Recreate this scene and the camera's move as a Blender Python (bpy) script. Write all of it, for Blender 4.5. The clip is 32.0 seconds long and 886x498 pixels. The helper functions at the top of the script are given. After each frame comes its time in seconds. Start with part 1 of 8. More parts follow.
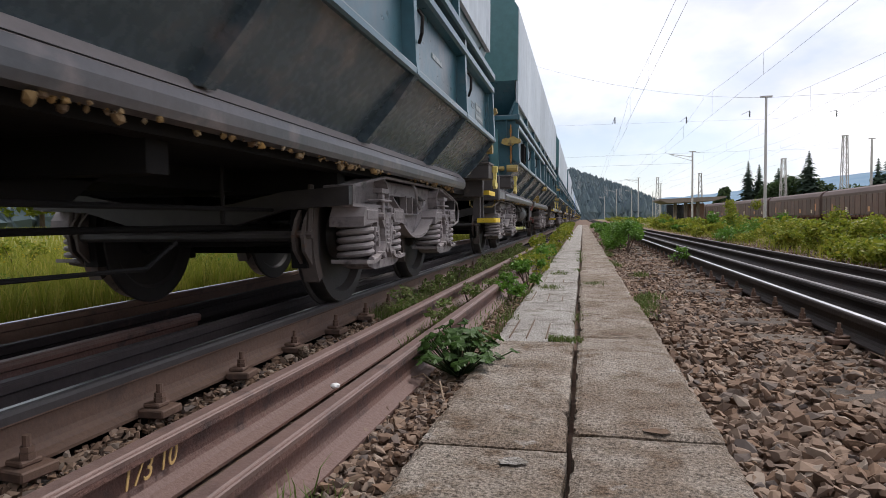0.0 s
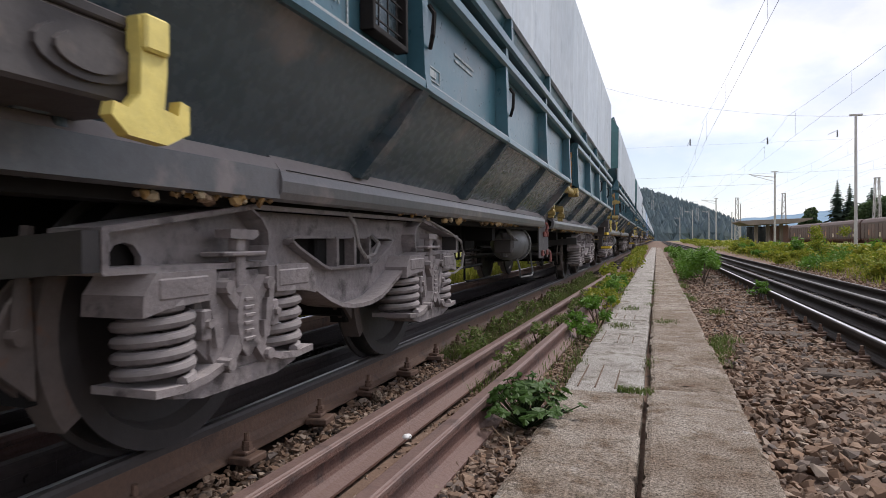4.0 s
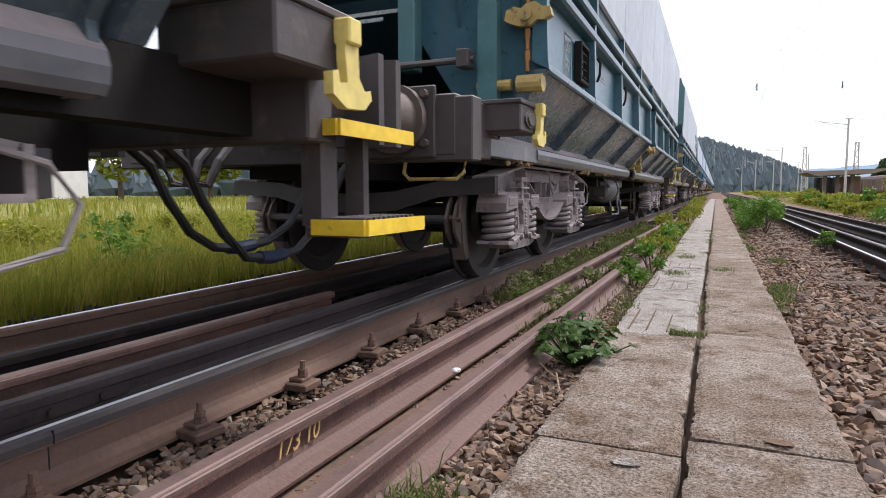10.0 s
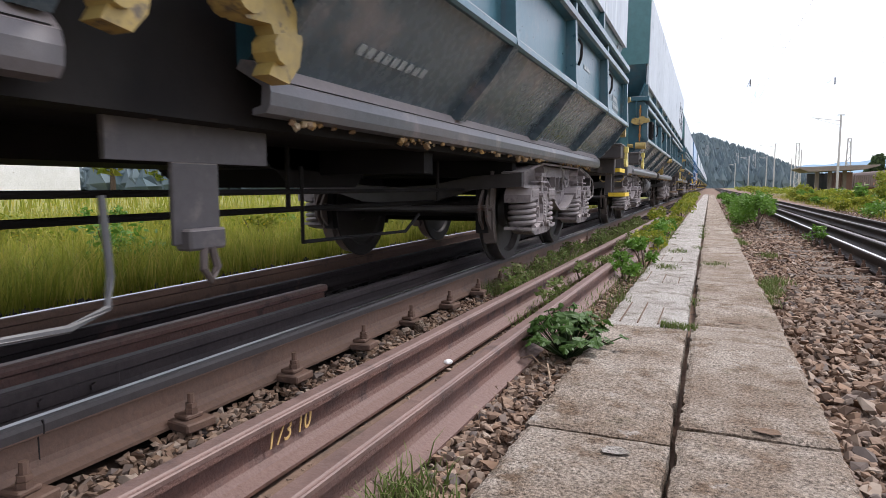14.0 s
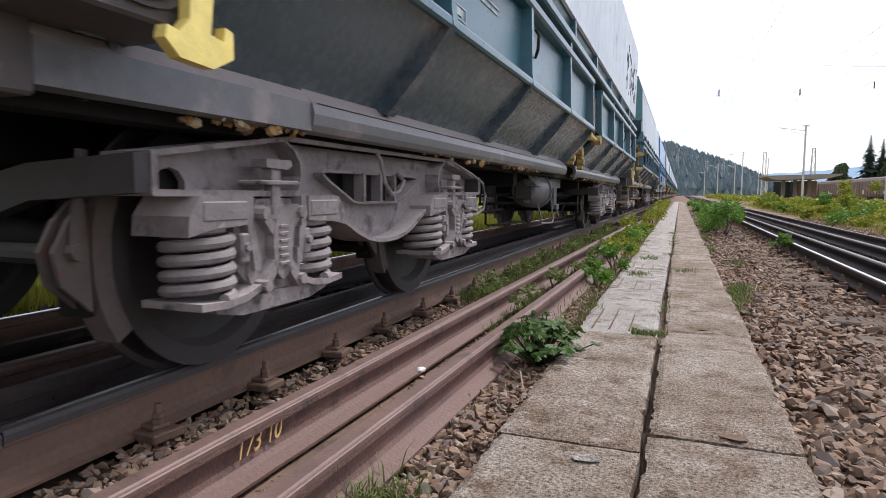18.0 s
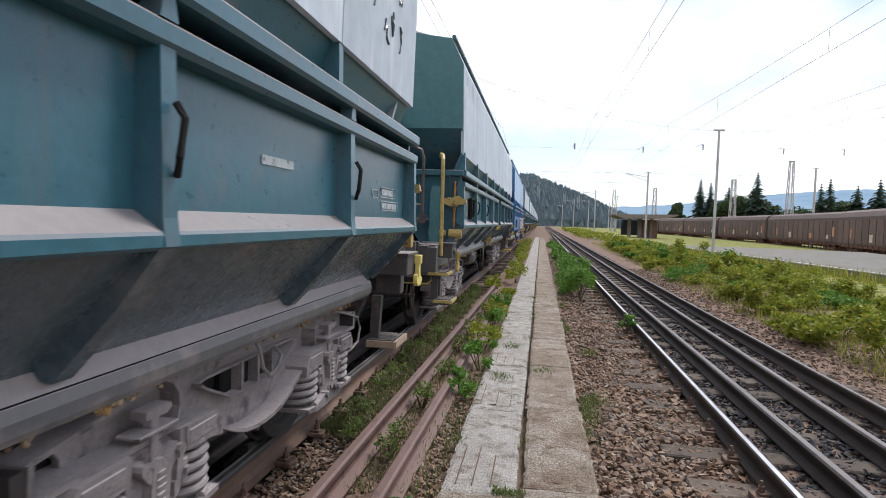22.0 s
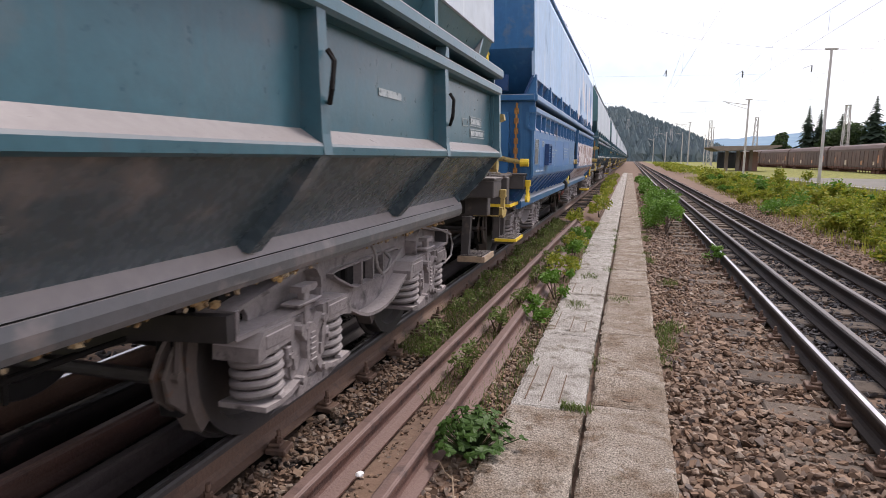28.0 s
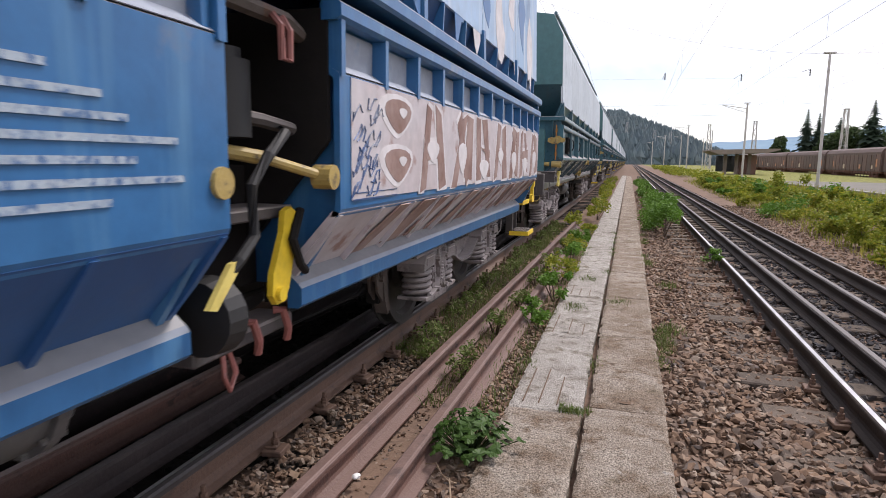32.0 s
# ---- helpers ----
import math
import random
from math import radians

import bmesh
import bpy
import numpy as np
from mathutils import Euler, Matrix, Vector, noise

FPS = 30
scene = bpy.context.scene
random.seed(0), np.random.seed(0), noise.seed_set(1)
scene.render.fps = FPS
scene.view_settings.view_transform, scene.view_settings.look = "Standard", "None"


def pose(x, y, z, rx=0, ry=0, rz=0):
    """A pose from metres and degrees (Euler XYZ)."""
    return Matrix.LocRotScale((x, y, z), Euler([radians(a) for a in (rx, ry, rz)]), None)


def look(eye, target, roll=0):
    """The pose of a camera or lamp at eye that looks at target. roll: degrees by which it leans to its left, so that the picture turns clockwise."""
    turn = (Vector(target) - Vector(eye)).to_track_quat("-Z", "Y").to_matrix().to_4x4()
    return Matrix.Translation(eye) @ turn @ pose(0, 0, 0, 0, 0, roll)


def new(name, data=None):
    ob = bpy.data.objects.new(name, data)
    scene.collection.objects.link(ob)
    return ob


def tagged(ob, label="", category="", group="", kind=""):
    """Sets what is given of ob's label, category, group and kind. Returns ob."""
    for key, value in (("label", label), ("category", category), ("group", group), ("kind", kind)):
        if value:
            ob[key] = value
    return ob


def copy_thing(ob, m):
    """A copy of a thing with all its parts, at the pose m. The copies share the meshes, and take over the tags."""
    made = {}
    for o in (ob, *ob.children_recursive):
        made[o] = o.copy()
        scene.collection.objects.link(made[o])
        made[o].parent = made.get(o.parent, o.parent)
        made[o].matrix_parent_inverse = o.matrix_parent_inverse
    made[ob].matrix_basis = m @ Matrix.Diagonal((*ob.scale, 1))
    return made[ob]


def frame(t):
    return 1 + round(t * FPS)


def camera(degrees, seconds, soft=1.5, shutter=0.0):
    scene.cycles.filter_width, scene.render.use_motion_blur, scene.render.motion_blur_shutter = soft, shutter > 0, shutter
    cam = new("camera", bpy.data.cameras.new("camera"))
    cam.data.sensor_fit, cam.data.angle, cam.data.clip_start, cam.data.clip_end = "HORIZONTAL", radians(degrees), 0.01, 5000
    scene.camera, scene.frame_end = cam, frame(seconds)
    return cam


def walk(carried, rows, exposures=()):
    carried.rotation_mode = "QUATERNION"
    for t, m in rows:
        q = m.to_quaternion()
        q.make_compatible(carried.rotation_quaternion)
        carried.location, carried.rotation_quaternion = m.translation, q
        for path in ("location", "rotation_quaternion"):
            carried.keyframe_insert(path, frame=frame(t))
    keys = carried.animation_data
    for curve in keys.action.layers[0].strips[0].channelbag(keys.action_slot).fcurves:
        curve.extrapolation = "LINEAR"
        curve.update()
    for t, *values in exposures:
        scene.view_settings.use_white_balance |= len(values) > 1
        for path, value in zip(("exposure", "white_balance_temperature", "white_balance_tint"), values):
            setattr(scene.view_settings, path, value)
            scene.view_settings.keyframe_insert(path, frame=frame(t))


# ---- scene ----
cam = camera(70.9, 32.0, 0.9, 0.15)
PATH = [
    (0, (-0.001, -1.28, 0.707), (-0.44, 0.669, 0.614), -0.7),
    (0.5, (-0.004, -1.277, 0.705), (-0.438, 0.674, 0.628), -0.6),
    (1, (-0.002, -1.277, 0.701), (-0.433, 0.674, 0.631), -0.7),
    (1.5, (0.002, -1.284, 0.707), (-0.441, 0.666, 0.654), -1.0),
    (2, (0.008, -1.304, 0.734), (-0.439, 0.645, 0.743), -1.4),
    (2.5, (0.018, -1.327, 0.809), (-0.458, 0.616, 0.841), -1.7),
    (4.5, (0.024, -1.383, 0.881), (-0.648, 0.5, 0.829), -0.3),
    (5, (0.036, -1.377, 0.872), (-0.578, 0.525, 0.795), -0.1),
    (5.5, (0.042, -1.37, 0.862), (-0.539, 0.541, 0.755), 0.1),
    (6, (0.042, -1.369, 0.854), (-0.541, 0.541, 0.74), 0.0),
    (6.5, (0.042, -1.371, 0.849), (-0.537, 0.54, 0.738), 0.2),
    (7, (0.043, -1.371, 0.848), (-0.533, 0.542, 0.749), 0.3),
    (7.5, (0.044, -1.37, 0.847), (-0.545, 0.538, 0.734), 0.5),
    (8, (0.039, -1.369, 0.846), (-0.56, 0.536, 0.729), 0.8),
    (8.5, (0.032, -1.375, 0.843), (-0.605, 0.517, 0.729), 0.5),
    (9, (0.03, -1.381, 0.836), (-0.662, 0.492, 0.711), 0.0),
    (9.5, (0.027, -1.38, 0.831), (-0.713, 0.473, 0.686), -0.2),
    (10, (0.022, -1.378, 0.816), (-0.777, 0.446, 0.633), -0.2),
    (10.5, (0.02, -1.368, 0.804), (-0.799, 0.444, 0.59), -0.2),
    (11, (0.013, -1.375, 0.795), (-0.818, 0.43, 0.568), -0.1),
    (11.5, (0.015, -1.376, 0.791), (-0.812, 0.431, 0.561), -0.1),
    (12, (0.019, -1.383, 0.799), (-0.819, 0.418, 0.571), -0.2),
    (12.5, (0.023, -1.377, 0.798), (-0.796, 0.433, 0.569), -0.0),
    (13, (0.024, -1.374, 0.803), (-0.777, 0.445, 0.579), 0.2),
    (13.5, (0.03, -1.38, 0.8), (-0.761, 0.445, 0.592), 0.0),
    (15.5, (0.038, -1.372, 0.804), (-0.719, 0.469, 0.613), 0.1),
    (16, (0.038, -1.365, 0.8), (-0.707, 0.48, 0.594), 0.1),
    (16.5, (0.037, -1.359, 0.798), (-0.693, 0.491, 0.582), 0.2),
    (17, (0.04, -1.37, 0.802), (-0.681, 0.485, 0.605), 0.3),
    (17.5, (0.045, -1.371, 0.806), (-0.664, 0.49, 0.619), 0.2),
    (18, (0.039, -1.376, 0.809), (-0.668, 0.487, 0.629), 0.3),
    (18.5, (0.046, -1.375, 0.807), (-0.642, 0.495, 0.634), 0.4),
    (19, (0.055, -1.36, 0.807), (-0.601, 0.521, 0.63), 0.2),
    (19.5, (0.066, -1.364, 0.806), (-0.517, 0.54, 0.628), 0.3),
    (20, (0.064, -1.359, 0.79), (-0.481, 0.555, 0.596), 0.5),
    (20.5, (0.042, -1.343, 0.784), (-0.471, 0.573, 0.532), 1.3),
    (21, (0.024, -1.305, 1.064), (-0.407, 0.616, 0.71), 1.8),
    (21.5, (0.064, -1.309, 1.443), (-0.33, 0.641, 1.246), 2.7),
    (22, (0.025, -1.347, 1.641), (-0.282, 0.627, 1.546), 2.0),
    (22.5, (0.079, -1.302, 1.629), (-0.158, 0.684, 1.597), 1.3),
    (23, (0.051, -1.556, 1.665), (-0.045, 0.441, 1.633), 0.8),
    (23.5, (0.106, -1.352, 1.596), (-0.19, 0.626, 1.554), 0.1),
    (24, (0.096, -1.338, 1.568), (-0.333, 0.614, 1.488), 0.5),
    (24.5, (0.118, -1.391, 1.568), (-0.396, 0.538, 1.439), 0.5),
    (25, (0.143, -1.382, 1.543), (-0.395, 0.535, 1.354), 0.1),
    (25.5, (0.144, -1.372, 1.544), (-0.437, 0.528, 1.315), 0.1),
    (26, (0.14, -1.396, 1.543), (-0.43, 0.504, 1.29), 0.3),
    (26.5, (0.14, -1.399, 1.544), (-0.419, 0.503, 1.282), 0.4),
    (28.5, (0.14, -1.399, 1.544), (-0.429, 0.495, 1.244), 0.8),
    (29, (0.139, -1.402, 1.543), (-0.446, 0.488, 1.247), 0.7),
    (29.5, (0.14, -1.401, 1.543), (-0.44, 0.491, 1.253), 0.8),
    (30, (0.142, -1.39, 1.536), (-0.427, 0.507, 1.254), 0.7),
    (30.5, (0.142, -1.389, 1.536), (-0.419, 0.51, 1.257), 0.8),
    (31, (0.143, -1.386, 1.536), (-0.406, 0.517, 1.26), 1.0),
    (31.5, (0.142, -1.389, 1.536), (-0.412, 0.511, 1.249), 0.9),
    (32, (0.142, -1.388, 1.536), (-0.417, 0.511, 1.249), 0.8),
]
EXPOSURE = [(0, 0.2, 6280, 13), (3, 0.2, 6280, 14), (6, 0.42, 6380, 15), (9, 0.48, 6350, 17), (10, 0.68, 6290, 17), (12, 0.88, 6180, 15), (17, 0.68, 6180, 15), (20, 0.67, 6230, 15), (21, 0.65, 6150, 15), (22, 0.45, 6120, 11), (23, 0.04, 6280, 17), (24, 0.03, 6380, 18), (25, 0.29, 6500, 17), (26, 0.52, 6600, 18), (29, 0.52, 6450, 18), (32, 0.5, 6450, 17)]
walk(cam, [(t, look(eye, target, roll)) for t, eye, target, roll in PATH], EXPOSURE)

# ---- world, sun, exposure ----
world = bpy.data.worlds.new("sky")
scene.world = world
world.use_nodes = True
wn, wl = world.node_tree.nodes, world.node_tree.links
wn.clear()
w_out = wn.new("ShaderNodeOutputWorld")
w_bg = wn.new("ShaderNodeBackground")
w_sky = wn.new("ShaderNodeTexSky")
w_sky.sky_type, w_sky.sun_disc = "NISHITA", False
w_sky.sun_elevation, w_sky.sun_rotation = radians(55), radians(38)
w_sky.air_density, w_sky.dust_density = 1.0, 0.4
w_co = wn.new("ShaderNodeTexCoord")
w_map = wn.new("ShaderNodeMapping")
w_map.inputs["Scale"].default_value = (1.0, 1.0, 2.0)
w_no = wn.new("ShaderNodeTexNoise")
w_no.inputs["Scale"].default_value, w_no.inputs["Detail"].default_value, w_no.inputs["Roughness"].default_value = 2.2, 7.0, 0.55
w_ramp = wn.new("ShaderNodeValToRGB")
w_ramp.color_ramp.elements[0].position, w_ramp.color_ramp.elements[0].color = 0.40, (0.42, 0.42, 0.42, 1)
w_ramp.color_ramp.elements[1].position, w_ramp.color_ramp.elements[1].color = 0.55, (1, 1, 1, 1)
w_no2 = wn.new("ShaderNodeTexNoise")
w_no2.inputs["Scale"].default_value, w_no2.inputs["Detail"].default_value = 3.1, 5.0
w_cloud = wn.new("ShaderNodeMixRGB")
w_cloud.inputs["Color1"].default_value = (8.0, 8.2, 9.0, 1)
w_cloud.inputs["Color2"].default_value = (11.2, 11.0, 11.1, 1)
w_mix = wn.new("ShaderNodeMixRGB")
wl.new(w_co.outputs["Generated"], w_map.inputs["Vector"])
wl.new(w_map.outputs["Vector"], w_no.inputs["Vector"])
wl.new(w_map.outputs["Vector"], w_no2.inputs["Vector"])
wl.new(w_no.outputs["Fac"], w_ramp.inputs["Fac"])
w_con = wn.new("ShaderNodeMapRange")
w_con.inputs["From Min"].default_value, w_con.inputs["From Max"].default_value = 0.36, 0.62
wl.new(w_no2.outputs["Fac"], w_con.inputs["Value"])
wl.new(w_con.outputs["Result"], w_cloud.inputs["Fac"])
wl.new(w_ramp.outputs["Color"], w_mix.inputs["Fac"])
wl.new(w_sky.outputs["Color"], w_mix.inputs["Color1"])
wl.new(w_cloud.outputs["Color"], w_mix.inputs["Color2"])
wl.new(w_mix.outputs["Color"], w_bg.inputs["Color"])
w_bg.inputs["Strength"].default_value = 0.1
wl.new(w_bg.outputs["Background"], w_out.inputs["Surface"])

sun = new("sun", bpy.data.lights.new("sun", "SUN"))
sun.data.energy, sun.data.angle, sun.data.color = 2.6, radians(14), (1.0, 0.95, 0.88)
sun.matrix_world = look((26, 36, 62), (0, 2, 0))

# ---- materials ----


def surface(name, base, second=None, grain=9.0, patch=1.2, rough=0.6, metal=0.0, bump=0.25, dirt=None, dirt_cut=0.55,
            streak=None, vary=0.0, spec=0.5, up_dust_and_light=None):
    """Painted, cast or mineral surface: grain and patches of two colours, stains on top, fine relief."""
    m = bpy.data.materials.new(name)
    m.use_nodes = True
    n, l = m.node_tree.nodes, m.node_tree.links
    p = n["Principled BSDF"]
    co = n.new("ShaderNodeTexCoord")
    vec = co.outputs["Object"]
    if vary:
        info = n.new("ShaderNodeObjectInfo")
        add = n.new("ShaderNodeVectorMath")
        add.operation = "MULTIPLY_ADD"
        add.inputs[1].default_value = (1, 1, 1)
        comb = n.new("ShaderNodeCombineXYZ")
        mul = n.new("ShaderNodeMath")
        mul.operation = "MULTIPLY"
        mul.inputs[1].default_value = 37.0
        l.new(info.outputs["Random"], mul.inputs[0])
        for k in range(3):
            l.new(mul.outputs[0], comb.inputs[k])
        l.new(vec, add.inputs[0])
        l.new(comb.outputs[0], add.inputs[2])
        vec = add.outputs[0]

    def noise_tex(scale, detail=5.0, stretch=None):
        t = n.new("ShaderNodeTexNoise")
        t.inputs["Scale"].default_value, t.inputs["Detail"].default_value, t.inputs["Roughness"].default_value = scale, detail, 0.6
        if stretch:
            mp = n.new("ShaderNodeMapping")
            mp.inputs["Scale"].default_value = stretch
            l.new(vec, mp.inputs["Vector"])
            l.new(mp.outputs["Vector"], t.inputs["Vector"])
        else:
            l.new(vec, t.inputs["Vector"])
        return t.outputs["Fac"]

    def ramp(sock, a, b):
        r = n.new("ShaderNodeMapRange")
        r.inputs["From Min"].default_value, r.inputs["From Max"].default_value = a, b
        l.new(sock, r.inputs["Value"])
        return r.outputs["Result"]

    def mix(fac, a, b, mode="MIX"):
        x = n.new("ShaderNodeMixRGB")
        x.blend_type = mode
        for i, v in ((0, fac), (1, a), (2, b)):
            if isinstance(v, (tuple, float, int)):
                x.inputs[i].default_value = v if not isinstance(v, tuple) else (*v, 1)
            else:
                l.new(v, x.inputs[i])
        return x.outputs[0]

    second = second or tuple(c * 0.72 for c in base)
    g = noise_tex(grain, 8.0)
    col = mix(ramp(noise_tex(patch, 4.0), 0.36, 0.64), base, second)
    col = mix(0.35, col, mix(ramp(g, 0.3, 0.7), tuple(c * 0.6 for c in base), tuple(min(1, c * 1.35) for c in base)))
    if streak:
        col = mix(ramp(noise_tex(1.0, 5.0, (0.9, 0.9, 9.0) if streak[1] == "h" else (7.0, 7.0, 0.5)), 0.55, 0.72), col, streak[0])
    if dirt:
        col = mix(ramp(noise_tex(patch * 2.3, 9.0), dirt_cut, dirt_cut + 0.12), col, dirt)
    if vary:
        hs = n.new("ShaderNodeHueSaturation")
        mr = n.new("ShaderNodeMapRange")
        mr.inputs["To Min"].default_value, mr.inputs["To Max"].default_value = 1 - vary, 1 + vary
        l.new(info.outputs["Random"], mr.inputs["Value"])
        l.new(mr.outputs["Result"], hs.inputs["Value"])
        l.new(col, hs.inputs["Color"])
        col = hs.outputs["Color"]
    # Faces turned up are paler: dust, plus skylight put into the colour.
    if up_dust_and_light:
        geo = n.new("ShaderNodeNewGeometry")
        sep = n.new("ShaderNodeSeparateXYZ")
        l.new(geo.outputs["Normal"], sep.inputs[0])
        col = mix(ramp(sep.outputs["Z"], 0.15, 0.75), col, mix(ramp(g, 0.2, 0.8), up_dust_and_light, tuple(c * 0.75 for c in up_dust_and_light)))
    l.new(col, p.inputs["Base Color"])
    l.new(ramp2(n, l, g, rough - 0.1, rough + 0.12), p.inputs["Roughness"])
    p.inputs["Metallic"].default_value = metal
    p.inputs["Specular IOR Level"].default_value = spec
    b = n.new("ShaderNodeBump")
    b.inputs["Strength"].default_value, b.inputs["Distance"].default_value = bump, 0.01
    l.new(g, b.inputs["Height"])
    l.new(b.outputs["Normal"], p.inputs["Normal"])
    return m


def ramp2(n, l, sock, a, b):
    r = n.new("ShaderNodeMapRange")
    r.inputs["To Min"].default_value, r.inputs["To Max"].default_value = max(0, a), min(1, b)
    l.new(sock, r.inputs["Value"])
    return r.outputs["Result"]


def island_mat(name, colours, rough=0.9, trans=0.0, grain=30.0):
    """Scattered pieces joined in one mesh: each piece takes its own colour."""
    m = bpy.data.materials.new(name)
    m.use_nodes = True
    n, l = m.node_tree.nodes, m.node_tree.links
    p = n["Principled BSDF"]
    geo = n.new("ShaderNodeNewGeometry")
    r = n.new("ShaderNodeValToRGB")
    r.color_ramp.interpolation = "LINEAR"
    els = r.color_ramp.elements
    while len(els) < len(colours):
        els.new(0.5)
    for i, c in enumerate(colours):
        els[i].position, els[i].color = i / (len(colours) - 1), (*c, 1)
    l.new(geo.outputs["Random Per Island"], r.inputs["Fac"])
    t = n.new("ShaderNodeTexNoise")
    t.inputs["Scale"].default_value, t.inputs["Detail"].default_value = grain, 6.0
    co = n.new("ShaderNodeTexCoord")
    l.new(co.outputs["Object"], t.inputs["Vector"])
    x = n.new("ShaderNodeMixRGB")
    x.blend_type = "MULTIPLY"
    x.inputs[0].default_value = 0.5
    l.new(r.outputs[0], x.inputs[1])
    l.new(t.outputs["Color"] if "Color" in t.outputs else t.outputs[0], x.inputs[2])
    cr = n.new("ShaderNodeMixRGB")
    cr.inputs[0].default_value = 0.6
    l.new(r.outputs[0], cr.inputs[1])
    mr = ramp2(n, l, t.outputs["Fac"], 0.3, 1.0)
    sc = n.new("ShaderNodeVectorMath")
    sc.operation = "SCALE"
    l.new(r.outputs[0], sc.inputs[0])
    l.new(mr, sc.inputs["Scale"])
    l.new(sc.outputs[0], cr.inputs[2])
    l.new(cr.outputs[0], p.inputs["Base Color"])
    p.inputs["Roughness"].default_value = rough
    p.inputs["Specular IOR Level"].default_value = 0.25
    if trans:
        tr = n.new("ShaderNodeBsdfTranslucent")
        ms = n.new("ShaderNodeMixShader")
        ms.inputs[0].default_value = trans
        l.new(cr.outputs[0], tr.inputs["Color"])
        l.new(p.outputs[0], ms.inputs[1])
        l.new(tr.outputs[0], ms.inputs[2])
        l.new(ms.outputs[0], n["Material Output"].inputs["Surface"])
    return m


DUST = (0.33, 0.29, 0.27)
M = {}
M["green"] = surface("green_paint", (0.030, 0.098, 0.130), (0.050, 0.118, 0.146), 18, 0.9, 0.30, 0, 0.14, (0.095, 0.118, 0.128), 0.58, streak=((0.055, 0.095, 0.115), "v"), up_dust_and_light=(0.30, 0.27, 0.265), vary=0.12)
M["green_light"] = surface("green_paint_fresh", (0.058, 0.155, 0.165), (0.066, 0.15, 0.16), 12, 0.8, 0.42, 0, 0.1, (0.12, 0.145, 0.145), 0.62, up_dust_and_light=DUST)
M["tarp"] = surface("grey_blue_panel", (0.44, 0.485, 0.53), (0.34, 0.39, 0.44), 6, 0.7, 0.5, 0, 0.12, (0.24, 0.285, 0.33), 0.60, streak=((0.54, 0.58, 0.61), "v"), vary=0.10)
M["lower"] = surface("dusty_grey_green_paint", (0.074, 0.102, 0.120), (0.046, 0.076, 0.096), 18, 1.1, 0.26, 0, 0.1, (0.175, 0.166, 0.168), 0.56, up_dust_and_light=DUST)
# Its pale upper slope mixes dust with painted skylight.
M["sill"] = surface("dusty_sill_paint", (0.110, 0.118, 0.126), (0.180, 0.160, 0.160), 22, 1.5, 0.34, 0, 0.22, (0.26, 0.225, 0.215), 0.56, up_dust_and_light=(0.46, 0.405, 0.395))
M["blue"] = surface("blue_paint", (0.024, 0.118, 0.285), (0.045, 0.150, 0.32), 11, 0.8, 0.34, 0, 0.15, (0.15, 0.165, 0.20), 0.60, streak=((0.075, 0.20, 0.36), "v"), up_dust_and_light=(0.26, 0.265, 0.28))
M["blue_panel"] = surface("faded_blue_panel", (0.26, 0.40, 0.58), (0.36, 0.46, 0.60), 7, 0.6, 0.5, 0, 0.15, (0.14, 0.22, 0.36), 0.58, streak=((0.54, 0.58, 0.64), "v"), vary=0.08)
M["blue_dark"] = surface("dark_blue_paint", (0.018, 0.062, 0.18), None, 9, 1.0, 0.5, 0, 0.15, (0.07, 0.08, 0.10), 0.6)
# Flange tops are paled for dust and for skylight together.
M["cast"] = surface("dusty_cast_steel", (0.245, 0.213, 0.208), (0.145, 0.126, 0.125), 34, 3.6, 0.62, 0, 0.7, (0.070, 0.058, 0.056), 0.54, streak=((0.30, 0.265, 0.258), "h"), up_dust_and_light=(0.46, 0.41, 0.40))
M["spring"] = surface("dusty_dark_spring", (0.22, 0.195, 0.19), (0.15, 0.133, 0.13), 34, 3.0, 0.7, 0, 0.5, (0.075, 0.065, 0.062), 0.55, up_dust_and_light=(0.38, 0.34, 0.33))
M["cable"] = surface("dusty_grey_cable", (0.23, 0.21, 0.20), (0.17, 0.155, 0.15), 40, 8.0, 0.8, 0, 0.2)
M["cast_rusty"] = surface("rusty_cast_steel", (0.105, 0.082, 0.072), (0.075, 0.062, 0.057), 26, 4.0, 0.8, 0, 0.5, (0.13, 0.065, 0.04), 0.58, up_dust_and_light=(0.22, 0.18, 0.16))
# Near-black base adds the shade beneath and between wagon parts.
M["dark"] = surface("shade_dark_steel", (0.010, 0.0095, 0.0095), (0.018, 0.015, 0.014), 18, 3.0, 0.8, 0, 0.3, spec=0.2)
M["frame"] = surface("grey_brown_steel", (0.068, 0.059, 0.057), (0.044, 0.038, 0.038), 18, 2.5, 0.6, 0, 0.3, (0.125, 0.10, 0.085), 0.60, up_dust_and_light=(0.25, 0.22, 0.205))
M["wheel"] = surface("worn_wheel_steel", (0.040, 0.035, 0.034), (0.024, 0.021, 0.021), 22, 5.0, 0.55, 0.0, 0.2, up_dust_and_light=(0.075, 0.066, 0.063))
M["tread"] = surface("polished_wheel_tread", (0.35, 0.33, 0.31), None, 22, 5.0, 0.3, 1.0, 0.05)
M["yellow"] = surface("dusty_yellow_paint", (0.40, 0.29, 0.085), (0.32, 0.24, 0.09), 24, 8.0, 0.5, 0, 0.35, (0.11, 0.085, 0.055), 0.56)
M["yellow_bright"] = surface("bright_yellow_paint", (0.75, 0.53, 0.03), (0.66, 0.46, 0.03), 20, 6.0, 0.5, 0, 0.25, (0.16, 0.11, 0.04), 0.66)
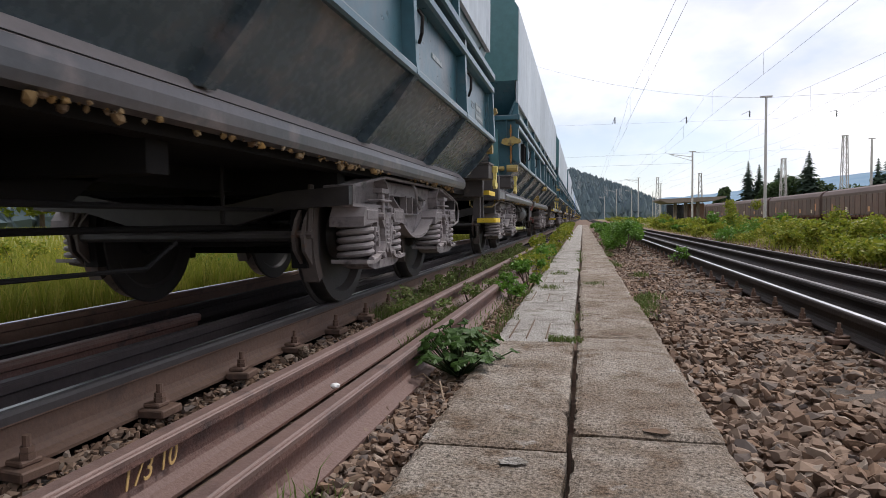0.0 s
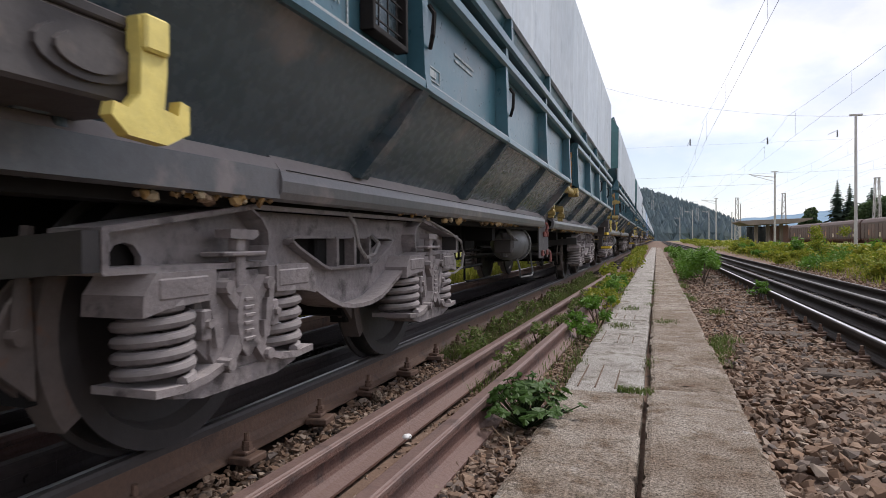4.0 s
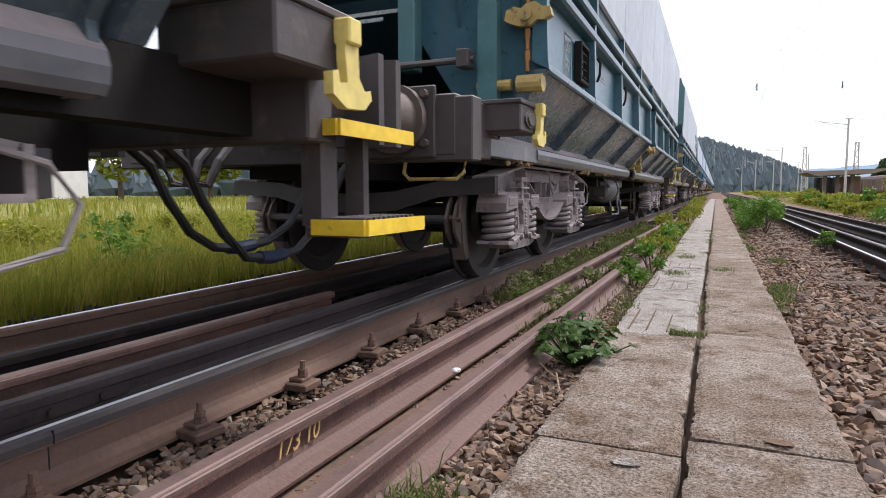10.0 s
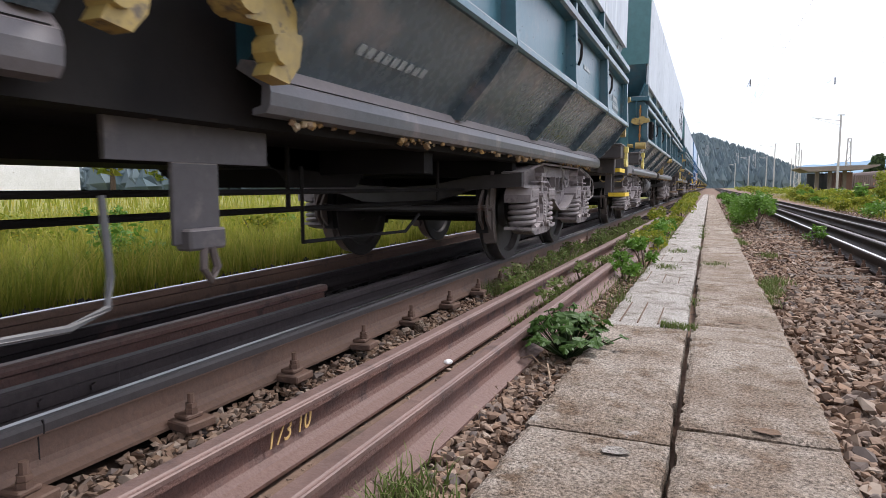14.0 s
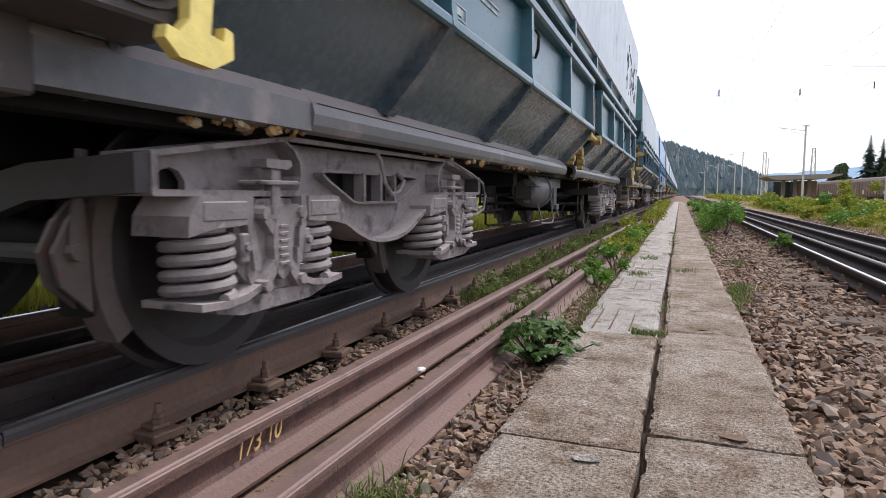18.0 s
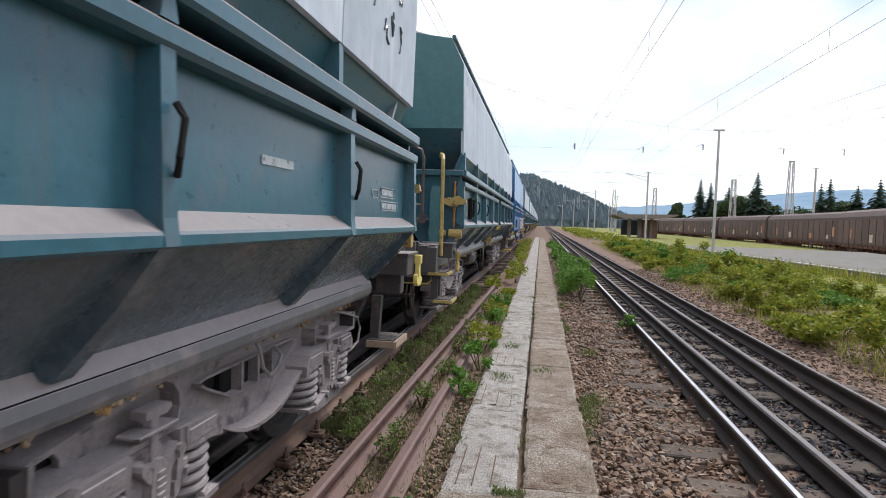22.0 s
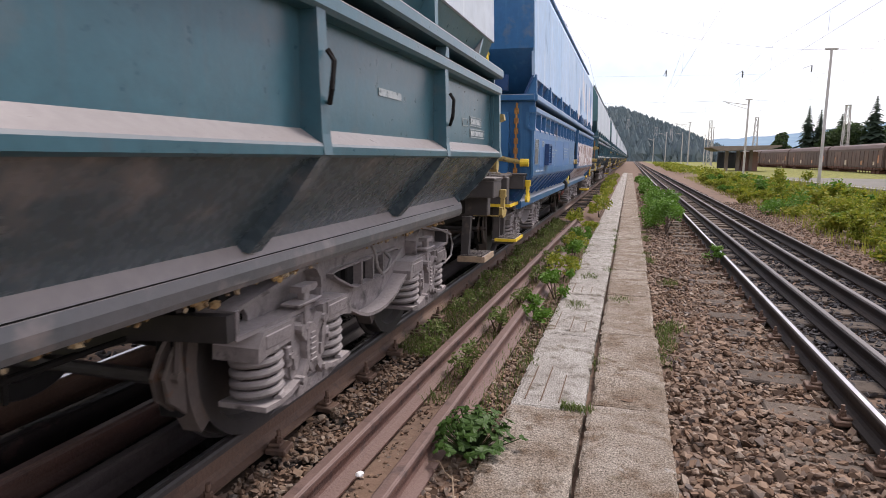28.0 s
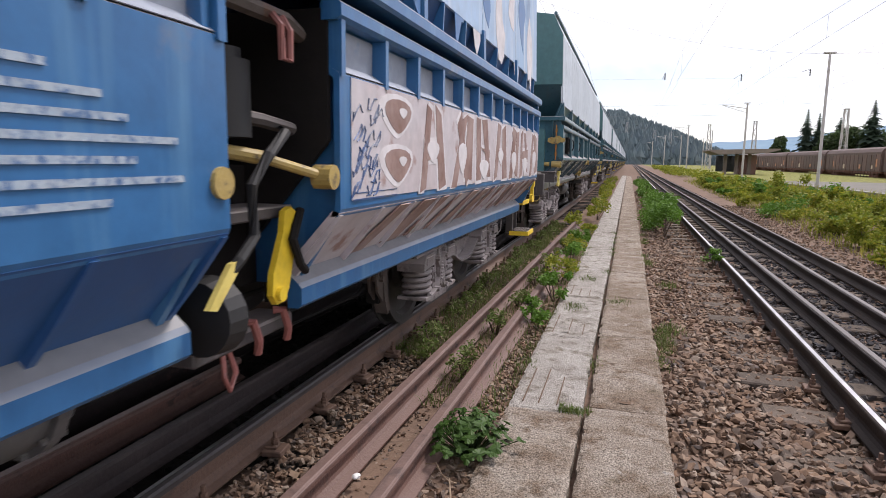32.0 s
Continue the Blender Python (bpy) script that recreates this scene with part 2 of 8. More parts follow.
M["yellow_pale"] = surface("pale_chipped_yellow_paint", (0.66, 0.55, 0.16), (0.58, 0.46, 0.12), 20, 6.0, 0.5, 0, 0.3, (0.22, 0.18, 0.09), 0.64)
M["orange_chain"] = surface("orange_rusty_chain", (0.36, 0.17, 0.04), (0.22, 0.09, 0.03), 30, 8.0, 0.7, 0, 0.4)
M["red"] = surface("faded_red_paint", (0.30, 0.105, 0.09), (0.22, 0.095, 0.085), 20, 6.0, 0.6, 0, 0.3, (0.2, 0.17, 0.16), 0.6)
M["plate"] = surface("grey_painted_plate", (0.095, 0.086, 0.088), (0.07, 0.064, 0.066), 22, 4.0, 0.55, 0, 0.3, (0.15, 0.13, 0.125), 0.58, up_dust_and_light=DUST)
M["tank"] = surface("dusty_grey_tank", (0.13, 0.13, 0.13), (0.09, 0.09, 0.092), 18, 3.0, 0.5, 0, 0.2, (0.06, 0.06, 0.06), 0.6, up_dust_and_light=(0.25, 0.24, 0.23))
M["rubber"] = surface("black_rubber", (0.016, 0.016, 0.017), None, 18, 3.0, 0.6, 0, 0.1)
M["hose_blue"] = surface("dark_blue_coupling", (0.012, 0.022, 0.055), None, 18, 3.0, 0.5, 0, 0.1)
M["white"] = surface("worn_white_lettering", (0.40, 0.43, 0.44), (0.26, 0.30, 0.31), 55, 14.0, 0.7, 0, 0.05, (0.09, 0.12, 0.13), 0.52)
M["grain"] = island_mat("caked_spilled_grain", [(0.14, 0.09, 0.06), (0.40, 0.26, 0.11), (0.24, 0.16, 0.10), (0.52, 0.42, 0.28), (0.42, 0.25, 0.08), (0.20, 0.14, 0.10)], 0.95)
M["rust"] = surface("rusty_spare_rail", (0.140, 0.070, 0.052), (0.080, 0.046, 0.039), 60, 3.0, 0.66, 0, 0.6, (0.052, 0.032, 0.028), 0.53, streak=((0.175, 0.110, 0.088), "h"), up_dust_and_light=(0.155, 0.092, 0.075))
M["rust_dark"] = surface("brown_rail_web", (0.150, 0.088, 0.060), (0.105, 0.066, 0.048), 45, 2.0, 0.72, 0, 0.35, (0.072, 0.047, 0.037), 0.56)
M["rail_old"] = surface("dull_grey_rail", (0.062, 0.049, 0.047), (0.040, 0.033, 0.033), 35, 2.5, 0.6, 0.0, 0.3, (0.026, 0.021, 0.020), 0.58, spec=0.3)
M["rust_top"] = surface("rubbed_rust_rail_head", (0.165, 0.105, 0.088), (0.12, 0.077, 0.066), 50, 3.0, 0.55, 0.15, 0.3, (0.085, 0.055, 0.048), 0.55)
M["white_thin"] = surface("thin_faded_white_marks", (0.34, 0.40, 0.46), (0.20, 0.28, 0.38), 70, 16.0, 0.7, 0, 0.05, (0.06, 0.13, 0.27), 0.50)
# These two are darkened to hold the shade beneath the train.
M["rail_dark"] = surface("shade_darkened_spare_rail", (0.020, 0.015, 0.015), (0.013, 0.010, 0.010), 35, 2.5, 0.75, 0.0, 0.3, (0.05, 0.03, 0.027), 0.6, spec=0.25)
M["sleeper_shaded"] = surface("shade_darkened_sleeper", (0.018, 0.015, 0.013), (0.026, 0.022, 0.019), 30, 2.5, 0.85, 0, 0.6, (0.011, 0.009, 0.008), 0.58, spec=0.15)
M["rail_top"] = surface("polished_rail_top", (0.52, 0.51, 0.52), (0.46, 0.45, 0.46), 6, 1.0, 0.34, 1.0, 0.0)
M["rail_side"] = surface("grey_rail_head", (0.060, 0.052, 0.050), (0.040, 0.034, 0.033), 35, 2.0, 0.55, 0.0, 0.2, spec=0.35)
M["rail_track"] = surface("dark_brown_track_rail", (0.040, 0.029, 0.024), (0.026, 0.020, 0.018), 45, 2.0, 0.7, 0, 0.35, (0.07, 0.045, 0.033), 0.6, spec=0.25)
M["rail_worn"] = surface("dull_worn_rail_head", (0.13, 0.115, 0.11), (0.07, 0.06, 0.057), 30, 1.5, 0.5, 0.4, 0.2)
M["sleeper"] = surface("weathered_sleeper", (0.098, 0.077, 0.061), (0.135, 0.11, 0.092), 60, 2.5, 0.95, 0, 0.8, (0.05, 0.039, 0.032), 0.54, vary=0.2, spec=0.2)
M["platform"] = surface("grey_platform_paving", (0.150, 0.136, 0.118), (0.105, 0.100, 0.085), 20, 0.7, 0.9, 0, 0.4, (0.085, 0.095, 0.045), 0.55)
M["white_line"] = surface("worn_white_line", (0.46, 0.46, 0.44), (0.32, 0.32, 0.30), 20, 2.0, 0.8, 0, 0.2)
M["mast"] = surface("pale_galvanised_mast", (0.46, 0.44, 0.42), (0.36, 0.34, 0.32), 12, 1.5, 0.6, 0.1, 0.2)
M["wire"] = surface("dark_wire", (0.16, 0.16, 0.17), None, 12, 1.5, 0.6, 0.3, 0.0)
M["insul"] = surface("dark_insulator", (0.05, 0.045, 0.045), None, 12, 1.5, 0.4, 0.0, 0.0)
M["brown_wagon"] = surface("brown_wagon_paint", (0.082, 0.040, 0.029), (0.105, 0.056, 0.043), 6, 0.5, 0.6, 0, 0.2, (0.05, 0.03, 0.025), 0.56, streak=((0.14, 0.085, 0.066), "v"), vary=0.3)
M["brown_roof"] = surface("dusty_brown_roof", (0.105, 0.066, 0.056), (0.08, 0.052, 0.045), 6, 0.5, 0.7, 0, 0.2, (0.14, 0.10, 0.085), 0.6)
M["rust_under"] = surface("rusty_underframe", (0.15, 0.062, 0.038), (0.09, 0.045, 0.032), 8, 1.5, 0.8, 0, 0.3)
M["paper"] = surface("pale_placard", (0.55, 0.48, 0.38), (0.5, 0.38, 0.27), 8, 2.5, 0.8, 0, 0.0)
M["orange_tag"] = surface("orange_placard", (0.48, 0.22, 0.11), (0.5, 0.3, 0.18), 8, 2.5, 0.8, 0, 0.0)
M["roof_beam"] = surface("weathered_brown_concrete", (0.22, 0.18, 0.15), (0.17, 0.14, 0.12), 6, 0.6, 0.85, 0, 0.3)
M["brick"] = surface("reddish_shelter_wall", (0.26, 0.15, 0.12), (0.2, 0.12, 0.1), 9, 1.0, 0.85, 0, 0.3)
M["glass_dark"] = surface("dark_glazing", (0.03, 0.035, 0.04), (0.05, 0.055, 0.06), 3, 0.5, 0.15, 0, 0.02)
M["roof_metal"] = surface("grey_roof_sheet", (0.28, 0.27, 0.27), (0.2, 0.2, 0.2), 6, 0.5, 0.5, 0.2, 0.1)
M["render_white"] = surface("white_rendered_wall", (0.72, 0.72, 0.72), (0.6, 0.6, 0.58), 8, 0.8, 0.9, 0, 0.2, (0.4, 0.38, 0.35), 0.64)
M["bark"] = surface("brown_bark", (0.10, 0.07, 0.05), None, 20, 3.0, 0.95, 0, 0.6)
M["mauve"] = surface("faded_graffiti_paint", (0.46, 0.40, 0.41), (0.52, 0.50, 0.53), 12, 2.4, 0.5, 0, 0.1, (0.27, 0.15, 0.12), 0.57)
M["graf_brown"] = surface("brown_graffiti", (0.19, 0.10, 0.078), (0.40, 0.30, 0.275), 12, 4.5, 0.6, 0, 0.1)
M["patch_blue"] = surface("greyed_blue_patch", (0.062, 0.155, 0.33), (0.046, 0.14, 0.33), 9, 3.0, 0.45, 0, 0.1, (0.25, 0.15, 0.085), 0.66)
M["blue_chute"] = surface("rust_streaked_blue_paint", (0.022, 0.085, 0.24), (0.035, 0.12, 0.30), 11, 0.8, 0.45, 0, 0.15, (0.16, 0.11, 0.08), 0.62)
M["pocket_dust"] = surface("pale_dusty_pocket", (0.31, 0.34, 0.40), (0.24, 0.28, 0.35), 14, 3.0, 0.7, 0, 0.2, (0.20, 0.27, 0.38), 0.60)
M["crumbs"] = island_mat("pale_crumbs", [(0.55, 0.48, 0.38), (0.42, 0.34, 0.25), (0.62, 0.56, 0.48)], 0.95)
M["graf_pale"] = surface("pale_graffiti", (0.62, 0.60, 0.62), (0.52, 0.48, 0.48), 9, 1.6, 0.6, 0, 0.1)

M["stones"] = island_mat("mixed_brown_ballast", [(0.11, 0.071, 0.048), (0.262, 0.168, 0.112), (0.185, 0.132, 0.101), (0.325, 0.225, 0.157), (0.15, 0.125, 0.112), (0.275, 0.177, 0.118), (0.36, 0.29, 0.23), (0.185, 0.114, 0.076)], 0.95, grain=45.0)
M["stones_dark"] = island_mat("grey_ballast", [(0.035, 0.034, 0.038), (0.075, 0.072, 0.076), (0.05, 0.047, 0.05), (0.12, 0.112, 0.11), (0.07, 0.058, 0.053), (0.09, 0.085, 0.088)], 0.95, grain=70.0)
# Ballast blackened in colour for the shade beneath the train.
M["stones_shaded"] = island_mat("shade_darkened_ballast", [(0.012, 0.011, 0.010), (0.024, 0.021, 0.019), (0.016, 0.014, 0.013), (0.032, 0.027, 0.024)], 0.9, grain=70.0)
M["leaf"] = island_mat("bush_leaves", [(0.13, 0.17, 0.018), (0.25, 0.30, 0.03), (0.17, 0.23, 0.022), (0.37, 0.37, 0.04), (0.22, 0.26, 0.028), (0.44, 0.39, 0.06)], 0.6, 0.4)
M["leaf_fresh"] = island_mat("fresh_leaves", [(0.08, 0.17, 0.02), (0.14, 0.28, 0.035), (0.10, 0.22, 0.025), (0.18, 0.32, 0.05)], 0.5, 0.35)
M["leaf_plant"] = island_mat("lobed_plant_leaves", [(0.030, 0.078, 0.014), (0.055, 0.120, 0.020), (0.095, 0.175, 0.032), (0.042, 0.098, 0.018)], 0.5, 0.3, grain=90.0)
M["leaf_dark"] = island_mat("dark_green_leaves", [(0.040, 0.070, 0.030), (0.065, 0.105, 0.038), (0.085, 0.125, 0.042)], 0.7, 0.3)
M["grass"] = island_mat("meadow_grass", [(0.17, 0.21, 0.025), (0.31, 0.32, 0.045), (0.23, 0.28, 0.03), (0.46, 0.39, 0.09), (0.34, 0.35, 0.045), (0.20, 0.25, 0.025)], 0.7, 0.4)
M["weed"] = island_mat("dull_weeds", [(0.09, 0.15, 0.03), (0.15, 0.21, 0.045), (0.21, 0.21, 0.09), (0.12, 0.18, 0.04)], 0.7, 0.3)
M["flower"] = island_mat("yellow_flowers", [(0.55, 0.42, 0.03), (0.62, 0.50, 0.05)], 0.7, 0.2)
M["pine"] = island_mat("dark_conifer_needles", [(0.026, 0.045, 0.030), (0.040, 0.064, 0.040), (0.052, 0.080, 0.045)], 0.8, 0.15)
# Bluish distance haze is mixed into these crown colours.
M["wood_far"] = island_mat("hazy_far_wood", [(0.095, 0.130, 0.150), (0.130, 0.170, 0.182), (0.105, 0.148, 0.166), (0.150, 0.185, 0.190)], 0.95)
M["dry"] = surface("dry_twig", (0.34, 0.25, 0.17), None, 40, 9.0, 0.9, 0, 0.3)
M["number_yellow"] = surface("chalk_yellow_number", (0.55, 0.36, 0.14), None, 40, 20.0, 0.8, 0, 0.1)


def ground_material():
    """Ballast near the tracks, soil and grass beside them, told apart by where they lie."""
    m = surface("ballast_and_soil_ground", (0.185, 0.122, 0.088), (0.125, 0.088, 0.068), 22, 1.3, 0.98, 0, 1.0, (0.07, 0.055, 0.045), 0.56, spec=0.2)
    n, l = m.node_tree.nodes, m.node_tree.links
    p = n["Principled BSDF"]
    old = p.inputs["Base Color"].links[0].from_socket
    geo = n.new("ShaderNodeNewGeometry")
    sep = n.new("ShaderNodeSeparateXYZ")
    l.new(geo.outputs["Position"], sep.inputs[0])
    wob = n.new("ShaderNodeTexNoise")
    wob.inputs["Scale"].default_value, wob.inputs["Detail"].default_value = 0.8, 6.0
    l.new(geo.outputs["Position"], wob.inputs["Vector"])
    add = n.new("ShaderNodeMath")
    add.operation = "MULTIPLY_ADD"
    add.inputs[1].default_value = 2.4
    l.new(wob.outputs["Fac"], add.inputs[0])
    l.new(sep.outputs["X"], add.inputs[2])

    def step(a, b):
        r = n.new("ShaderNodeMapRange")
        r.inputs["From Min"].default_value, r.inputs["From Max"].default_value = a, b
        l.new(add.outputs[0], r.inputs["Value"])
        return r.outputs["Result"]

    grass = n.new("ShaderNodeTexNoise")
    grass.inputs["Scale"].default_value, grass.inputs["Detail"].default_value = 1.6, 9.0
    l.new(geo.outputs["Position"], grass.inputs["Vector"])
    gr = n.new("ShaderNodeValToRGB")
    gr.color_ramp.elements[0].color, gr.color_ramp.elements[1].color = (0.065, 0.075, 0.022, 1), (0.27, 0.26, 0.065, 1)
    gr.color_ramp.elements[0].position, gr.color_ramp.elements[1].position = 0.3, 0.7
    l.new(grass.outputs["Fac"], gr.inputs["Fac"])
    left = n.new("ShaderNodeMixRGB")
    l.new(step(-3.6, -3.0), left.inputs[0])
    l.new(gr.outputs[0], left.inputs[1])
    l.new(old, left.inputs[2])
    # Band between the left rails: the train's shade put into the ground colour.
    shade_a, shade_b, shade_band = n.new("ShaderNodeMapRange"), n.new("ShaderNodeMapRange"), n.new("ShaderNodeMath")
    for q, (u, v) in ((shade_a, (-3.5, -3.2)), (shade_b, (-1.62, -1.78))):
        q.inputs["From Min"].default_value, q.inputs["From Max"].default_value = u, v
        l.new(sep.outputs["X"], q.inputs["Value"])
    shade_band.operation = "MULTIPLY"
    l.new(shade_a.outputs["Result"], shade_band.inputs[0])
    l.new(shade_b.outputs["Result"], shade_band.inputs[1])
    shaded_bed = n.new("ShaderNodeMixRGB")
    shaded_bed.inputs[2].default_value = (0.018, 0.015, 0.013, 1)
    l.new(shade_band.outputs[0], shaded_bed.inputs[0])
    l.new(left.outputs[0], shaded_bed.inputs[1])
    right = n.new("ShaderNodeMixRGB")
    l.new(step(6.8, 8.4), right.inputs[0])
    l.new(shaded_bed.outputs[0], right.inputs[1])
    l.new(gr.outputs[0], right.inputs[2])
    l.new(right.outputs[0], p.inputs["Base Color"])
    return m


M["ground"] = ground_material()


def concrete_material(name, base, pale, stain, speck):
    """Weathered concrete: fine exposed grit, paler worn areas, brown-green stains and small pits."""
    m = bpy.data.materials.new(name)
    m.use_nodes = True
    n, l = m.node_tree.nodes, m.node_tree.links
    p = n["Principled BSDF"]
    co, info, comb = n.new("ShaderNodeTexCoord"), n.new("ShaderNodeObjectInfo"), n.new("ShaderNodeVectorMath")
    comb.operation = "MULTIPLY_ADD"
    l.new(info.outputs["Random"], comb.inputs[0])
    comb.inputs[1].default_value = (41.0, 17.0, 29.0)
    l.new(co.outputs["Object"], comb.inputs[2])

    def tex(scale, detail, a, b):
        t, r = n.new("ShaderNodeTexNoise"), n.new("ShaderNodeMapRange")
        t.inputs["Scale"].default_value, t.inputs["Detail"].default_value, t.inputs["Roughness"].default_value = scale, detail, 0.65
        r.inputs["From Min"].default_value, r.inputs["From Max"].default_value = a, b
        l.new(comb.outputs[0], t.inputs["Vector"])
        l.new(t.outputs["Fac"], r.inputs["Value"])
        return r.outputs["Result"]

    def mix(f, a, b, mode="MIX"):
        x = n.new("ShaderNodeMixRGB")
        x.blend_type = mode
        for i, v in enumerate((f, a, b)):
            if isinstance(v, (tuple, float)):
                x.inputs[i].default_value = (*v, 1) if isinstance(v, tuple) else v
            else:
                l.new(v, x.inputs[i])
        return x.outputs[0]

    grit = tex(95.0, 9.0, 0.34, 0.66)
    col = mix(tex(2.6, 6.0, 0.40, 0.62), base, pale)
    col = mix(tex(7.0, 8.0, 0.50, 0.66), col, stain)
    col = mix(tex(3.4, 9.0, 0.60, 0.70), col, (0.15, 0.125, 0.085))
    lo, hi = (0.26, 0.245, 0.23), (1.52, 1.50, 1.47)
    col = mix(speck, col, mix(1.0, col, mix(grit, lo, hi), "MULTIPLY"))
    col = mix(tex(5.5, 10.0, 0.62, 0.70), col, (0.50, 0.47, 0.43))
    pit = tex(44.0, 3.0, 0.65, 0.71)
    col = mix(pit, col, (0.05, 0.042, 0.034))
    l.new(col, p.inputs["Base Color"])
    p.inputs["Roughness"].default_value, p.inputs["Specular IOR Level"].default_value = 0.95, 0.2
    hgt = mix(0.5, grit, tex(30.0, 6.0, 0.3, 0.7))
    b = n.new("ShaderNodeBump")
    b.inputs["Strength"].default_value, b.inputs["Distance"].default_value = 1.0, 0.010
    l.new(hgt, b.inputs["Height"])
    l.new(b.outputs["Normal"], p.inputs["Normal"])
    return m


M["concrete"] = concrete_material("worn_gritty_concrete", (0.235, 0.188, 0.148), (0.345, 0.305, 0.262), (0.170, 0.122, 0.085), 1.0)
M["concrete_pale"] = concrete_material("pale_pitted_concrete", (0.345, 0.325, 0.30), (0.43, 0.41, 0.385), (0.19, 0.17, 0.14), 0.95)
M["hole_rust"] = surface("brown_rusty_hollow", (0.14, 0.085, 0.05), (0.09, 0.06, 0.04), 60, 20.0, 0.95, 0, 0.5)


def backdrop_material(name, a, b, scale):
    m = bpy.data.materials.new(name)
    m.use_nodes = True
    n, l = m.node_tree.nodes, m.node_tree.links
    t = n.new("ShaderNodeTexNoise")
    t.inputs["Scale"].default_value, t.inputs["Detail"].default_value, t.inputs["Roughness"].default_value = scale, 9.0, 0.65
    co = n.new("ShaderNodeTexCoord")
    l.new(co.outputs["Object"], t.inputs["Vector"])
    r = n.new("ShaderNodeValToRGB")
    r.color_ramp.elements[0].color, r.color_ramp.elements[1].color = (*a, 1), (*b, 1)
    r.color_ramp.elements[0].position, r.color_ramp.elements[1].position = 0.35, 0.65
    l.new(t.outputs["Fac"], r.inputs["Fac"])
    l.new(r.outputs[0], n["Principled BSDF"].inputs["Base Color"])
    n["Principled BSDF"].inputs["Roughness"].default_value = 1.0
    n["Principled BSDF"].inputs["Specular IOR Level"].default_value = 0.0
    return m


# Both slopes carry the haze of distance in their base colours.
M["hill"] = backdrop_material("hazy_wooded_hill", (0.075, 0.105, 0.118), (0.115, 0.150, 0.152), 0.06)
M["hill_far"] = backdrop_material("haze_blue_far_mountain", (0.17, 0.25, 0.33), (0.21, 0.29, 0.36), 0.01)

# ---- mesh helpers ----


def box(bm, x0, x1, y0, y1, z0, z1, bevel=0.0):
    r = bmesh.ops.create_cube(bm, size=1.0)
    vs = r["verts"]
    bmesh.ops.scale(bm, vec=(x1 - x0, y1 - y0, z1 - z0), verts=vs)
    bmesh.ops.translate(bm, vec=((x0 + x1) / 2, (y0 + y1) / 2, (z0 + z1) / 2), verts=vs)
    if bevel:
        es = list({e for v in vs for e in v.link_edges})
        bmesh.ops.bevel(bm, geom=es, offset=bevel, segments=1, affect="EDGES")
    return vs


def rod(bm, a, b, r, seg=10, r2=None):
    a, b = Vector(a), Vector(b)
    d = b - a
    res = bmesh.ops.create_cone(bm, cap_ends=True, segments=seg, radius1=r, radius2=r if r2 is None else r2, depth=d.length)
    bmesh.ops.transform(bm, matrix=Matrix.Translation((a + b) / 2) @ d.to_track_quat("Z", "Y").to_matrix().to_4x4(), verts=res["verts"])
    return res["verts"]


def tube(bm, pts, r, seg=8):
    """A bent pipe through the given points."""
    pts = [Vector(p) for p in pts]
    rings = []
    for i, p in enumerate(pts):
        d = (pts[min(i + 1, len(pts) - 1)] - pts[max(i - 1, 0)]).normalized()
        q = d.to_track_quat("Z", "Y")
        rings.append([bm.verts.new(p + q @ Vector((r * math.cos(2 * math.pi * k / seg), r * math.sin(2 * math.pi * k / seg), 0))) for k in range(seg)])
    for a, b in zip(rings, rings[1:]):
        da = min(range(seg), key=lambda k: (a[0].co - b[k].co).length)
        for k in range(seg):
            bm.faces.new((a[k], a[(k + 1) % seg], b[(k + 1 + da) % seg], b[(k + da) % seg]))
    bm.faces.new(rings[0][::-1])
    bm.faces.new(rings[-1])


def loft(bm, profile, y0, y1, axis="y", cap=True):
    """A closed outline (pairs) drawn out along an axis."""
    def put(p, s):
        return {"y": (p[0], s, p[1]), "x": (s, p[0], p[1]), "z": (p[0], p[1], s)}[axis]
    a = [bm.verts.new(put(p, y0)) for p in profile]
    b = [bm.verts.new(put(p, y1)) for p in profile]
    k = len(profile)
    fs = [bm.faces.new((a[i], a[(i + 1) % k], b[(i + 1) % k], b[i])) for i in range(k)]
    if cap:
        fs += [bm.faces.new(a[::-1]), bm.faces.new(b)]
    bmesh.ops.recalc_face_normals(bm, faces=fs)
    return a + b


def sheet(bm, line, y0, y1, thick=0.012):
    """A bent plate: an open outline in x and z with a thickness, drawn out along y."""
    n = len(line)
    off = []
    for i in range(n):
        p, q = Vector(line[max(i - 1, 0)]), Vector(line[min(i + 1, n - 1)])
        d = (q - p).normalized()
        off.append((line[i][0] - d.y * thick, line[i][1] + d.x * thick))
    return loft(bm, list(line) + off[::-1], y0, y1)


def lathe(bm, profile, x, z, seg=22):
    """A round body turned about a line along y: pairs of place and radius."""
    rings = [[bm.verts.new((x + r * math.cos(2 * math.pi * k / seg), y, z + r * math.sin(2 * math.pi * k / seg))) for k in range(seg)] for y, r in profile]
    fs = [bm.faces.new((a[k], a[(k + 1) % seg], b[(k + 1) % seg], b[k])) for a, b in zip(rings, rings[1:]) for k in range(seg)]
    fs += [bm.faces.new(rings[0]), bm.faces.new(rings[-1])]
    bmesh.ops.recalc_face_normals(bm, faces=fs)


def finish(bm, name, smooth=False):
    me = bpy.data.meshes.new(name)
    bm.to_mesh(me)
    bm.free()
    if smooth:
        me.polygons.foreach_set("use_smooth", [True] * len(me.polygons))
        me.set_sharp_from_angle(angle=radians(35))
    return me


def part(name, bm, material, parent, label="", smooth=False):
    ob = new(name, finish(bm, name, smooth))
    ob.data.materials.append(material)
    ob.parent = parent
    if label:
        tagged(ob, label)
    return ob


